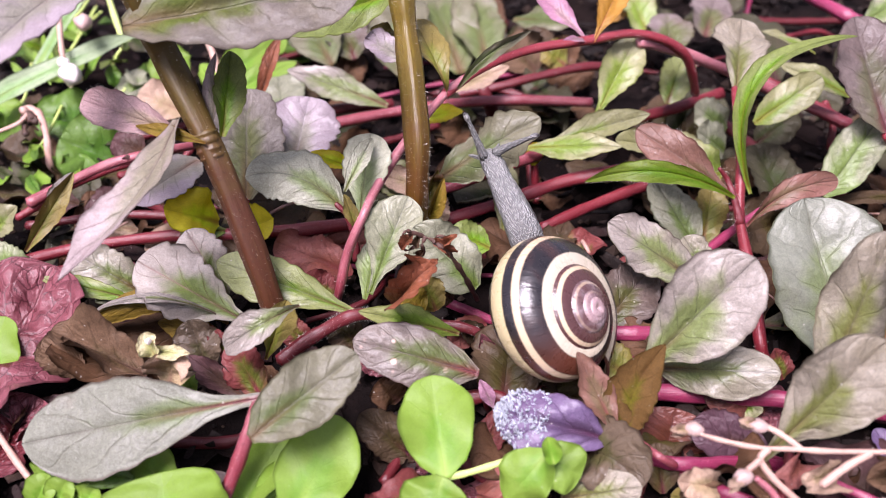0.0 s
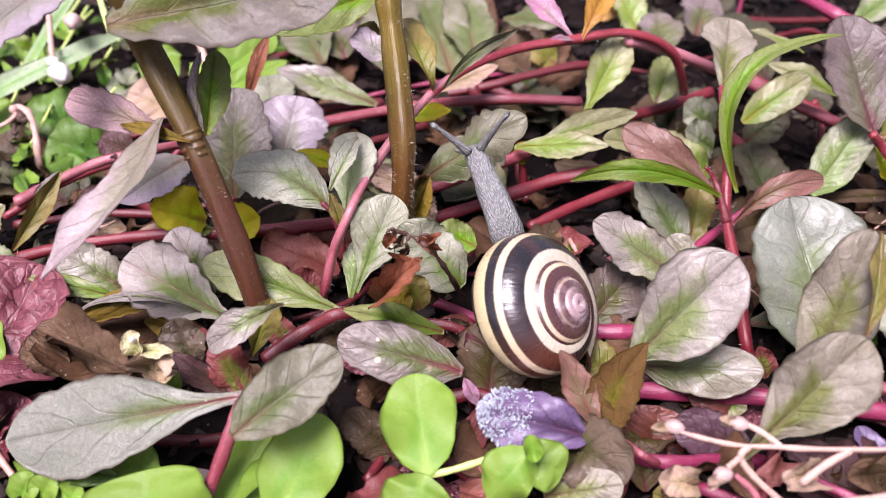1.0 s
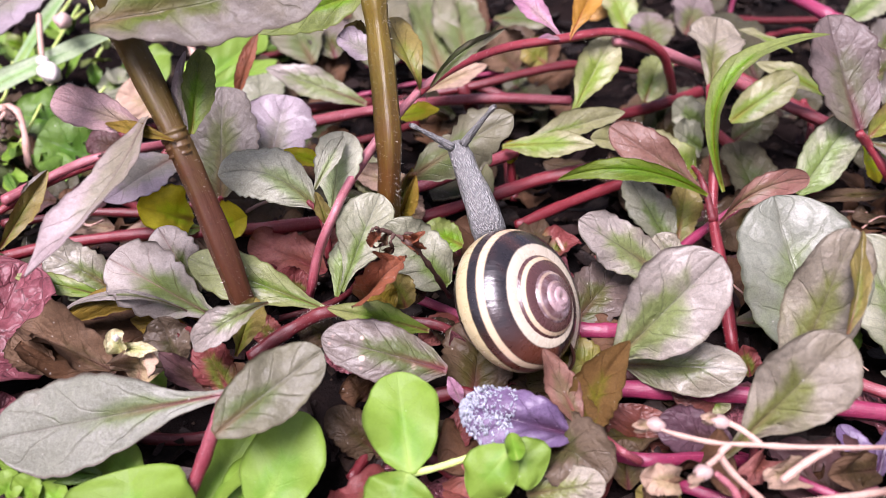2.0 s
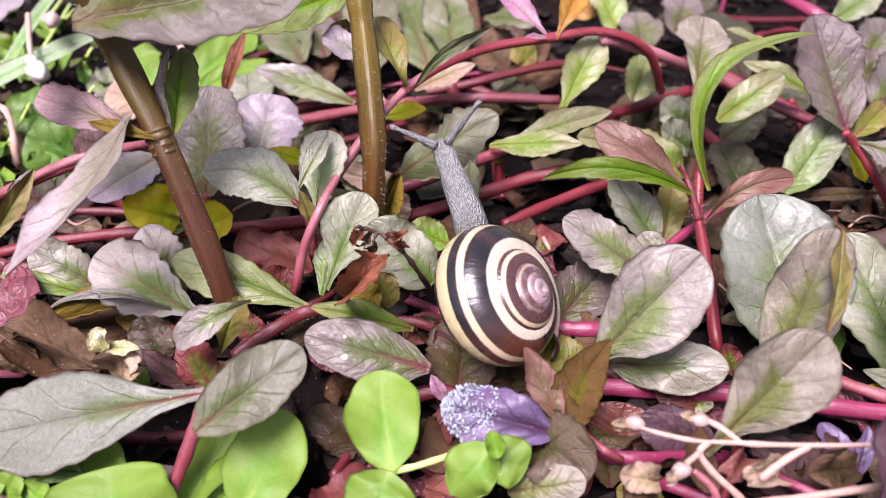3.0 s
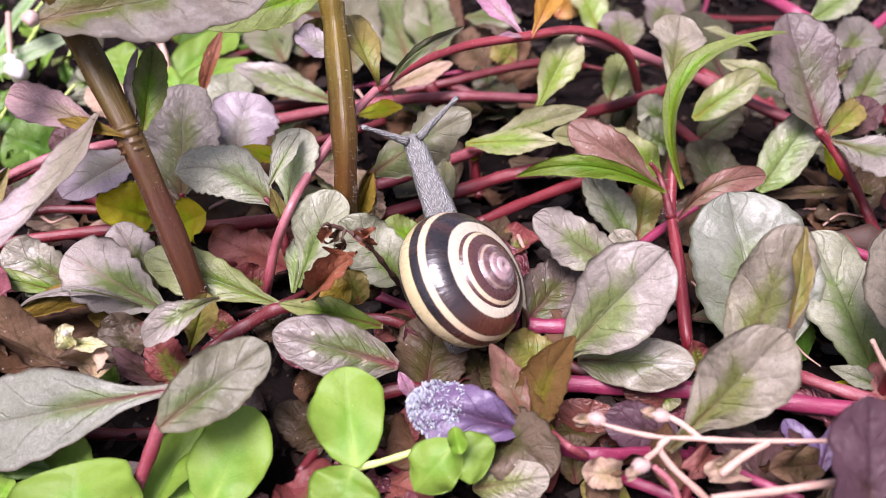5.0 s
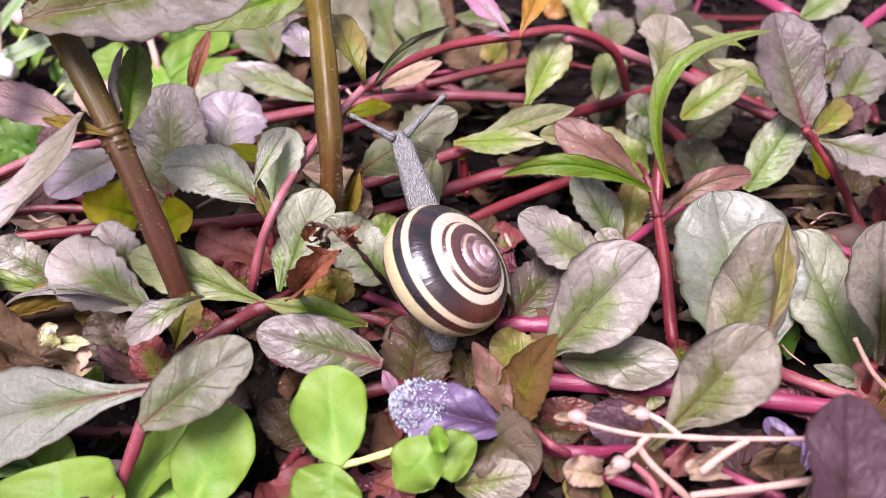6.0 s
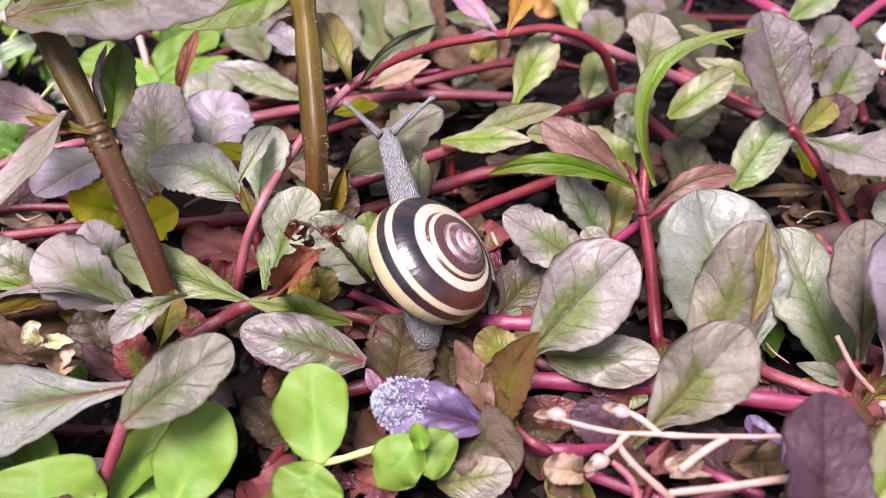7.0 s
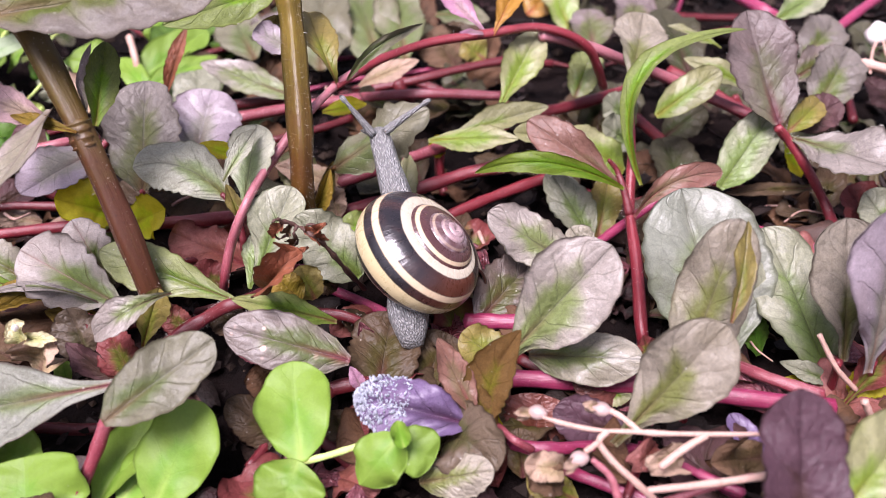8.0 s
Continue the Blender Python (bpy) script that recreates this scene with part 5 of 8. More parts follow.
p = plant("ajuga_plant", (0.0083, 0.0903, 0.0040), "dark wet brown-green leaf under the snail", "plant", "bugle plants in the bed")
leaf(p, (0.0092, 0.0879, 0.0060), (0.0110, 0.1005, 0.0115), 0.0120, "dun", "round", cup=0.05, quilt=1.4)
leaf(p, (0.0163, 0.0906, 0.0050), (0.0201, 0.0979, 0.0090), 0.0099, "dun", "round")
leaf(p, (0.0296, 0.0923, 0.0070), (0.0221, 0.0958, 0.0110), 0.0071, "olive", "round", quilt=1.6)
leaf(p, (0.0190, 0.0776, 0.0060), (0.0262, 0.0690, 0.0110), 0.0105, "sepia", "round", mid=(0.0216, 0.0735, 0.0125))
leaf(p, (0.0159, 0.0696, 0.0080), (0.0259, 0.0682, 0.0125), 0.0060, "taupe", "round", cup=-0.2, bend=0.15)
leaf(p, (0.0141, 0.0776, 0.0060), (0.0281, 0.0754, 0.0100), 0.0088, "dun", "round")
leaf(p, (0.0304, 0.0718, 0.0060), (0.0299, 0.0774, 0.0100), 0.0048, "dun", "round")
leaf(p, (0.0059, 0.0787, 0.0060), (0.0026, 0.0805, 0.0100), 0.0049, "dun", "lance")
leaf(p, (0.0043, 0.0762, 0.0040), (0.0088, 0.0840, 0.0110), 0.0043, "redgreen", "lance")
leaf(p, (-0.0039, 0.0777, 0.0060), (-0.0119, 0.0809, 0.0120), 0.0061, "dun", "round", quilt=1.5)
leaf(p, (-0.0068, 0.0876, 0.0070), (-0.0096, 0.0885, 0.0110), 0.0060, "brown", "round", wave=0.3)
leaf(p, (0.0075, 0.0847, 0.0090), (0.0054, 0.0866, 0.0130), 0.0022, "rosy", "lance")

p = plant("ajuga_plant", (0.0300, 0.0945, 0.0060), "broad pale mauve leaves with green midribs beside the snail", "plant", "bugle plants in the bed")
leaf(p, (0.0275, 0.0866, 0.0130), (0.0425, 0.0901, 0.0330), 0.0129, "pale", "ajuga", crisp=0.03, cup=0.08, bend=0.1, quilt=1.8)
leaf(p, (0.0323, 0.0899, 0.0120), (0.0484, 0.0850, 0.0160), 0.0082, "greybronze", "round", crisp=0.025, cup=-0.12, quilt=0.9)
leaf(p, (0.0417, 0.1078, 0.0140), (0.0266, 0.1107, 0.0240), 0.0085, "pale", "round", quilt=1.4, wave=0.1)
leaf(p, (0.0249, 0.1005, 0.0090), (0.0351, 0.1113, 0.0140), 0.0099, "bronze", "round", under='bronze')
leaf(p, (0.0465, 0.1123, 0.0100), (0.0416, 0.1174, 0.0160), 0.0059, "greybronze", "round")
leaf(p, (0.0366, 0.0928, 0.0090), (0.0287, 0.1022, 0.0100), 0.0063, "brown", "round")
stalk(p, [(0.0285, 0.0877, 0.0130), (0.0283, 0.0890, 0.0080), (0.0281, 0.0912, 0.0030)], 0.00076, 0.00072, "red")

p = plant("ajuga_plant", (0.0681, 0.1017, 0.0040), "large pale green-grey leaves standing among red runners", "plant", "bugle plants in the bed")
leaf(p, (0.0646, 0.0938, 0.0080), (0.0582, 0.1131, 0.0270), 0.0204, "bright", "round", crisp=0.035, quilt=1.9, wave=0.06, bend=0.06, under='palegreen')
leaf(p, (0.0797, 0.0917, 0.0070), (0.0709, 0.1078, 0.0230), 0.0125, "greygreen", "round", quilt=1.2, bend=0.1)
leaf(p, (0.0715, 0.0977, 0.0040), (0.0692, 0.1000, 0.0120), 0.0046, "deepgreen", "lance")

p = plant("ajuga_plant", (0.0593, 0.0918, 0.0050), "tan-mauve upright leaves standing close to the lens", "plant", "bugle plants in the bed")
leaf(p, (0.0532, 0.0813, 0.0180), (0.0590, 0.0895, 0.0380), 0.0100, "taupe", "round", crisp=0.03, roll=-15, cup=0.15, quilt=1.8, bend=0.05, under='olive')
leaf(p, (0.0566, 0.0788, 0.0290), (0.0596, 0.0886, 0.0383), 0.0040, "olive", "lance", roll=30, cup=0.1)
leaf(p, (0.0422, 0.0720, 0.0130), (0.0546, 0.0753, 0.0320), 0.0109, "taupe", "ajuga", crisp=0.03, cup=0.1, quilt=1.8, bend=0.08)
stalk(p, [(0.0532, 0.0813, 0.0180), (0.0547, 0.0827, 0.0100), (0.0558, 0.0835, 0.0040)], 0.00063, 0.00068, "red")

p = plant("ajuga_plant", (0.0837, 0.0892, 0.0050), "tall mauve leaves overlapping at the edge of the bed", "plant", "bugle plants in the bed")
leaf(p, (0.0785, 0.0865, 0.0140), (0.0765, 0.0953, 0.0340), 0.0123, "taupe", "ajuga", crisp=0.04, quilt=1.5, cup=0.1)
leaf(p, (0.0798, 0.0823, 0.0160), (0.0774, 0.0867, 0.0420), 0.0126, "mauve", "ajuga", crisp=0.03, quilt=1.6, cup=0.1)
leaf(p, (0.0883, 0.0823, 0.0160), (0.0837, 0.0876, 0.0400), 0.0100, "taupe", "round")
stalk(p, [(0.0772, 0.0856, 0.0150), (0.0783, 0.0865, 0.0080), (0.0786, 0.0866, 0.0040)], 0.00066, 0.00070, "red")
stalk(p, [(0.0808, 0.0836, 0.0170), (0.0835, 0.0864, 0.0080), (0.0839, 0.0866, 0.0040)], 0.00065, 0.00070, "red")
leaf(p, (0.0788, 0.0831, 0.0080), (0.0854, 0.0863, 0.0200), 0.0058, "redgreen", "ajuga")
leaf(p, (0.0802, 0.0855, 0.0090), (0.0856, 0.0852, 0.0130), 0.0051, "yellow", "round")
leaf(p, (0.0796, 0.0876, 0.0080), (0.0702, 0.0885, 0.0120), 0.0031, "greygreen", "lance")
leaf(p, (0.0772, 0.0874, 0.0070), (0.0712, 0.0879, 0.0090), 0.0024, "yellow", "lance")
stalk(p, [(0.0802, 0.0837, 0.0110), (0.0764, 0.0844, 0.0150), (0.0738, 0.0871, 0.0190)], 0.00042, 0.00037, "straw")
stalk(p, [(0.0810, 0.0786, 0.0100), (0.0786, 0.0788, 0.0140)], 0.00049, 0.00056, "straw")

p = plant("dark_purple_leaf", (0.0613, 0.0551, 0.0160), "dark purple upright leaf very near the lens", "plant", "")
leaf(p, (0.0588, 0.0502, 0.0180), (0.0584, 0.0618, 0.0350), 0.0103, "plum", "round", cup=0.1, quilt=0.8, bend=0.06)
leaf(p, (0.0633, 0.0546, 0.0200), (0.0757, 0.0653, 0.0260), 0.0099, "palegreen", "round", crisp=0)
leaf(p, (0.0649, 0.0597, 0.0160), (0.0584, 0.0587, 0.0240), 0.0040, "orange", "lance")

p = plant("ajuga_plant", (0.0534, 0.1027, 0.0030), "upright red stem carrying pink and green leaves", "plant", "bugle plants in the bed")
stalk(p, [(0.0534, 0.1007, 0.0030), (0.0527, 0.1023, 0.0060), (0.0533, 0.1132, 0.0105), (0.0532, 0.1230, 0.0150), (0.0535, 0.1267, 0.0180), (0.0541, 0.1318, 0.0220), (0.0546, 0.1397, 0.0270), (0.0558, 0.1472, 0.0290)], 0.00112, 0.00062, "red", hairs=180, sides=12, hair_len=0.0007)
stalk(p, [(0.0531, 0.1225, 0.0150), (0.0522, 0.1249, 0.0180), (0.0509, 0.1277, 0.0210), (0.0492, 0.1283, 0.0230)], 0.00085, 0.00035, "crimson", hairs=40)
leaf(p, (0.0557, 0.1456, 0.0280), (0.0602, 0.1636, 0.0360), 0.0109, "taupe", "ajuga", cup=0.1, bend=0.06)
leaf(p, (0.0557, 0.1276, 0.0180), (0.0745, 0.1440, 0.0410), 0.0039, "grass", "lance", roll=-28, cup=0.3, under='palegreen', mid=(0.0543, 0.1341, 0.0370))
leaf(p, (0.0528, 0.1258, 0.0180), (0.0347, 0.1337, 0.0280), 0.0075, "pink", "ajuga", cup=0.1, roll=-10, fringe=140)
leaf(p, (0.0534, 0.1204, 0.0160), (0.0681, 0.1227, 0.0240), 0.0049, "pink", "ajuga", fringe=140, roll=10, cup=0.15, mid=(0.0583, 0.1195, 0.0235))
leaf(p, (0.0519, 0.1249, 0.0190), (0.0250, 0.1254, 0.0220), 0.0038, "sheath", "lance", fringe=140, roll=-22, under='sheath', mid=(0.0373, 0.1225, 0.0260))
leaf(p, (0.0474, 0.1255, 0.0070), (0.0399, 0.1358, 0.0160), 0.0080, "greygreen", "round", wave=0.1)
leaf(p, (0.0490, 0.1272, 0.0060), (0.0513, 0.1350, 0.0150), 0.0065, "olive", "round")
stalk(p, [(0.0478, 0.1229, 0.0080), (0.0549, 0.1281, 0.0100), (0.0600, 0.1308, 0.0120)], 0.00094, 0.00086, "magenta")

p = plant("ajuga_plant", (0.0970, 0.1245, 0.0040), "red stem with mauve and green leaves and reddish stalks", "plant", "bugle plants in the bed")
stalk(p, [(0.0944, 0.1259, 0.0070), (0.0936, 0.1327, 0.0100), (0.0889, 0.1358, 0.0170), (0.0855, 0.1385, 0.0210), (0.0826, 0.1382, 0.0240)], 0.00101, 0.00085, "red", hairs=60)
leaf(p, (0.0828, 0.1385, 0.0245), (0.0765, 0.1515, 0.0415), 0.0132, "wine", "round", fringe=160, cup=0.12, quilt=1.5, wave=0.05, bend=0.04)
leaf(p, (0.0733, 0.1355, 0.0120), (0.0833, 0.1433, 0.0250), 0.0089, "greygreen", "round", crisp=0.03, cup=0.1, under='olive')
leaf(p, (0.0856, 0.1396, 0.0210), (0.0969, 0.1225, 0.0250), 0.0115, "pale", "ajuga", cup=0.05, fringe=160)
leaf(p, (0.0857, 0.1400, 0.0220), (0.0934, 0.1467, 0.0250), 0.0050, "olive", "round", cup=0.3)
leaf(p, (0.0857, 0.1412, 0.0200), (0.0907, 0.1395, 0.0120), 0.0044, "yellow", "lance")
leaf(p, (0.0891, 0.1445, 0.0200), (0.0984, 0.1486, 0.0240), 0.0078, "darkpurple", "round", quilt=2, wave=0.12)
leaf(p, (0.0843, 0.1389, 0.0220), (0.0813, 0.1507, 0.0260), 0.0033, "rosy", "lance")
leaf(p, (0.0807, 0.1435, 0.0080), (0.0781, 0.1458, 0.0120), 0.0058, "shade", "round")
leaf(p, (0.0952, 0.1400, 0.0090), (0.0746, 0.1365, 0.0100), 0.0029, "dun", "lance")

p = plant("ajuga_plant", (0.0699, 0.1702, 0.0080), "pale yellow-green leaves on reddish runners", "plant", "bugle plants in the bed")
leaf(p, (0.0630, 0.1514, 0.0190), (0.0752, 0.1540, 0.0280), 0.0071, "palegreen", "round", crisp=0.03, cup=0.1)
leaf(p, (0.0857, 0.1610, 0.0200), (0.0703, 0.1638, 0.0260), 0.0050, "palegreen", "lance", cup=0.1)
leaf(p, (0.0795, 0.1688, 0.0260), (0.0678, 0.1713, 0.0300), 0.0031, "palegreen", "lance", roll=20)
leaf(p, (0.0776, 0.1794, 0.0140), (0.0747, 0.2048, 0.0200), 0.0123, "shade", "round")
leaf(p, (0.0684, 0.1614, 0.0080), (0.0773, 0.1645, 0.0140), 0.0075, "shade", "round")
leaf(p, (0.0624, 0.1641, 0.0100), (0.0547, 0.1647, 0.0160), 0.0077, "greygreen", "round")
leaf(p, (0.1031, 0.1800, 0.0180), (0.1124, 0.1885, 0.0240), 0.0105, "sage", "round")
leaf(p, (0.0963, 0.1688, 0.0180), (0.1087, 0.1731, 0.0240), 0.0087, "bronze", "lance")
leaf(p, (0.0996, 0.1597, 0.0160), (0.1074, 0.1688, 0.0260), 0.0109, "sage", "round")
leaf(p, (0.1000, 0.1931, 0.0220), (0.1155, 0.2045, 0.0260), 0.0083, "greygreen", "lance")
stalk(p, [(0.1108, 0.1879, 0.0200), (0.1234, 0.2000, 0.0220), (0.1339, 0.2111, 0.0220)], 0.00120, 0.00131, "magenta")
stalk(p, [(0.0950, 0.2201, 0.0200), (0.1004, 0.2048, 0.0200), (0.1059, 0.2025, 0.0180)], 0.00166, 0.00156, "magenta")
stalk(p, [(0.0860, 0.1716, 0.0130), (0.0883, 0.1697, 0.0090), (0.0876, 0.1656, 0.0040)], 0.00077, 0.00077, "red")

p = plant("ajuga_plant", (0.0334, 0.1741, 0.0080), "pale green leaf on a slim stalk", "plant", "bugle plants in the bed")
leaf(p, (0.0304, 0.1512, 0.0200), (0.0389, 0.1610, 0.0330), 0.0082, "palegreen", "ajuga", cup=0.12, under='greygreen')
leaf(p, (0.0482, 0.1633, 0.0170), (0.0524, 0.1716, 0.0240), 0.0074, "green", "round", cup=0.1)
leaf(p, (0.0204, 0.1458, 0.0170), (0.0402, 0.1463, 0.0240), 0.0058, "palegreen", "lance", cup=0.2)
leaf(p, (0.0165, 0.1451, 0.0170), (0.0339, 0.1391, 0.0210), 0.0055, "palegreen", "lance", cup=-0.1, under='yellow')
leaf(p, (0.0465, 0.1453, 0.0160), (0.0331, 0.1416, 0.0210), 0.0053, "palegreen", "round")
leaf(p, (0.0196, 0.1479, 0.0120), (0.0171, 0.1475, 0.0160), 0.0046, "yellow", "round")
leaf(p, (0.0569, 0.1462, 0.0090), (0.0442, 0.1468, 0.0180), 0.0080, "palegreen", "round")
leaf(p, (0.0605, 0.1573, 0.0090), (0.0531, 0.1554, 0.0150), 0.0084, "greygreen", "round")
stalk(p, [(0.0304, 0.1512, 0.0200), (0.0303, 0.1570, 0.0120), (0.0306, 0.1615, 0.0050)], 0.00069, 0.00076, "olive")
stalk(p, [(0.0184, 0.1485, 0.0130), (0.0192, 0.1465, 0.0060), (0.0194, 0.1467, 0.0030)], 0.00081, 0.00071, "red")

p = plant("ajuga_plant", (-0.0015, 0.1455, 0.0080), "curved bronze-green leaf behind the snail's head", "plant", "bugle plants in the bed")
leaf(p, (-0.0006, 0.1280, 0.0210), (0.0168, 0.1297, 0.0325), 0.0094, "grey", "round", cup=-0.22, bend=0.14, crisp=0.15, wave=0.2)
stalk(p, [(-0.0002, 0.1279, 0.0215), (-0.0023, 0.1323, 0.0175), (-0.0038, 0.1307, 0.0140), (-0.0045, 0.1315, 0.0090)], 0.00055, 0.00085, "olive")
leaf(p, (-0.0045, 0.1301, 0.0105), (-0.0009, 0.1311, 0.0210), 0.0030, "olive", "lance", cup=0.7, roll=25, bend=0.12)
leaf(p, (-0.0036, 0.1186, 0.0165), (0.0001, 0.1203, 0.0262), 0.0028, "mustard", "lance", cup=0.6, roll=30, bend=0.15, wave=0.1)
leaf(p, (-0.0004, 0.1281, 0.0100), (-0.0023, 0.1320, 0.0150), 0.0053, "tan", "round", wave=0.3)
leaf(p, (0.0113, 0.1299, 0.0080), (0.0127, 0.1415, 0.0160), 0.0050, "palegreen", "lance")
leaf(p, (-0.0066, 0.1405, 0.0100), (-0.0124, 0.1404, 0.0160), 0.0078, "palegreen", "round")

p = plant("ajuga_plant", (-0.0152, 0.1804, 0.0060), "dusty mauve and olive leaves above red runners", "plant", "bugle plants in the bed")
leaf(p, (-0.0122, 0.1678, 0.0140), (-0.0342, 0.1713, 0.0210), 0.0072, "pale", "lance")
# far leaves get duller kinds; the shadow over them is in the colour
leaf(p, (0.0044, 0.1878, 0.0120), (-0.0044, 0.2227, 0.0220), 0.0173, "grey", "round")
leaf(p, (-0.0099, 0.1863, 0.0120), (-0.0111, 0.2108, 0.0220), 0.0154, "grey", "round")
leaf(p, (0.0105, 0.1883, 0.0140), (0.0069, 0.2147, 0.0220), 0.0127, "grey", "round")
leaf(p, (0.0011, 0.1665, 0.0180), (0.0143, 0.1689, 0.0230), 0.0049, "tan", "lance")
leaf(p, (0.0232, 0.1934, 0.0100), (0.0162, 0.2001, 0.0160), 0.0127, "umber", "round")
leaf(p, (0.0214, 0.1843, 0.0100), (0.0282, 0.1694, 0.0120), 0.0079, "shade", "round")
leaf(p, (0.0178, 0.2059, 0.0180), (0.0308, 0.1930, 0.0220), 0.0070, "grey", "lance")
leaf(p, (-0.0278, 0.1966, 0.0100), (-0.0370, 0.2143, 0.0160), 0.0131, "grey", "round")
leaf(p, (-0.0225, 0.1998, 0.0100), (-0.0262, 0.2106, 0.0160), 0.0116, "bronze", "round")
leaf(p, (-0.0353, 0.1662, 0.0080), (-0.0387, 0.1822, 0.0140), 0.0117, "greygreen", "round")
leaf(p, (0.0526, 0.2047, 0.0140), (0.0479, 0.2187, 0.0220), 0.0088, "palegreen", "round")
leaf(p, (0.0577, 0.1989, 0.0120), (0.0573, 0.2096, 0.0180), 0.0115, "slate", "round")
leaf(p, (0.0684, 0.2092, 0.0120), (0.0730, 0.2212, 0.0180), 0.0120, "slate", "round")
leaf(p, (0.0300, 0.1924, 0.0120), (0.0243, 0.1935, 0.0160), 0.0083, "olive", "round")
leaf(p, (0.0423, 0.2155, 0.0140), (0.0486, 0.2211, 0.0180), 0.0091, "orange", "round")

p = plant("runner_stem", (-0.0747, 0.1260, 0.0170), "red creeping stem lying over the soil", "plant stem", "creeping stems")
stalk(p, [(-0.0747, 0.1260, 0.0170), (-0.0685, 0.1319, 0.0180), (-0.0620, 0.1366, 0.0190), (-0.0544, 0.1386, 0.0200), (-0.0489, 0.1445, 0.0180)], 0.00102, 0.00089, "pink")

p = plant("runner_stem", (-0.0767, 0.1242, 0.0150), "red creeping stem lying over the soil", "plant stem", "creeping stems")
stalk(p, [(-0.0767, 0.1242, 0.0150), (-0.0695, 0.1309, 0.0170), (-0.0626, 0.1358, 0.0180), (-0.0543, 0.1403, 0.0180)], 0.00077, 0.00071, "red")

p = plant("runner_stem", (-0.0756, 0.1178, 0.0100), "red creeping stem lying over the soil", "plant stem", "creeping stems")
stalk(p, [(-0.0756, 0.1178, 0.0100), (-0.0652, 0.1223, 0.0100), (-0.0505, 0.1241, 0.0110), (-0.0377, 0.1248, 0.0110), (-0.0255, 0.1262, 0.0110), (-0.0142, 0.1285, 0.0110)], 0.00101, 0.00138, "red", hairs=40)

p = plant("runner_stem", (-0.0791, 0.1300, 0.0090), "red creeping stem lying over the soil", "plant stem", "creeping stems")
stalk(p, [(-0.0791, 0.1300, 0.0090), (-0.0712, 0.1318, 0.0090), (-0.0632, 0.1337, 0.0090), (-0.0505, 0.1345, 0.0080)], 0.00086, 0.00088, "crimson")

p = plant("runner_stem", (-0.0736, 0.1163, 0.0080), "red creeping stem lying over the soil", "plant stem", "creeping stems")
stalk(p, [(-0.0736, 0.1163, 0.0080), (-0.0672, 0.1179, 0.0080), (-0.0626, 0.1192, 0.0080)], 0.00111, 0.00102, "crimson")

p = plant("runner_stem", (-0.0248, 0.1595, 0.0140), "red creeping stem lying over the soil", "plant stem", "creeping stems")
stalk(p, [(-0.0248, 0.1595, 0.0140), (-0.0131, 0.1642, 0.0140), (-0.0021, 0.1676, 0.0140), (0.0079, 0.1699, 0.0140), (0.0193, 0.1705, 0.0140), (0.0334, 0.1713, 0.0130)], 0.00121, 0.00115, "pink")

p = plant("runner_stem", (-0.0384, 0.1655, 0.0120), "red creeping stem lying over the soil", "plant stem", "creeping stems")
stalk(p, [(-0.0384, 0.1655, 0.0120), (-0.0264, 0.1694, 0.0120), (-0.0115, 0.1726, 0.0120)], 0.00113, 0.00116, "crimson")

p = plant("runner_stem", (-0.0175, 0.1568, 0.0100), "red creeping stem lying over the soil", "plant stem", "creeping stems")
stalk(p, [(-0.0175, 0.1568, 0.0100), (-0.0082, 0.1616, 0.0100), (-0.0010, 0.1666, 0.0100)], 0.00085, 0.00089, "crimson")

p = plant("runner_stem", (0.0013, 0.1762, 0.0120), "red creeping stem lying over the soil", "plant stem", "creeping stems")
stalk(p, [(0.0013, 0.1762, 0.0120), (0.0118, 0.1765, 0.0140), (0.0223, 0.1802, 0.0150), (0.0347, 0.1853, 0.0150), (0.0464, 0.1900, 0.0120)], 0.00098, 0.00104, "crimson")

p = plant("runner_stem", (0.0091, 0.1765, 0.0140), "red creeping stem lying over the soil", "plant stem", "creeping stems")
stalk(p, [(0.0091, 0.1765, 0.0140), (0.0105, 0.1753, 0.0110), (0.0118, 0.1791, 0.0060)], 0.00156, 0.00162, "crimson")

p = plant("runner_stem", (-0.0008, 0.1375, 0.0120), "red creeping stem lying over the soil", "plant stem", "creeping stems")
stalk(p, [(-0.0008, 0.1375, 0.0120), (0.0103, 0.1431, 0.0130), (0.0195, 0.1479, 0.0140)], 0.00122, 0.00127, "pink")

p = plant("runner_stem", (-0.0006, 0.1313, 0.0090), "red creeping stem lying over the soil", "plant stem", "creeping stems")
stalk(p, [(-0.0006, 0.1313, 0.0090), (0.0092, 0.1350, 0.0100), (0.0169, 0.1380, 0.0110), (0.0249, 0.1411, 0.0120), (0.0340, 0.1425, 0.0130), (0.0435, 0.1459, 0.0130)], 0.00119, 0.00149, "red")

p = plant("runner_stem", (0.0189, 0.1308, 0.0080), "red creeping stem lying over the soil", "plant stem", "creeping stems")
stalk(p, [(0.0189, 0.1308, 0.0080), (0.0280, 0.1360, 0.0090), (0.0374, 0.1405, 0.0100), (0.0444, 0.1427, 0.0110)], 0.00109, 0.00125, "red")

p = plant("runner_stem", (0.0315, 0.1623, 0.0110), "red creeping stem lying over the soil", "plant stem", "creeping stems")
stalk(p, [(0.0315, 0.1623, 0.0110), (0.0417, 0.1656, 0.0120), (0.0512, 0.1700, 0.0120), (0.0644, 0.1776, 0.0120)], 0.00124, 0.00132, "red")

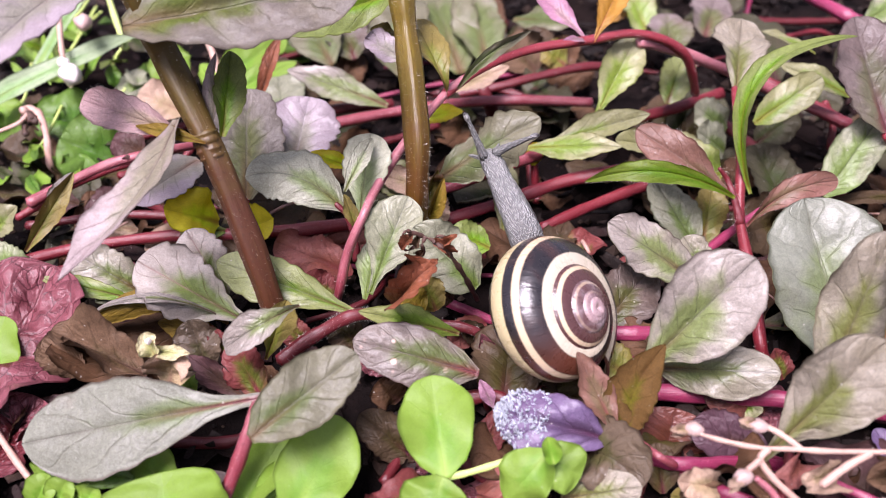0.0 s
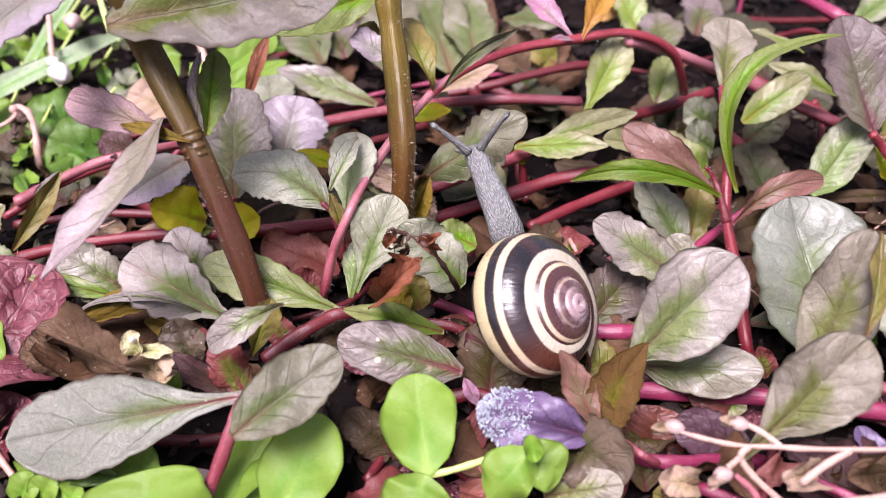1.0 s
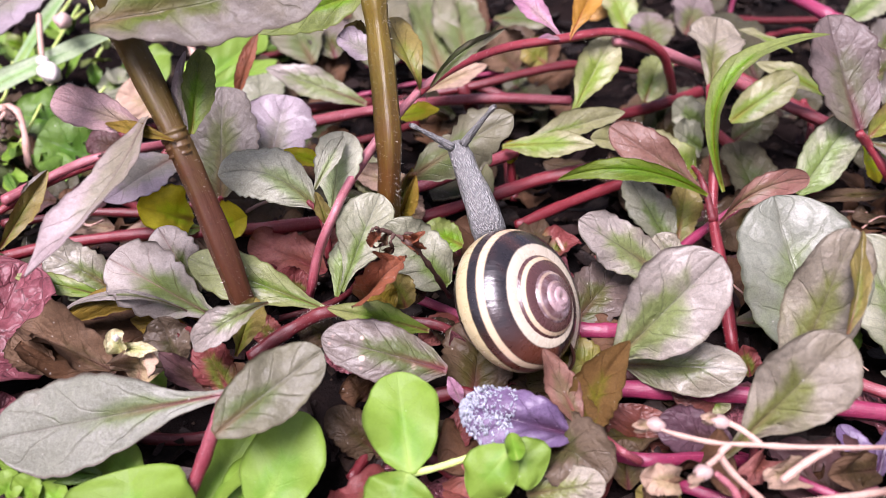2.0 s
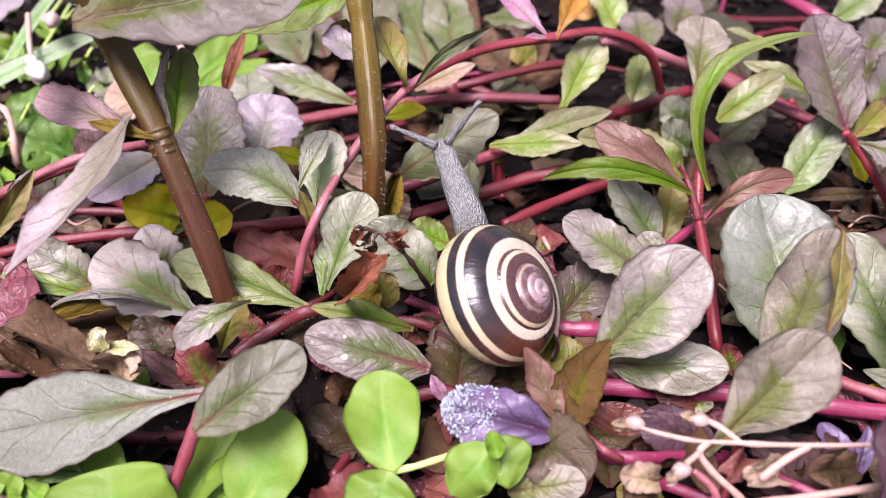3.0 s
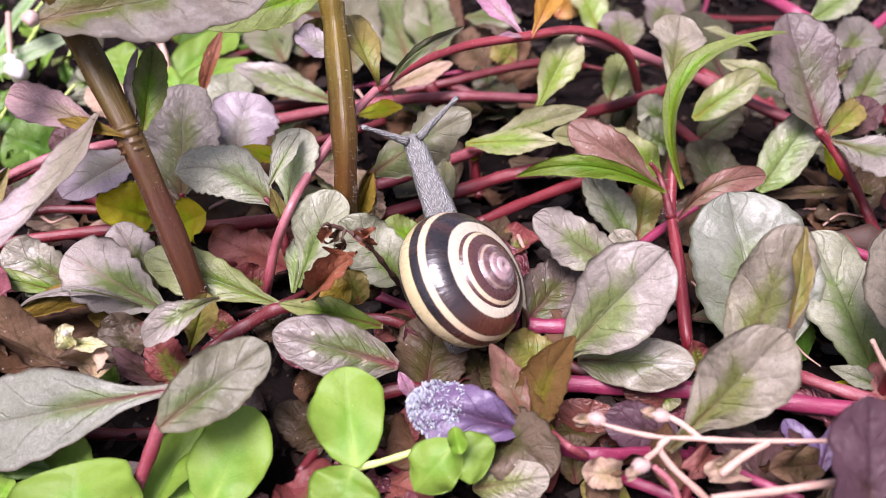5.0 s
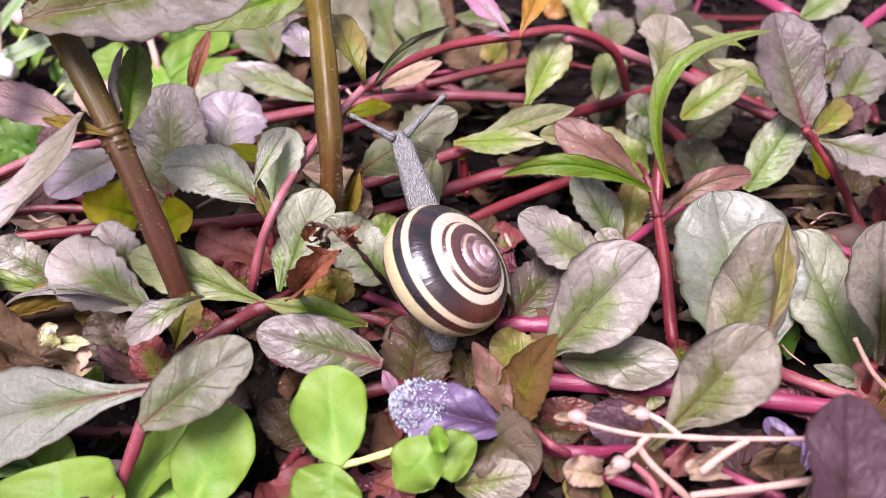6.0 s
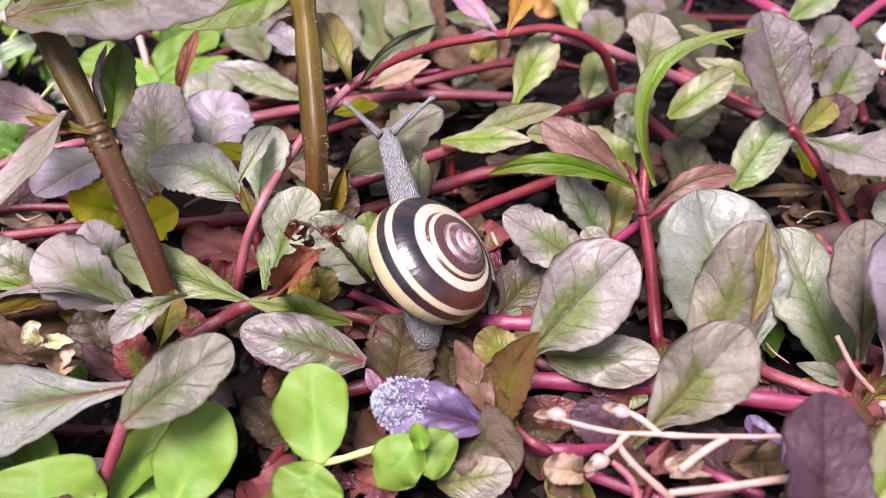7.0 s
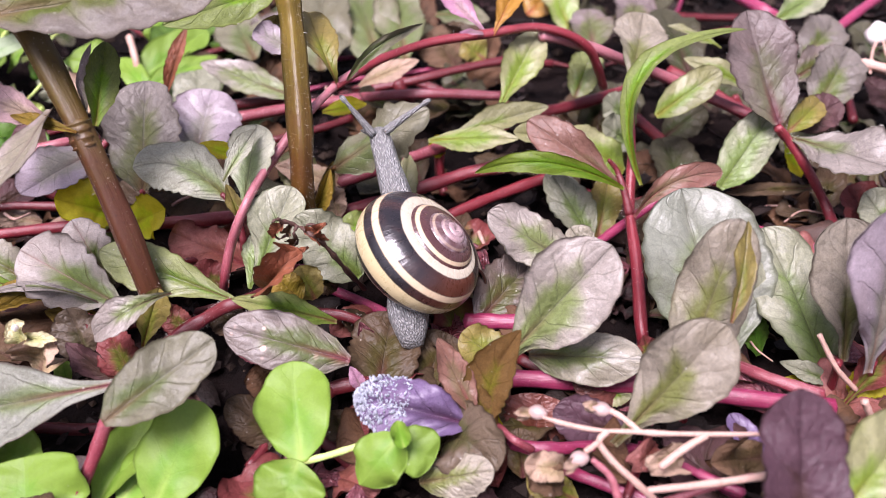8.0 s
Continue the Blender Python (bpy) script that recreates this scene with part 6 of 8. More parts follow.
p = plant("runner_stem", (0.0731, 0.1823, 0.0140), "red creeping stem lying over the soil", "plant stem", "creeping stems")
stalk(p, [(0.0731, 0.1823, 0.0140), (0.0804, 0.1743, 0.0130), (0.0869, 0.1656, 0.0120), (0.0915, 0.1621, 0.0090)], 0.00133, 0.00125, "red")

p = plant("runner_stem", (-0.0320, 0.1191, 0.0070), "red creeping stem lying over the soil", "plant stem", "creeping stems")
stalk(p, [(-0.0320, 0.1191, 0.0070), (-0.0271, 0.1204, 0.0070), (-0.0203, 0.1233, 0.0070), (-0.0145, 0.1276, 0.0070)], 0.00175, 0.00129, "crimson")

p = plant("runner_stem", (0.0231, 0.1009, 0.0090), "red creeping stem lying over the soil", "plant stem", "creeping stems")
stalk(p, [(0.0231, 0.1009, 0.0090), (0.0293, 0.0995, 0.0100), (0.0348, 0.0995, 0.0100)], 0.00139, 0.00128, "magenta")

p = plant("runner_stem", (0.0242, 0.1010, 0.0060), "red creeping stem lying over the soil", "plant stem", "creeping stems")
stalk(p, [(0.0242, 0.1010, 0.0060), (0.0295, 0.0992, 0.0070), (0.0360, 0.0989, 0.0070)], 0.00084, 0.00083, "crimson")

p = plant("runner_stem", (0.0272, 0.0881, 0.0090), "thick magenta creeping stem over dark soil", "plant stem", "creeping stems")
stalk(p, [(0.0272, 0.0881, 0.0090), (0.0366, 0.0876, 0.0090), (0.0484, 0.0867, 0.0090), (0.0560, 0.0845, 0.0100), (0.0633, 0.0822, 0.0110), (0.0756, 0.0802, 0.0110)], 0.00155, 0.00138, "magenta")

p = plant("runner_stem", (0.0622, 0.0928, 0.0090), "red creeping stem lying over the soil", "plant stem", "creeping stems")
stalk(p, [(0.0622, 0.0928, 0.0090), (0.0646, 0.0883, 0.0110), (0.0688, 0.0844, 0.0120), (0.0743, 0.0817, 0.0120)], 0.00088, 0.00106, "pink")

p = plant("runner_stem", (0.0316, 0.0942, 0.0070), "red creeping stem lying over the soil", "plant stem", "creeping stems")
stalk(p, [(0.0316, 0.0942, 0.0070), (0.0382, 0.0897, 0.0060), (0.0437, 0.0859, 0.0050)], 0.00099, 0.00095, "crimson")

p = plant("runner_stem", (0.0233, 0.0800, 0.0050), "red creeping stem lying over the soil", "plant stem", "creeping stems")
stalk(p, [(0.0233, 0.0800, 0.0050), (0.0284, 0.0765, 0.0080), (0.0312, 0.0743, 0.0095), (0.0350, 0.0741, 0.0095), (0.0411, 0.0757, 0.0080), (0.0497, 0.0780, 0.0040)], 0.00117, 0.00091, "magenta")

p = plant("runner_stem", (0.0340, 0.0774, 0.0030), "red creeping stem lying over the soil", "plant stem", "creeping stems")
stalk(p, [(0.0340, 0.0774, 0.0030), (0.0381, 0.0715, 0.0070), (0.0430, 0.0692, 0.0070), (0.0484, 0.0665, 0.0070)], 0.00091, 0.00091, "magenta")

p = plant("runner_stem", (0.0487, 0.0800, 0.0030), "red creeping stem lying over the soil", "plant stem", "creeping stems")
stalk(p, [(0.0487, 0.0800, 0.0030), (0.0506, 0.0746, 0.0070), (0.0541, 0.0712, 0.0080), (0.0596, 0.0683, 0.0070)], 0.00076, 0.00099, "magenta")

p = plant("runner_stem", (0.0189, 0.1580, 0.0100), "red creeping stem lying over the soil", "plant stem", "creeping stems")
stalk(p, [(0.0189, 0.1580, 0.0100), (0.0187, 0.1508, 0.0060), (0.0198, 0.1452, 0.0040)], 0.00098, 0.00094, "crimson")

p = plant("runner_stem", (-0.0026, 0.0818, 0.0060), "red creeping stem lying over the soil", "plant stem", "creeping stems")
stalk(p, [(-0.0026, 0.0818, 0.0060), (0.0026, 0.0776, 0.0060), (0.0076, 0.0727, 0.0060)], 0.00101, 0.00095, "crimson")

p = plant("runner_stem", (0.0013, 0.0885, 0.0060), "red creeping stem lying over the soil", "plant stem", "creeping stems")
stalk(p, [(0.0013, 0.0885, 0.0060), (0.0074, 0.0888, 0.0070), (0.0134, 0.0853, 0.0070)], 0.00131, 0.00111, "crimson")

p = plant("runner_stem", (-0.0083, 0.0737, 0.0060), "red creeping stem lying over the soil", "plant stem", "creeping stems")
stalk(p, [(-0.0083, 0.0737, 0.0060), (-0.0042, 0.0818, 0.0060), (0.0022, 0.0885, 0.0060)], 0.00080, 0.00105, "crimson")

p = plant("runner_stem", (0.0617, 0.1741, 0.0080), "red creeping stem lying over the soil", "plant stem", "creeping stems")
stalk(p, [(0.0617, 0.1741, 0.0080), (0.0661, 0.1651, 0.0080), (0.0722, 0.1530, 0.0060)], 0.00131, 0.00121, "crimson")

p = plant("flower_stalk", (0.0606, 0.0679, 0.0200), "withered straw-coloured flower stalk with pale buds", "flower stalk", "")
stalk(p, [(0.0305, 0.0686, 0.0230), (0.0341, 0.0671, 0.0230), (0.0380, 0.0661, 0.0230), (0.0428, 0.0658, 0.0230), (0.0475, 0.0655, 0.0230), (0.0588, 0.0655, 0.0230), (0.0665, 0.0674, 0.0220)], 0.00028, 0.00038, "straw", lumps=0.18)
stalk(p, [(0.0395, 0.0696, 0.0230), (0.0413, 0.0682, 0.0230), (0.0431, 0.0659, 0.0230)], 0.00042, 0.00038, "straw")
stalk(p, [(0.0392, 0.0659, 0.0230), (0.0382, 0.0651, 0.0220), (0.0398, 0.0639, 0.0200), (0.0424, 0.0625, 0.0180), (0.0454, 0.0618, 0.0150)], 0.00041, 0.00049, "straw")
stalk(p, [(0.0512, 0.0653, 0.0230), (0.0484, 0.0646, 0.0210), (0.0459, 0.0636, 0.0190)], 0.00048, 0.00055, "straw")
stalk(p, [(0.0382, 0.0651, 0.0220), (0.0363, 0.0636, 0.0220)], 0.00038, 0.00037, "straw")
stalk(p, [(0.0440, 0.0587, 0.0180), (0.0510, 0.0605, 0.0190), (0.0570, 0.0623, 0.0190)], 0.00050, 0.00044, "pink")
for at, tail, way in (
    ((0.0309, 0.0689, 0.0230), (0.0280, 0.0690, 0.0228), (-0.0026, 0.0008, 0.0)),
    ((0.0390, 0.0694, 0.0230), (0.0367, 0.0702, 0.0232), (-0.0027, 0.0004, 0.0)),
    ((0.0354, 0.0625, 0.0220), (0.0334, 0.0615, 0.0215), (-0.0022, -0.0004, 0.0)),
):
    bud(p, at, 0.0025, way, BUD, "bud", 0.72)
    leaf(p, at, tail, 0.0013, "tan", "lance", cup=0.6, wave=0.3, crisp=0.15, name="sepal")
    leaf(p, at, Vector(tail) + Vector((0.0004, 0.0, -0.0011)), 0.0010, "tan", "lance", cup=0.6, wave=0.3, name="sepal")
stalk(p, [(0.0371, 0.0628, 0.0215), (0.0392, 0.0615, 0.0200), (0.0402, 0.0597, 0.0180)], 0.00040, 0.00055, "pink")
stalk(p, [(0.0428, 0.0580, 0.0220), (0.0492, 0.0588, 0.0220), (0.0590, 0.0603, 0.0220)], 0.00042, 0.00050, "straw")

p = plant("tan_dead_leaf", (0.0320, 0.0677, 0.0140), "withered tan and pinkish scraps under the flower stalk", "dead leaf", "")
leaf(p, (0.0346, 0.0663, 0.0150), (0.0295, 0.0664, 0.0160), 0.0040, "tan", "round", cup=0.5, wave=0.4, quilt=2)
leaf(p, (0.0350, 0.0666, 0.0120), (0.0300, 0.0660, 0.0140), 0.0042, "umber", "round", cup=0.4, wave=0.4, quilt=2)
leaf(p, (0.0504, 0.0683, 0.0150), (0.0446, 0.0654, 0.0170), 0.0040, "tan", "lance", cup=0.5, wave=0.4, quilt=2)
leaf(p, (0.0617, 0.0698, 0.0130), (0.0534, 0.0666, 0.0160), 0.0055, "umber", "round", cup=0.3, wave=0.4, quilt=2)
leaf(p, (0.0490, 0.0746, 0.0100), (0.0436, 0.0668, 0.0140), 0.0036, "rosewood", "lance", cup=0.3, wave=0.4)

p = plant("runner_stem", (0.0493, 0.0706, 0.0120), "thin magenta creeping stem under the flower stalk", "plant stem", "creeping stems")
stalk(p, [(0.0493, 0.0706, 0.0120), (0.0527, 0.0671, 0.0130), (0.0576, 0.0641, 0.0130)], 0.00055, 0.00065, "magenta")

p = plant("runner_stem", (0.0481, 0.0756, 0.0100), "thin crimson creeping stem under the flower stalk", "plant stem", "creeping stems")
stalk(p, [(0.0481, 0.0756, 0.0100), (0.0455, 0.0700, 0.0110), (0.0432, 0.0654, 0.0100)], 0.00060, 0.00060, "crimson")

p = plant("runner_stem", (0.0269, 0.0760, 0.0120), "short pink creeping stem beside an amber leaf", "plant stem", "creeping stems")
stalk(p, [(0.0269, 0.0760, 0.0120), (0.0289, 0.0727, 0.0130), (0.0314, 0.0727, 0.0110)], 0.00050, 0.00060, "pink")

p = plant("ajuga_plant", (0.0421, 0.0813, 0.0040), "thin purplish see-through leaves under a withered stalk", "plant", "bugle plants in the bed")
leaf(p, (0.0462, 0.0770, 0.0080), (0.0350, 0.0797, 0.0110), 0.0073, "plum", "round", quilt=1.5)
leaf(p, (0.0629, 0.0704, 0.0090), (0.0590, 0.0766, 0.0140), 0.0039, "lilac", "round", cup=0.2)
leaf(p, (0.0629, 0.0704, 0.0090), (0.0655, 0.0760, 0.0140), 0.0028, "lilac", "lance")
leaf(p, (0.0498, 0.0876, 0.0070), (0.0387, 0.0860, 0.0100), 0.0060, "mahogany", "round")
leaf(p, (0.0323, 0.0784, 0.0050), (0.0341, 0.0838, 0.0100), 0.0108, "mahogany", "round")
leaf(p, (0.0514, 0.0894, 0.0100), (0.0496, 0.0911, 0.0150), 0.0043, "redgreen", "lance")
leaf(p, (0.0434, 0.0867, 0.0080), (0.0477, 0.0850, 0.0080), 0.0043, "palegreen", "lance")
leaf(p, (0.0554, 0.0706, 0.0050), (0.0615, 0.0738, 0.0070), 0.0071, "brown", "round", wave=0.2)
leaf(p, (0.0378, 0.0688, 0.0050), (0.0305, 0.0695, 0.0090), 0.0046, "olive", "round")

p = plant("moneywort_plant", (-0.0543, 0.1899, 0.0040), "bright lime-green leaves behind thick stems", "plant", "round bright green leaves")
leaf(p, (-0.0556, 0.1818, 0.0090), (-0.0398, 0.2007, 0.0160), 0.0097, "lime", "round", crisp=0)
leaf(p, (-0.0518, 0.1780, 0.0100), (-0.0354, 0.1901, 0.0140), 0.0065, "lime", "lance", crisp=0)
leaf(p, (-0.0485, 0.1776, 0.0090), (-0.0584, 0.1888, 0.0140), 0.0059, "lime", "lance", crisp=0)
leaf(p, (-0.0635, 0.1862, 0.0090), (-0.0694, 0.1961, 0.0140), 0.0111, "lime", "round", crisp=0)
leaf(p, (-0.0526, 0.1986, 0.0090), (-0.0454, 0.2240, 0.0120), 0.0135, "deepgreen", "round", crisp=0)
leaf(p, (-0.0519, 0.2159, 0.0090), (-0.0600, 0.2201, 0.0120), 0.0138, "lime", "round", crisp=0)
leaf(p, (-0.0450, 0.1804, 0.0060), (-0.0386, 0.1934, 0.0100), 0.0152, "greygreen", "round", crisp=0)
leaf(p, (-0.0333, 0.2104, 0.0050), (-0.0383, 0.2173, 0.0100), 0.0152, "deepgreen", "round", crisp=0)
stalk(p, [(-0.0564, 0.1922, 0.0180), (-0.0538, 0.1861, 0.0150), (-0.0536, 0.1852, 0.0110)], 0.00082, 0.00075, "straw")
leaf(p, (-0.0377, 0.1552, 0.0210), (-0.0330, 0.1637, 0.0330), 0.0032, "rust", "lance", cup=0.4)

p = plant("grass_tuft", (-0.0992, 0.1829, 0.0040), "pale green grass blades at the back", "grass", "")
leaf(p, (-0.1047, 0.1653, 0.0130), (-0.0729, 0.1920, 0.0200), 0.0052, "blade", "blade", crisp=0, quilt=0.2, cup=0.2)
leaf(p, (-0.0966, 0.1838, 0.0140), (-0.0888, 0.2274, 0.0240), 0.0031, "blade", "blade", crisp=0, quilt=0.2)
leaf(p, (-0.1112, 0.1868, 0.0140), (-0.1070, 0.2191, 0.0240), 0.0031, "blade", "blade", crisp=0, quilt=0.2)
stalk(p, [(-0.0756, 0.1891, 0.0180), (-0.0814, 0.2015, 0.0220), (-0.0862, 0.2124, 0.0250)], 0.00081, 0.00065, "lime")

p = plant("moneywort_plant", (-0.0855, 0.1671, 0.0040), "dark round green leaves behind the grass", "plant", "round bright green leaves")
leaf(p, (-0.0673, 0.1576, 0.0040), (-0.0817, 0.1573, 0.0120), 0.0171, "deepgreen", "round", crisp=0)
leaf(p, (-0.0778, 0.1696, 0.0070), (-0.0913, 0.1684, 0.0120), 0.0140, "deepgreen", "round", crisp=0)
leaf(p, (-0.0971, 0.1679, 0.0050), (-0.1048, 0.1764, 0.0120), 0.0104, "lime", "round", crisp=0)
leaf(p, (-0.0799, 0.1509, 0.0040), (-0.0737, 0.1536, 0.0080), 0.0096, "deepgreen", "round", crisp=0)
leaf(p, (-0.0964, 0.1898, 0.0080), (-0.1024, 0.1983, 0.0130), 0.0022, "lime", "lance", crisp=0)
leaf(p, (-0.0968, 0.1929, 0.0080), (-0.0919, 0.1967, 0.0130), 0.0022, "lime", "lance", crisp=0)
leaf(p, (-0.0973, 0.1960, 0.0080), (-0.1040, 0.2085, 0.0130), 0.0023, "lime", "lance", crisp=0)
leaf(p, (-0.1013, 0.1991, 0.0080), (-0.1093, 0.2033, 0.0130), 0.0023, "lime", "lance", crisp=0)
leaf(p, (-0.0966, 0.2024, 0.0080), (-0.0907, 0.2017, 0.0130), 0.0023, "lime", "lance", crisp=0)
leaf(p, (-0.0995, 0.1869, 0.0080), (-0.1055, 0.1920, 0.0130), 0.0022, "lime", "lance", crisp=0)
leaf(p, (-0.0891, 0.1929, 0.0080), (-0.0854, 0.1983, 0.0130), 0.0023, "lime", "lance", crisp=0)
leaf(p, (-0.1111, 0.2057, 0.0080), (-0.1105, 0.2121, 0.0130), 0.0024, "lime", "lance", crisp=0)
leaf(p, (-0.0722, 0.1929, 0.0080), (-0.0739, 0.1840, 0.0110), 0.0083, "greygreen", "round")
leaf(p, (-0.0726, 0.1840, 0.0080), (-0.0770, 0.1899, 0.0110), 0.0082, "greygreen", "round")
leaf(p, (-0.0703, 0.1783, 0.0080), (-0.0724, 0.1811, 0.0110), 0.0080, "greygreen", "round")
leaf(p, (-0.0585, 0.1720, 0.0100), (-0.0691, 0.1739, 0.0140), 0.0090, "tan", "round")

p = plant("wilted_flower", (-0.0889, 0.1816, 0.0100), "small white wilted flower on a thin straw stalk", "flower", "")
stalk(p, [(-0.0890, 0.1885, 0.0260), (-0.0862, 0.1797, 0.0230), (-0.0847, 0.1753, 0.0210)], 0.00065, 0.00057, "straw")
leaf(p, (-0.0835, 0.1747, 0.0210), (-0.0799, 0.1673, 0.0195), 0.0042, "cream", "round", cup=-0.4)
bud(p, (-0.0810, 0.1692, 0.0210), 0.0057, (0.0030, -0.0041, -0.0010), PETAL, "petal", 0.80)
bud(p, (-0.0840, 0.1737, 0.0215), 0.0032, (-0.0020, 0.0010, -0.0005), PETAL, "petal", 0.80)
bud(p, (-0.0812, 0.1829, 0.0270), 0.0043, (0.0005, -0.0039, -0.0010), BUD, "bud", 0.90)

p = plant("wilted_flower", (-0.0841, 0.1560, 0.0050), "curled tan wilted stalk with a dry head", "flower", "")
stalk(p, [(-0.0834, 0.1549, 0.0050), (-0.0835, 0.1536, 0.0080), (-0.0840, 0.1568, 0.0130), (-0.0867, 0.1617, 0.0150), (-0.0891, 0.1631, 0.0160), (-0.0900, 0.1616, 0.0160)], 0.00067, 0.00085, "straw", lumps=0.15)
stalk(p, [(-0.0884, 0.1611, 0.0160), (-0.0901, 0.1581, 0.0150), (-0.0944, 0.1560, 0.0140)], 0.00048, 0.00042, "straw")
stalk(p, [(-0.0893, 0.1621, 0.0155), (-0.0863, 0.1584, 0.0155), (-0.0875, 0.1582, 0.0160)], 0.00085, 0.00048, "dry", lumps=0.3)
stalk(p, [(-0.0903, 0.1617, 0.0150), (-0.0883, 0.1568, 0.0130)], 0.00061, 0.00048, "dry", lumps=0.3)

p = plant("ajuga_plant", (-0.0803, 0.1282, 0.0050), "narrow folded leaf with a papery edge", "plant", "bugle plants in the bed")
leaf(p, (-0.0747, 0.1196, 0.0110), (-0.0662, 0.1286, 0.0220), 0.0038, "olive", "lance", roll=40, cup=0.4)
leaf(p, (-0.0721, 0.1253, 0.0150), (-0.0672, 0.1301, 0.0210), 0.0031, "pale", "lance", roll=20)
leaf(p, (-0.0723, 0.1389, 0.0080), (-0.0804, 0.1380, 0.0100), 0.0067, "darkpurple", "lance")
leaf(p, (-0.0856, 0.1278, 0.0080), (-0.0800, 0.1308, 0.0130), 0.0064, "palegreen", "lance")
leaf(p, (-0.0721, 0.1146, 0.0080), (-0.0817, 0.1192, 0.0120), 0.0070, "greygreen", "round")
leaf(p, (-0.0708, 0.1359, 0.0060), (-0.0627, 0.1414, 0.0090), 0.0067, "darkpurple", "round")

p = plant("pale_twig", (0.1268, 0.1902, 0.0140), "pale straw twig with thin forked tips", "twig", "")
stalk(p, [(0.1113, 0.1760, 0.0200), (0.1153, 0.1731, 0.0200), (0.1211, 0.1689, 0.0200)], 0.00090, 0.00137, "straw", lumps=0.15)
stalk(p, [(0.1235, 0.1876, 0.0210), (0.1189, 0.1804, 0.0200), (0.1148, 0.1709, 0.0190)], 0.00040, 0.00025, "straw")
stalk(p, [(0.1235, 0.1876, 0.0210), (0.1204, 0.1737, 0.0190)], 0.00040, 0.00026, "straw")
bud(p, (0.1228, 0.1876, 0.0210), 0.0080, (0.0063, 0.0077, 0.0010), PETAL, "petal", 0.70)
stalk(p, [(0.0639, 0.0578, 0.0220), (0.0682, 0.0619, 0.0240), (0.0764, 0.0653, 0.0240)], 0.00131, 0.00123, "straw")

p = plant("ajuga_plant", (0.1194, 0.1643, 0.0040), "far purple and green leaves at the edge", "plant", "bugle plants in the bed")
leaf(p, (0.1028, 0.1263, 0.0070), (0.0968, 0.1332, 0.0140), 0.0097, "redgreen", "round")
leaf(p, (0.1042, 0.1236, 0.0090), (0.0976, 0.1283, 0.0160), 0.0084, "greygreen", "round")
leaf(p, (0.1269, 0.1728, 0.0080), (0.1179, 0.1781, 0.0140), 0.0079, "darkpurple", "lance")

p = plant("dry_fibre", (-0.0349, 0.1340, 0.0080), "thin pale dry plant fibre on the soil", "plant fibre", "dry fibres")
stalk(p, [(-0.0349, 0.1340, 0.0080), (-0.0310, 0.1349, 0.0100), (-0.0270, 0.1375, 0.0100)], 0.00039, 0.00023, "straw", sides=6)

p = plant("dry_fibre", (0.0572, 0.1167, 0.0050), "thin pale dry plant fibre on the soil", "plant fibre", "dry fibres")
stalk(p, [(0.0572, 0.1167, 0.0050), (0.0576, 0.1113, 0.0070), (0.0595, 0.1083, 0.0060)], 0.00021, 0.00012, "straw", sides=6)

p = plant("dry_fibre", (0.0704, 0.1020, 0.0050), "thin pale dry plant fibre on the soil", "plant fibre", "dry fibres")
stalk(p, [(0.0704, 0.1020, 0.0050), (0.0696, 0.0953, 0.0080), (0.0719, 0.0935, 0.0070)], 0.00024, 0.00013, "straw", sides=6)

p = plant("dry_fibre", (0.0592, 0.0760, 0.0080), "thin pale dry plant fibre on the soil", "plant fibre", "dry fibres")
stalk(p, [(0.0592, 0.0760, 0.0080), (0.0589, 0.0723, 0.0090), (0.0603, 0.0712, 0.0080)], 0.00028, 0.00016, "straw", sides=6)

p = plant("dry_fibre", (0.0585, 0.0858, 0.0120), "thin pale dry plant fibre on the soil", "plant fibre", "dry fibres")
stalk(p, [(0.0585, 0.0858, 0.0120), (0.0592, 0.0841, 0.0120), (0.0609, 0.0835, 0.0100)], 0.00025, 0.00015, "straw", sides=6)

p = plant("dry_fibre", (-0.0658, 0.1326, 0.0080), "thin pale dry plant fibre on the soil", "plant fibre", "dry fibres")
stalk(p, [(-0.0658, 0.1326, 0.0080), (-0.0623, 0.1294, 0.0090), (-0.0609, 0.1326, 0.0080)], 0.00033, 0.00020, "straw", sides=6)

p = plant("dry_fibre", (-0.0083, 0.1814, 0.0100), "thin pale dry plant fibre on the soil", "plant fibre", "dry fibres")
stalk(p, [(-0.0083, 0.1814, 0.0100), (-0.0055, 0.1744, 0.0100), (-0.0056, 0.1696, 0.0090)], 0.00040, 0.00023, "straw", sides=6)

p = plant("dry_fibre", (0.0792, 0.1349, 0.0050), "thin pale dry plant fibre on the soil", "plant fibre", "dry fibres")
stalk(p, [(0.0792, 0.1349, 0.0050), (0.0839, 0.1379, 0.0060), (0.0896, 0.1379, 0.0060)], 0.00022, 0.00014, "straw", sides=6)

p = plant("dry_fibre", (0.0873, 0.1340, 0.0050), "thin pale dry plant fibre on the soil", "plant fibre", "dry fibres")
stalk(p, [(0.0873, 0.1340, 0.0050), (0.0905, 0.1350, 0.0070), (0.0954, 0.1354, 0.0060)], 0.00022, 0.00013, "straw", sides=6)

p = plant("dry_fibre", (0.0257, 0.1326, 0.0060), "thin pale dry plant fibre on the soil", "plant fibre", "dry fibres")
stalk(p, [(0.0257, 0.1326, 0.0060), (0.0266, 0.1246, 0.0080), (0.0277, 0.1237, 0.0060)], 0.00050, 0.00029, "straw", sides=6)

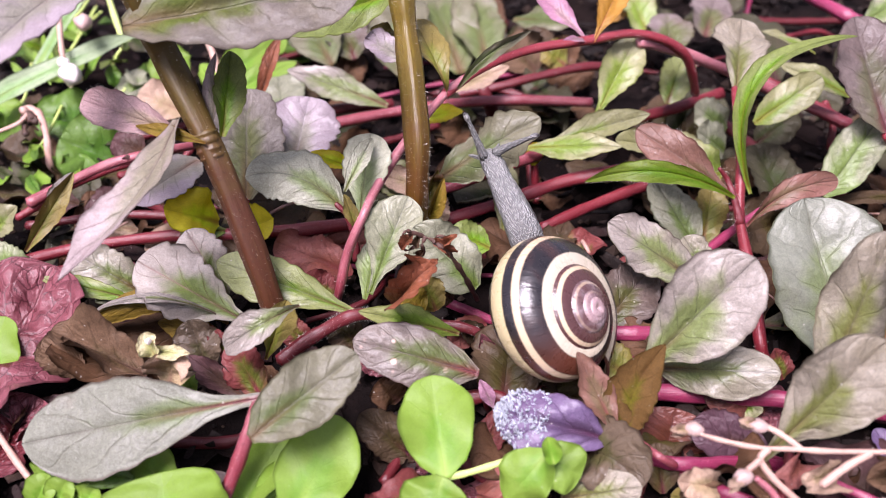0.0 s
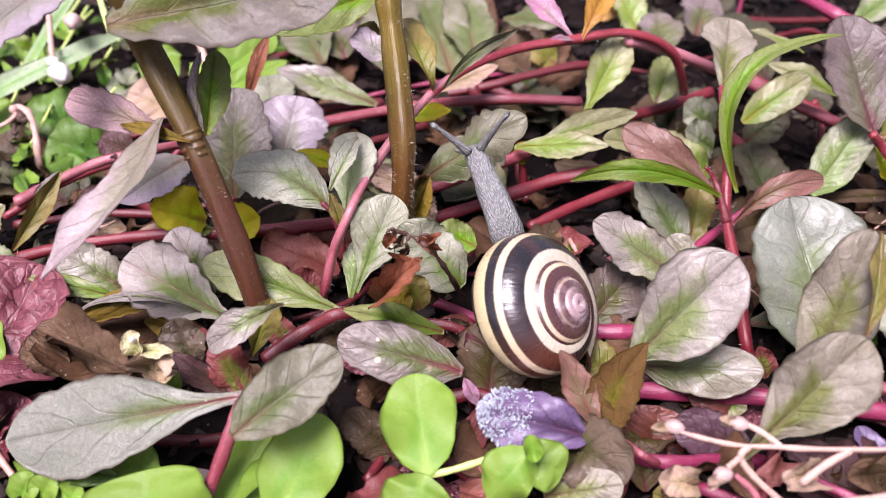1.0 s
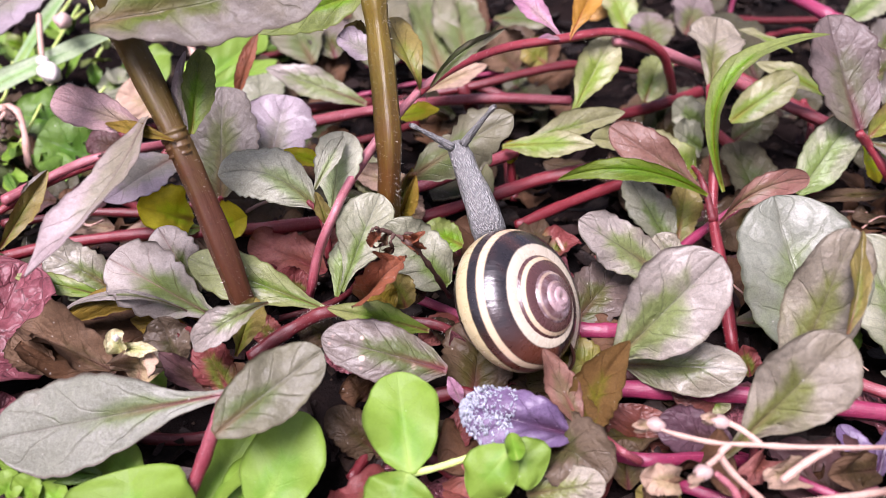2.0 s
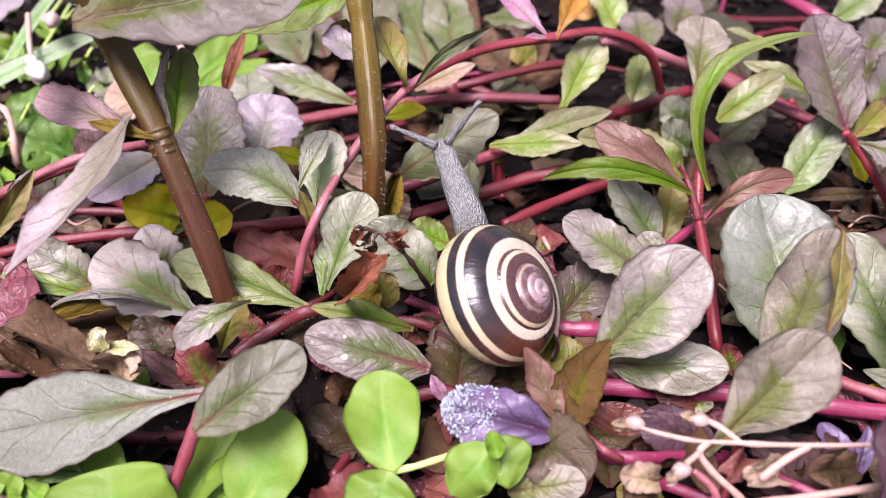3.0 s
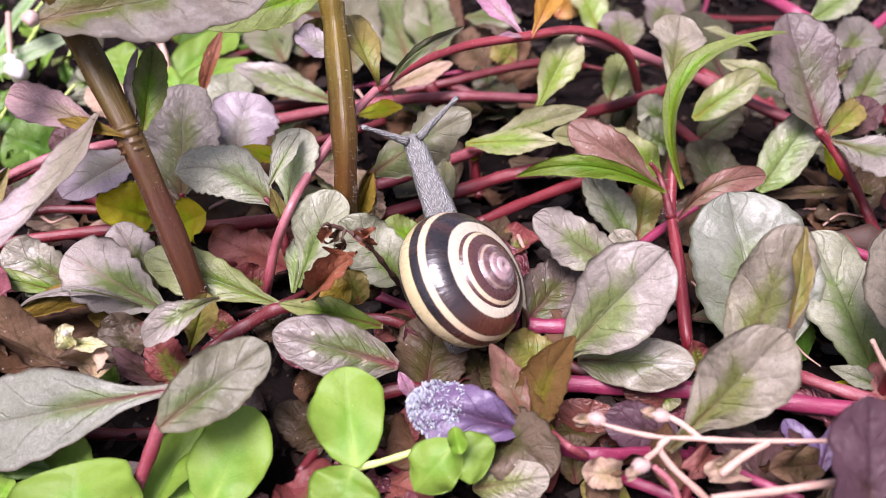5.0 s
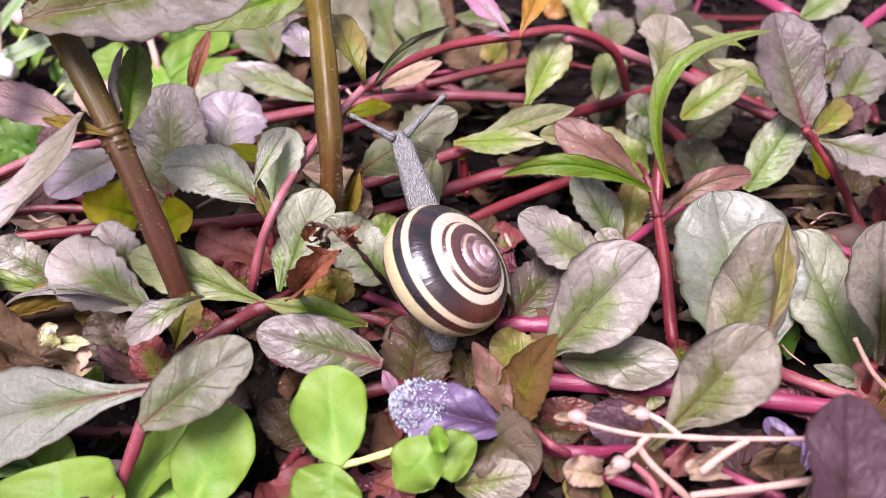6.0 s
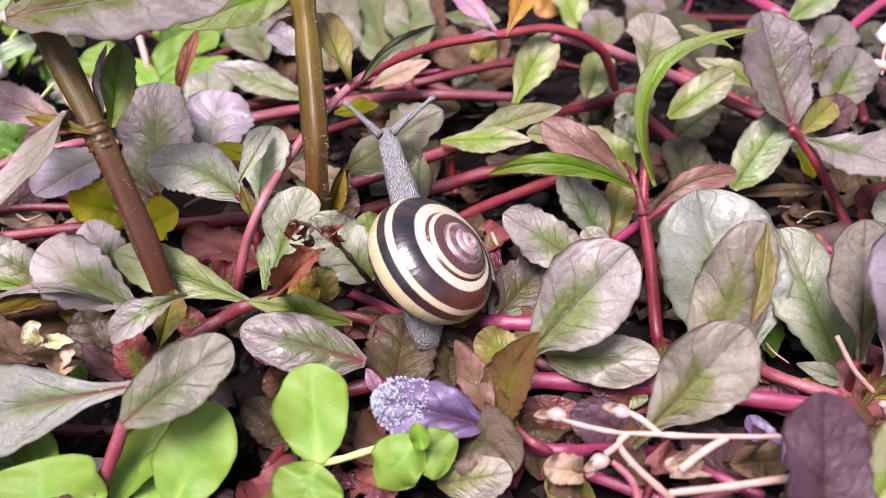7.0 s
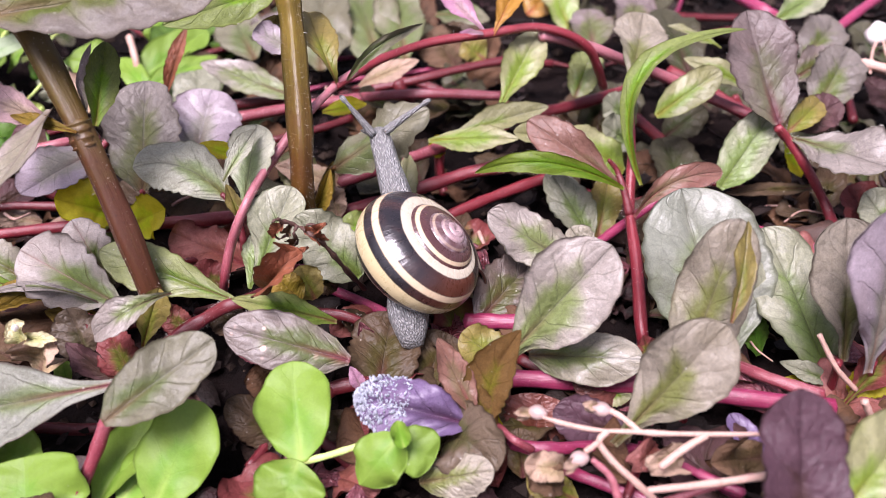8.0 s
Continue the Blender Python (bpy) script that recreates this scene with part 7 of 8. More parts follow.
p = plant("dry_fibre", (0.0470, 0.2137, 0.0100), "thin pale dry plant fibre on the soil", "plant fibre", "dry fibres")
stalk(p, [(0.0470, 0.2137, 0.0100), (0.0500, 0.2045, 0.0110), (0.0560, 0.2137, 0.0100)], 0.00038, 0.00023, "straw", sides=6)

p = plant("bark_piece", (0.0924, 0.1311, 0.0030), "dark brown chunk of bark on the soil", "bark", "")
stalk(p, [(0.0807, 0.1246, 0.0050), (0.0866, 0.1268, 0.0060), (0.1004, 0.1290, 0.0060)], 0.00278, 0.00250, "dry", lumps=0.16, ridge=0.16)

p = plant("chickweed_patch", (-0.0923, 0.1829, 0.0040), "mass of small green leaves and stems at the back", "plant", "")
leaf(p, (-0.1222, 0.2352, 0.0042), (-0.1183, 0.2181, 0.0094), 0.0066, "deepgreen", "round", crisp=0)
leaf(p, (-0.0992, 0.2040, 0.0048), (-0.0938, 0.1997, 0.0127), 0.0024, "lime", "lance", crisp=0)
leaf(p, (-0.1116, 0.2057, 0.0066), (-0.1143, 0.2020, 0.0123), 0.0027, "grass", "lance", crisp=0)
leaf(p, (-0.0891, 0.1905, 0.0043), (-0.0767, 0.1677, 0.0126), 0.0054, "grass", "lance", crisp=0)
leaf(p, (-0.1197, 0.2082, 0.0063), (-0.1228, 0.2126, 0.0082), 0.0042, "lime", "lance", crisp=0)
leaf(p, (-0.1074, 0.2192, 0.0042), (-0.0976, 0.1950, 0.0098), 0.0065, "grass", "lance", crisp=0)
leaf(p, (-0.0984, 0.2241, 0.0067), (-0.0988, 0.2213, 0.0108), 0.0044, "deepgreen", "lance", crisp=0)
leaf(p, (-0.0941, 0.1816, 0.0050), (-0.0924, 0.1732, 0.0120), 0.0047, "lime", "round", crisp=0)
leaf(p, (-0.0938, 0.1539, 0.0051), (-0.0909, 0.1463, 0.0075), 0.0051, "lime", "lance", crisp=0)
leaf(p, (-0.1207, 0.2107, 0.0052), (-0.1044, 0.1976, 0.0127), 0.0049, "deepgreen", "lance", crisp=0)
leaf(p, (-0.0789, 0.1557, 0.0058), (-0.0767, 0.1473, 0.0080), 0.0038, "lime", "round", crisp=0)
leaf(p, (-0.1005, 0.2016, 0.0057), (-0.0977, 0.2065, 0.0096), 0.0032, "deepgreen", "round", crisp=0)
leaf(p, (-0.1319, 0.2409, 0.0044), (-0.1190, 0.2225, 0.0072), 0.0048, "deepgreen", "lance", crisp=0)
leaf(p, (-0.0887, 0.2304, 0.0052), (-0.0915, 0.2150, 0.0129), 0.0046, "deepgreen", "lance", crisp=0)
leaf(p, (-0.1152, 0.2380, 0.0067), (-0.1127, 0.2207, 0.0120), 0.0048, "deepgreen", "round", crisp=0)
leaf(p, (-0.1121, 0.2130, 0.0066), (-0.1062, 0.2026, 0.0079), 0.0026, "lime", "round", crisp=0)
leaf(p, (-0.0789, 0.1964, 0.0064), (-0.0702, 0.1923, 0.0115), 0.0042, "deepgreen", "lance", crisp=0)
leaf(p, (-0.0928, 0.1584, 0.0050), (-0.0830, 0.1543, 0.0109), 0.0047, "lime", "lance", crisp=0)
leaf(p, (-0.0873, 0.1727, 0.0068), (-0.0860, 0.1678, 0.0127), 0.0023, "lime", "round", crisp=0)
leaf(p, (-0.0964, 0.1550, 0.0060), (-0.0868, 0.1465, 0.0074), 0.0025, "shade", "lance", crisp=0)
leaf(p, (-0.0734, 0.1518, 0.0068), (-0.0712, 0.1475, 0.0071), 0.0048, "deepgreen", "lance", crisp=0)
leaf(p, (-0.0749, 0.1626, 0.0066), (-0.0706, 0.1653, 0.0082), 0.0044, "lime", "lance", crisp=0)
leaf(p, (-0.0822, 0.1968, 0.0043), (-0.0691, 0.1803, 0.0104), 0.0032, "deepgreen", "round", crisp=0)
leaf(p, (-0.0897, 0.1640, 0.0065), (-0.0886, 0.1555, 0.0120), 0.0023, "grass", "lance", crisp=0)
leaf(p, (-0.0895, 0.1642, 0.0055), (-0.0828, 0.1473, 0.0128), 0.0023, "deepgreen", "lance", crisp=0)
leaf(p, (-0.0974, 0.1976, 0.0042), (-0.0873, 0.1903, 0.0123), 0.0030, "lime", "lance", crisp=0)
leaf(p, (-0.0887, 0.1649, 0.0045), (-0.0791, 0.1517, 0.0079), 0.0037, "lime", "lance", crisp=0)
leaf(p, (-0.0817, 0.1563, 0.0049), (-0.0796, 0.1518, 0.0103), 0.0036, "grass", "lance", crisp=0)
leaf(p, (-0.0935, 0.1883, 0.0047), (-0.0937, 0.1782, 0.0081), 0.0055, "deepgreen", "round", crisp=0)
leaf(p, (-0.0956, 0.2049, 0.0067), (-0.0892, 0.2056, 0.0088), 0.0059, "shade", "lance", crisp=0)
leaf(p, (-0.1081, 0.2154, 0.0050), (-0.1148, 0.2138, 0.0096), 0.0050, "grass", "round", crisp=0)
leaf(p, (-0.0878, 0.1521, 0.0060), (-0.0774, 0.1355, 0.0123), 0.0021, "deepgreen", "lance", crisp=0)
leaf(p, (-0.0960, 0.2091, 0.0041), (-0.0873, 0.1858, 0.0127), 0.0056, "lime", "round", crisp=0)
leaf(p, (-0.1020, 0.1786, 0.0068), (-0.1037, 0.1697, 0.0116), 0.0056, "deepgreen", "round", crisp=0)
leaf(p, (-0.0829, 0.1714, 0.0065), (-0.0840, 0.1759, 0.0088), 0.0055, "shade", "round", crisp=0)
leaf(p, (-0.0752, 0.1717, 0.0050), (-0.0710, 0.1566, 0.0108), 0.0055, "shade", "lance", crisp=0)
leaf(p, (-0.0837, 0.2091, 0.0048), (-0.0830, 0.1894, 0.0124), 0.0041, "grass", "lance", crisp=0)
leaf(p, (-0.1018, 0.1999, 0.0054), (-0.0871, 0.1834, 0.0128), 0.0047, "lime", "lance", crisp=0)
leaf(p, (-0.0732, 0.1668, 0.0054), (-0.0758, 0.1572, 0.0106), 0.0022, "deepgreen", "round", crisp=0)
leaf(p, (-0.0871, 0.1515, 0.0060), (-0.0774, 0.1386, 0.0103), 0.0049, "lime", "round", crisp=0)
leaf(p, (-0.1069, 0.2266, 0.0049), (-0.0986, 0.2164, 0.0077), 0.0028, "lime", "round", crisp=0)
leaf(p, (-0.0811, 0.1737, 0.0062), (-0.0707, 0.1693, 0.0104), 0.0046, "grass", "round", crisp=0)
leaf(p, (-0.1087, 0.2287, 0.0042), (-0.1036, 0.2295, 0.0080), 0.0065, "lime", "lance", crisp=0)
leaf(p, (-0.1013, 0.2114, 0.0042), (-0.0952, 0.1892, 0.0129), 0.0034, "deepgreen", "lance", crisp=0)
leaf(p, (-0.0880, 0.2238, 0.0065), (-0.0777, 0.2080, 0.0084), 0.0048, "shade", "round", crisp=0)
leaf(p, (-0.0815, 0.1922, 0.0061), (-0.0819, 0.1938, 0.0112), 0.0036, "deepgreen", "round", crisp=0)
stalk(p, [(-0.1062, 0.1818, 0.0050), (-0.0980, 0.1779, 0.0100), (-0.1002, 0.1912, 0.0130)], 0.00041, 0.00034, "lime", sides=6)
stalk(p, [(-0.1099, 0.2345, 0.0050), (-0.1023, 0.2297, 0.0100), (-0.1012, 0.2457, 0.0130)], 0.00049, 0.00042, "lime", sides=6)
stalk(p, [(-0.0927, 0.1626, 0.0050), (-0.0864, 0.1591, 0.0100), (-0.0853, 0.1699, 0.0130)], 0.00038, 0.00032, "lime", sides=6)
stalk(p, [(-0.0768, 0.1634, 0.0050), (-0.0716, 0.1625, 0.0100), (-0.0694, 0.1660, 0.0130)], 0.00038, 0.00031, "lime", sides=6)
stalk(p, [(-0.0865, 0.2035, 0.0050), (-0.0835, 0.2035, 0.0100), (-0.0797, 0.2092, 0.0130)], 0.00044, 0.00037, "lime", sides=6)
stalk(p, [(-0.1024, 0.2130, 0.0050), (-0.0964, 0.2064, 0.0100), (-0.0958, 0.2265, 0.0130)], 0.00046, 0.00039, "lime", sides=6)
stalk(p, [(-0.1036, 0.2261, 0.0050), (-0.0967, 0.2280, 0.0100), (-0.0933, 0.2228, 0.0130)], 0.00048, 0.00039, "lime", sides=6)
stalk(p, [(-0.0840, 0.1815, 0.0050), (-0.0770, 0.1753, 0.0100), (-0.0735, 0.1782, 0.0130)], 0.00041, 0.00033, "lime", sides=6)

p = plant("tan_dead_leaf", (-0.0464, 0.1245, 0.0040), "faded tan dead leaf flat on the soil", "dead leaf", "")
leaf(p, (-0.0372, 0.1246, 0.0050), (-0.0553, 0.1256, 0.0085), 0.0080, "tan", "round", wave=0.3, cup=0.3, quilt=2)

p = plant("pink_dead_leaf", (-0.0240, 0.1245, 0.0040), "faded pink dead leaf beside red runners", "dead leaf", "")
leaf(p, (-0.0164, 0.1178, 0.0070), (-0.0305, 0.1227, 0.0110), 0.0086, "rosewood", "round", wave=0.3, quilt=2)
leaf(p, (-0.0101, 0.1258, 0.0050), (-0.0188, 0.1290, 0.0080), 0.0064, "tan", "round", wave=0.3, quilt=2)

p = plant("tan_dead_leaf", (-0.0102, 0.1530, 0.0060), "pale tan dead leaf behind the stems", "dead leaf", "")
leaf(p, (0.0003, 0.1380, 0.0110), (-0.0134, 0.1389, 0.0150), 0.0057, "tan", "lance", wave=0.2)
leaf(p, (-0.0599, 0.1339, 0.0050), (-0.0697, 0.1326, 0.0080), 0.0049, "tan", "round", wave=0.3)

p = plant("ajuga_plant", (-0.0082, 0.1045, 0.0040), "small dark red and olive leaves near hairy runners", "plant", "bugle plants in the bed")
leaf(p, (-0.0238, 0.1259, 0.0070), (-0.0096, 0.1237, 0.0100), 0.0053, "rosewood", "round", quilt=2)
leaf(p, (0.0072, 0.1076, 0.0050), (0.0009, 0.0989, 0.0080), 0.0057, "rosewood", "round", quilt=2)
leaf(p, (-0.0041, 0.1020, 0.0050), (-0.0111, 0.1008, 0.0100), 0.0043, "redgreen", "round", quilt=2)
leaf(p, (-0.0074, 0.0968, 0.0050), (-0.0141, 0.0953, 0.0090), 0.0045, "crimson", "round", quilt=2)
leaf(p, (0.0073, 0.1020, 0.0050), (0.0018, 0.1011, 0.0110), 0.0041, "dun", "lance", cup=0.4)
leaf(p, (0.0082, 0.0968, 0.0050), (0.0060, 0.0974, 0.0120), 0.0033, "crimson", "lance", cup=0.4)
leaf(p, (-0.0185, 0.1113, 0.0070), (-0.0241, 0.1126, 0.0110), 0.0059, "redgreen", "round", quilt=2)
stalk(p, [(-0.0115, 0.1043, 0.0100), (-0.0037, 0.1011, 0.0110), (0.0037, 0.0997, 0.0110), (0.0092, 0.0989, 0.0080)], 0.00094, 0.00083, "crimson", hairs=160, hair_len=0.0006)
stalk(p, [(-0.0081, 0.1075, 0.0090), (-0.0078, 0.1154, 0.0100), (-0.0056, 0.1246, 0.0080)], 0.00048, 0.00047, "dry")


# ---- snail ----
SHELL_WAY = [  # seconds, the shell's middle, the way its spire points, the way to its lip
    (0, (0.0150, 0.0925, 0.0198), (0.6572, -0.4505, 0.6042), (0.5904, -0.1905, -0.7843)),
    (1, (0.0148, 0.0931, 0.0196), (0.6760, -0.4328, 0.5960), (0.5870, -0.1740, -0.7925)),
    (1.5, (0.0147, 0.0934, 0.0196), (0.6820, -0.4180, 0.6010), (0.5942, -0.1602, -0.7882)),
    (3.5, (0.0143, 0.0949, 0.0196), (0.6944, -0.3164, 0.6463), (0.6703, -0.0422, -0.7409)),
    (4, (0.0142, 0.0954, 0.0197), (0.6929, -0.2857, 0.6620), (0.6893, -0.0069, -0.7245)),
    (4.5, (0.0141, 0.0962, 0.0197), (0.6900, -0.2650, 0.6760), (0.7050, 0.0254, -0.7069)),
    (6.5, (0.0143, 0.0999, 0.0197), (0.6700, -0.1700, 0.7220), (0.7450, 0.1311, -0.6540)),
    (7, (0.0144, 0.1009, 0.0196), (0.6660, -0.1420, 0.7320), (0.7509, 0.1502, -0.6431)),
    (8, (0.0148, 0.1031, 0.0192), (0.6600, -0.0850, 0.7460), (0.7627, 0.1857, -0.6195)),
]
HEAD_WAY = [  # seconds, the crown of the head, the way the neck points, the ways of the two eye stalks
    (0, (0.0078, 0.1189, 0.0310), (-0.3633, 0.8514, 0.3784), (-0.3895, 0.0543, 0.9194), (0.6706, -0.4332, 0.6022)),
    (1, (0.0077, 0.1199, 0.0310), (-0.3237, 0.8712, 0.3689), (-0.7420, -0.0568, 0.6680), (0.4457, -0.2741, 0.8522)),
    (1.5, (0.0074, 0.1208, 0.0310), (-0.3080, 0.8814, 0.3582), (-0.7861, -0.1403, 0.6019), (0.4800, -0.2162, 0.8502)),
    (3.5, (0.0071, 0.1212, 0.0310), (-0.3174, 0.8644, 0.3900), (-0.9219, 0.0804, 0.3789), (0.5994, 0.1074, 0.7932)),
    (4.5, (0.0071, 0.1216, 0.0310), (-0.3343, 0.8389, 0.4295), (-0.8943, -0.1737, 0.4124), (0.6756, 0.1847, 0.7138)),
    (6.5, (0.0073, 0.1228, 0.0310), (-0.2930, 0.8338, 0.4679), (-0.8167, 0.2837, 0.5025), (0.7255, 0.3593, 0.5870)),
    (7, (0.0074, 0.1230, 0.0310), (-0.2736, 0.8334, 0.4801), (-0.7367, 0.3100, 0.6010), (0.7705, 0.3292, 0.5459)),
    (8, (0.0086, 0.1228, 0.0310), (-0.2723, 0.8201, 0.5033), (-0.6206, 0.2038, 0.7571), (0.8208, 0.2884, 0.4930)),
]
TAIL_FROM, TAIL_TO = (0.0137, 0.0980, 0.0150), (0.0147, 0.0929, 0.0105)


def shell_mesh(parent):
    """A right-handed spiral of five whorls. Its spire points along +z and its lip lies towards +x."""
    turns, grow = 5.0, 1.61
    rc, a_out, drop = 7.58, 6.97, 11.88
    k, sides = 48, 40
    n = int(turns * k)
    verts, uv, faces = [], [], []
    for i in range(n + 1):
        th = turns * 2 * math.pi * i / n
        back = turns * 2 * math.pi - th
        e = grow ** (-back / (2 * math.pi)) / 1000
        flare = 1.0 + 0.03 * max(0.0, 1 - back / 0.25)
        dip = 0.9 * max(0.0, 1 - back / 1.2) ** 2 / 1000
        ca, sa = math.cos(back), math.sin(back)
        for j in range(sides + 1):
            ph = -math.pi + 2 * math.pi * j / sides
            x = (rc + a_out * flare * math.cos(ph)) * e
            z = (-drop + a_out * 1.02 * flare * math.sin(ph)) * e - dip
            verts.append(Vector((x * ca, x * sa, z + 0.0107)))
            # 0 below the outer edge, 0.5 at the outer edge, 1 on the top
            uv.append((i / n, 0.5 + ph / math.pi * 0.9 if abs(ph) < 1.745 else (1.0 if ph > 0 else 0.0)))
    w = sides + 1
    for i in range(n):
        for j in range(sides):
            faces.append((i * w + j, i * w + j + 1, (i + 1) * w + j + 1, (i + 1) * w + j))
    me = bpy.data.meshes.new("shell")
    me.from_pydata([tuple(v) for v in verts], [], faces)
    me.materials.append(SHELL)
    me.polygons.foreach_set("use_smooth", [True] * len(faces))
    layer = me.uv_layers.new(name="UVMap")
    loops = np.zeros(len(me.loops), dtype=np.int32)
    me.loops.foreach_get("vertex_index", loops)
    layer.data.foreach_set("uv", np.asarray(uv, dtype=np.float32)[loops].ravel())
    ob = new("shell", me)
    ob.parent = parent
    tagged(ob, "glossy cream shell with dark brown spiral bands")
    # thickened dark lip round the mouth
    ring = [verts[n * w + j] for j in range(sides)]
    v, f, _ = tube_data(ring + ring[:1], 0.00028, 0.00028, 6, 1, 0, 0)
    lm = bpy.data.meshes.new("lip")
    lm.from_pydata([tuple(p) for p in v], [], f)
    lm.materials.append(LIP)
    lm.polygons.foreach_set("use_smooth", [True] * len(f))
    lip = new("lip", lm)
    lip.parent = ob
    return ob


def soft_piece(name, rows, parent, sides=20, label=""):
    """A soft body piece from cross-sections: (y, z of the middle, half width, half height), along y; warty skin."""
    verts, faces = [], []
    for y, z, w, h in rows:
        for j in range(sides):
            a = 2 * math.pi * j / sides
            k = 1 + 0.05 * math.sin(7 * a + y * 4000) + 0.03 * math.sin(13 * a - y * 7000)
            verts.append((w * k * math.cos(a), y, z + h * k * math.sin(a)))
    m = len(rows)
    for i in range(m - 1):
        for j in range(sides):
            q = (j + 1) % sides
            faces.append((i * sides + j, i * sides + q, (i + 1) * sides + q, (i + 1) * sides + j))
    faces.append(tuple(range(sides))[::-1])
    faces.append(tuple((m - 1) * sides + j for j in range(sides)))
    me = bpy.data.meshes.new(name)
    me.from_pydata(verts, [], faces)
    me.materials.append(SKIN)
    me.polygons.foreach_set("use_smooth", [True] * len(faces))
    ob = new(name, me)
    ob.parent = parent
    if label:
        ob["label"] = label
    return ob


def eye_stalk(parent, length, name="eye_stalk"):
    rows = []
    for i in range(14):
        f = i / 13
        r = 0.00052 * (1 - f) ** 1.3 + 0.00029
        if f > 0.86:
            r = 0.00029 + 0.00022 * math.sin((f - 0.86) / 0.14 * math.pi * 0.8)
        rows.append((f * length, 0.0003 * math.sin(f * 2.5), r, r))
    rows.append((length + 0.0003, 0.0, 0.0002, 0.0002))
    ob = soft_piece(name, rows, parent, 12)
    eye = bpy.data.meshes.new("eye")
    bm = bmesh.new()
    bmesh.ops.create_icosphere(bm, subdivisions=2, radius=0.0003)
    bmesh.ops.translate(bm, verts=bm.verts, vec=(0, length + 0.00012, 0.00012))
    bm.to_mesh(eye)
    bm.free()
    eye.materials.append(EYE_SPOT)
    new("eye", eye).parent = ob
    return ob


def froth(leaf_ob):
    """Beads and streaks of slime lying on the outer end of a leaf."""
    r = random.Random(12)
    origin = parent_origin(leaf_ob)
    me = leaf_ob.data
    uv = me.uv_layers["UVMap"].data
    spots = []
    for poly in me.polygons:
        u, v = uv[poly.loop_start].uv
        if poly.material_index == 0 and u > 0.62 and poly.normal.z > -0.2:
            spots.append((u, v, [me.vertices[i].co + origin for i in poly.vertices], poly.normal.copy()))
    bm = bmesh.new()
    for _ in range(1700):
        u, v, q, n = r.choice(spots)
        thick = math.sin(v * 9 + u * 14) * 0.5 + math.sin(v * 23 - u * 31) * 0.5
        if thick < r.uniform(-0.9, 0.9) - (u - 0.72) * 2.2:
            continue
        a, b = r.random(), r.random()
        p = q[0].lerp(q[1], a).lerp(q[3].lerp(q[2], a), b)
        rad = 0.00005 + 0.00022 * r.random() ** 3
        made = bmesh.ops.create_icosphere(bm, subdivisions=1, radius=rad)
        m = Matrix.Translation(p + n * rad * r.uniform(0.1, 0.9)) @ n.to_track_quat("Z", "Y").to_matrix().to_4x4() @ Matrix.Rotation(r.uniform(-0.5, 0.5), 4, "Z") @ Matrix.Diagonal((r.uniform(0.8, 1.2), r.uniform(0.9, 2.6), 0.8, 1))
        bmesh.ops.transform(bm, matrix=m, verts=made["verts"])
    out = bpy.data.meshes.new("slime_froth")
    for f in bm.faces:
        f.smooth = True
    bm.to_mesh(out)
    bm.free()
    out.materials.append(SLIME)
    tagged(new("slime_froth", out), "white glistening beads of slime on a lilac leaf", "slime", kind="stuff")


froth(SLIMY_LEAF)

snail = tagged(new("snail"), "banded snail with a grey body crawling over bugle leaves", "snail")
shell = shell_mesh(snail)
neck_rows = [(-0.0165, -0.0036, 0.0026, 0.0022), (-0.0145, -0.0026, 0.0028, 0.0025), (-0.012, -0.0016, 0.0026, 0.0024), (-0.008, -0.0012, 0.0023, 0.0021), (-0.004, -0.0008, 0.0020, 0.0018), (-0.0015, -0.0006, 0.0019, 0.0016), (0.0006, -0.0006, 0.0017, 0.0014), (0.0018, -0.0009, 0.0012, 0.0010), (0.0024, -0.0012, 0.0005, 0.0004)]
neck = soft_piece("head_and_neck", neck_rows, snail, 24, "grey wrinkled head and neck")
stalk_l, stalk_r = eye_stalk(neck, 0.0082), eye_stalk(neck, 0.0092)
feelers = []
for sx in (-1, 1):
    f = soft_piece("feeler", [(0.0, 0, 0.0005, 0.0005), (0.0012, 0, 0.00032, 0.00032), (0.0022, 0.0001, 0.00026, 0.00026), (0.0026, 0.0001, 0.0001, 0.0001)], neck, 10)
    f.matrix_basis = pose(sx * 0.0011, 0.0012, -0.0010, -18, 0, -sx * 42)
foot_len = (Vector(TAIL_TO) - Vector(TAIL_FROM)).length
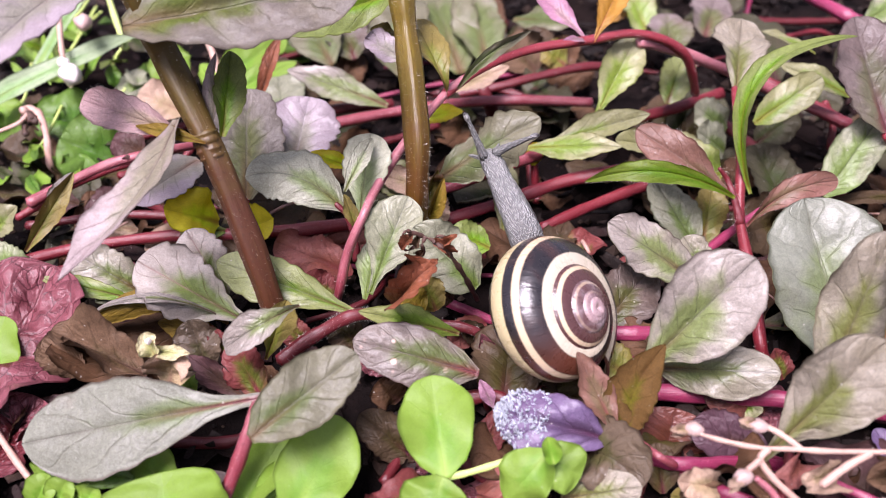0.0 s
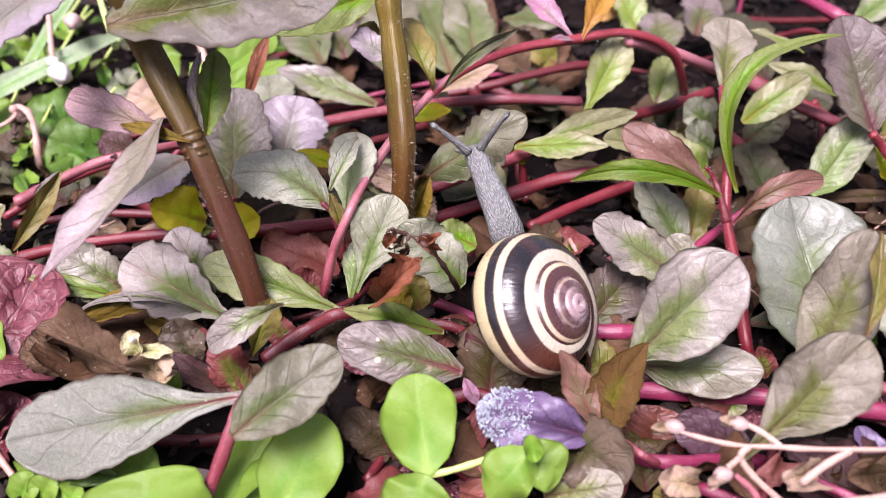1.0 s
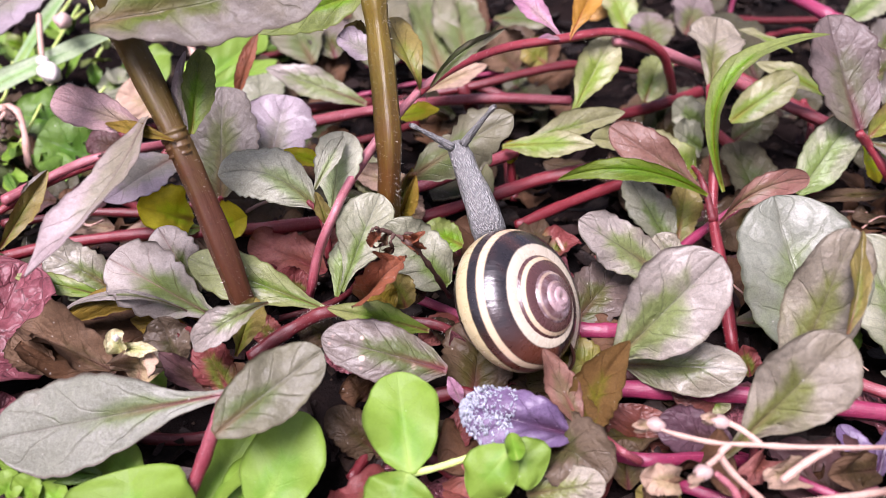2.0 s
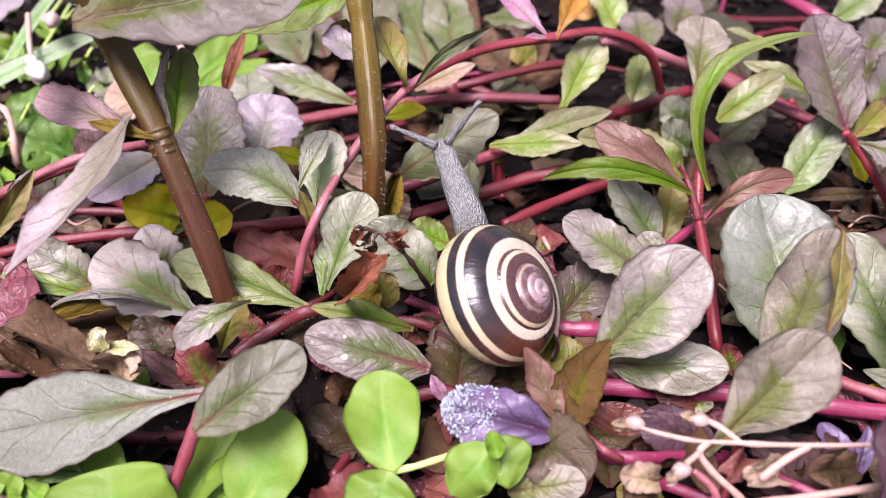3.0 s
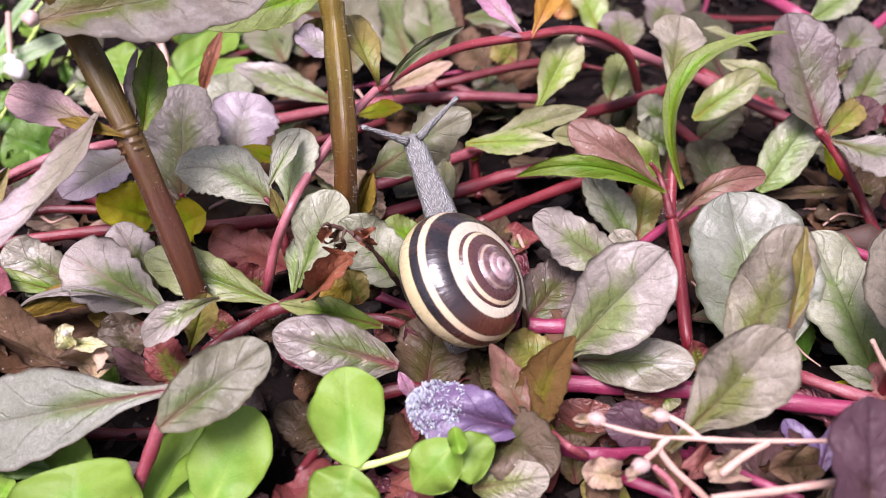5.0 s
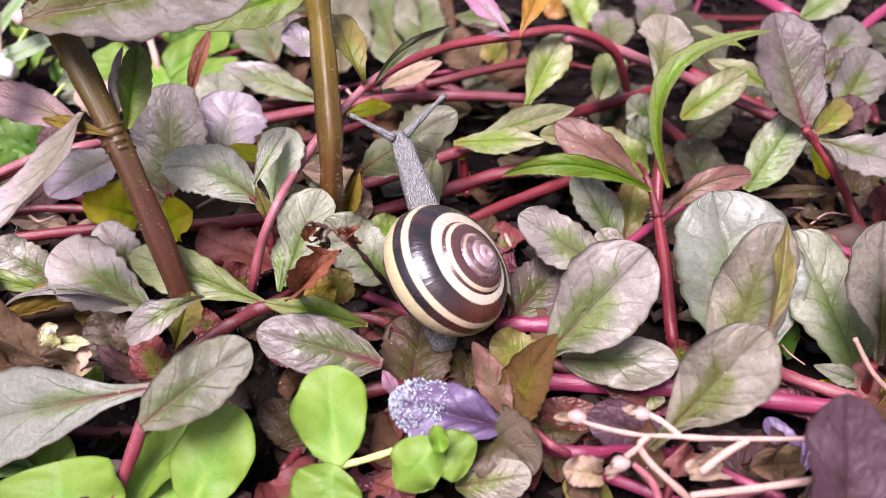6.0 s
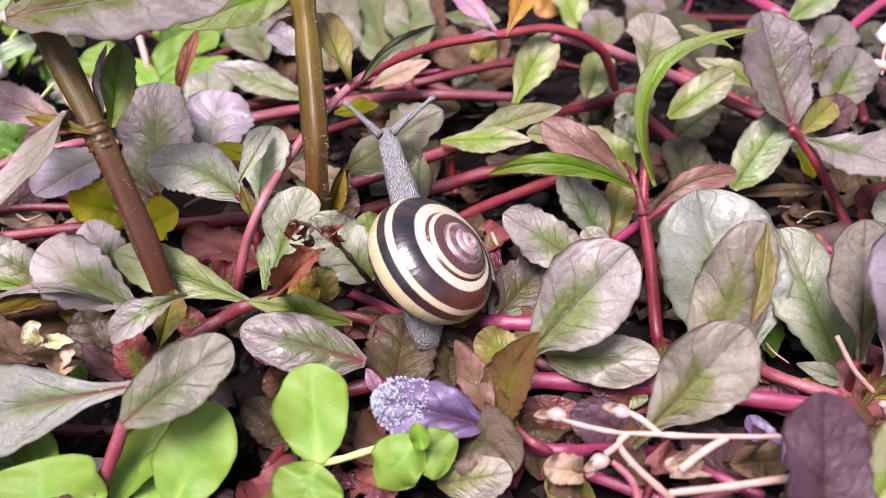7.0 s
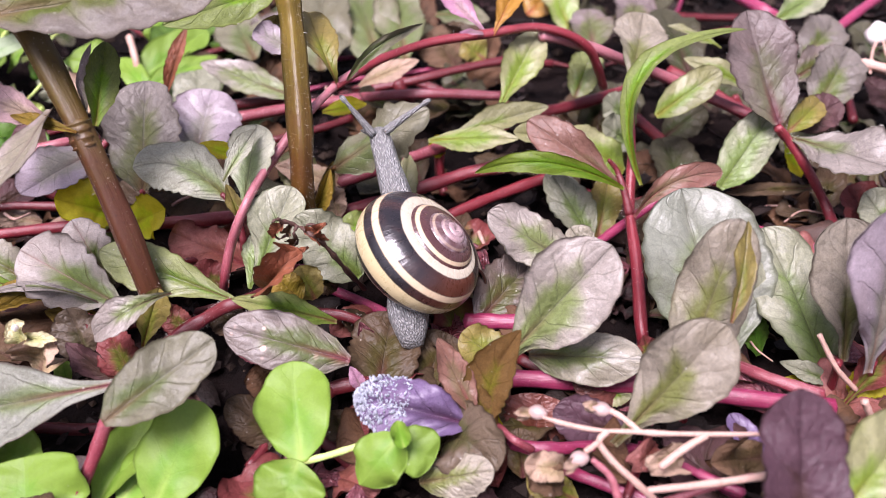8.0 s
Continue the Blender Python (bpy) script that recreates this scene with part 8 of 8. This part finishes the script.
foot = soft_piece("foot", [(-0.003, 0.0, 0.0026, 0.0018), (0.0, 0.0, 0.0034, 0.0024), (foot_len * 0.3, 0.0, 0.0032, 0.0023), (foot_len * 0.55, -0.0001, 0.0027, 0.0019), (foot_len * 0.78, -0.0003, 0.0021, 0.0014), (foot_len * 0.93, -0.0005, 0.0017, 0.0009), (foot_len, -0.0008, 0.0007, 0.0003)], snail, 20, "grey tail end of the foot")


def facing(at, forward, up):
    """A pose at a place with +y along forward and +z as near to up as it can be."""
    y = Vector(forward).normalized()
    x = y.cross(Vector(up)).normalized()
    z = x.cross(y)
    m = Matrix((x, y, z)).transposed().to_4x4()
    return Matrix.Translation(at) @ m


def between(rows, t):
    """A row of vectors at a time, on a straight line between its neighbours."""
    for a, b in zip(rows, rows[1:]):
        if a[0] <= t <= b[0]:
            f = (t - a[0]) / (b[0] - a[0])
            return [Vector(p).lerp(Vector(q), f) for p, q in zip(a[1:], b[1:])]


def motions():
    times = [row[0] for row in SHELL_WAY]
    roots, shells, necks, lefts, rights, feet = [], [], [], [], [], []
    for t in times:
        mid, spire, lip = between(SHELL_WAY, t)
        root = Matrix.Translation(mid - Vector((0, 0, 0.010)))
        back = root.inverted()
        z = spire.normalized()
        x = (lip - lip.dot(z) * z).normalized()
        turn = Matrix((x, z.cross(x), z)).transposed().to_4x4()
        roots.append((t, root))
        shells.append((t, back @ Matrix.Translation(mid) @ turn))
        crown, ahead, left, right = between(HEAD_WAY, t)
        head = facing(crown, ahead, (0, -0.6, 0.8))
        necks.append((t, back @ head))
        inv = head.inverted()
        for rows, way, sx in ((lefts, left, -1), (rights, right, 1)):
            rows.append((t, inv @ facing(head @ Vector((sx * 0.0010, 0.0004, 0.0004)), way, (0, -0.6, 0.8))))
        feet.append((t, back @ facing(TAIL_FROM, Vector(TAIL_TO) - Vector(TAIL_FROM), (0, 0, 1))))
    walk(snail, roots)
    walk(shell, shells)
    walk(neck, necks)
    walk(stalk_l, lefts)
    walk(stalk_r, rights)
    walk(foot, feet)


motions()
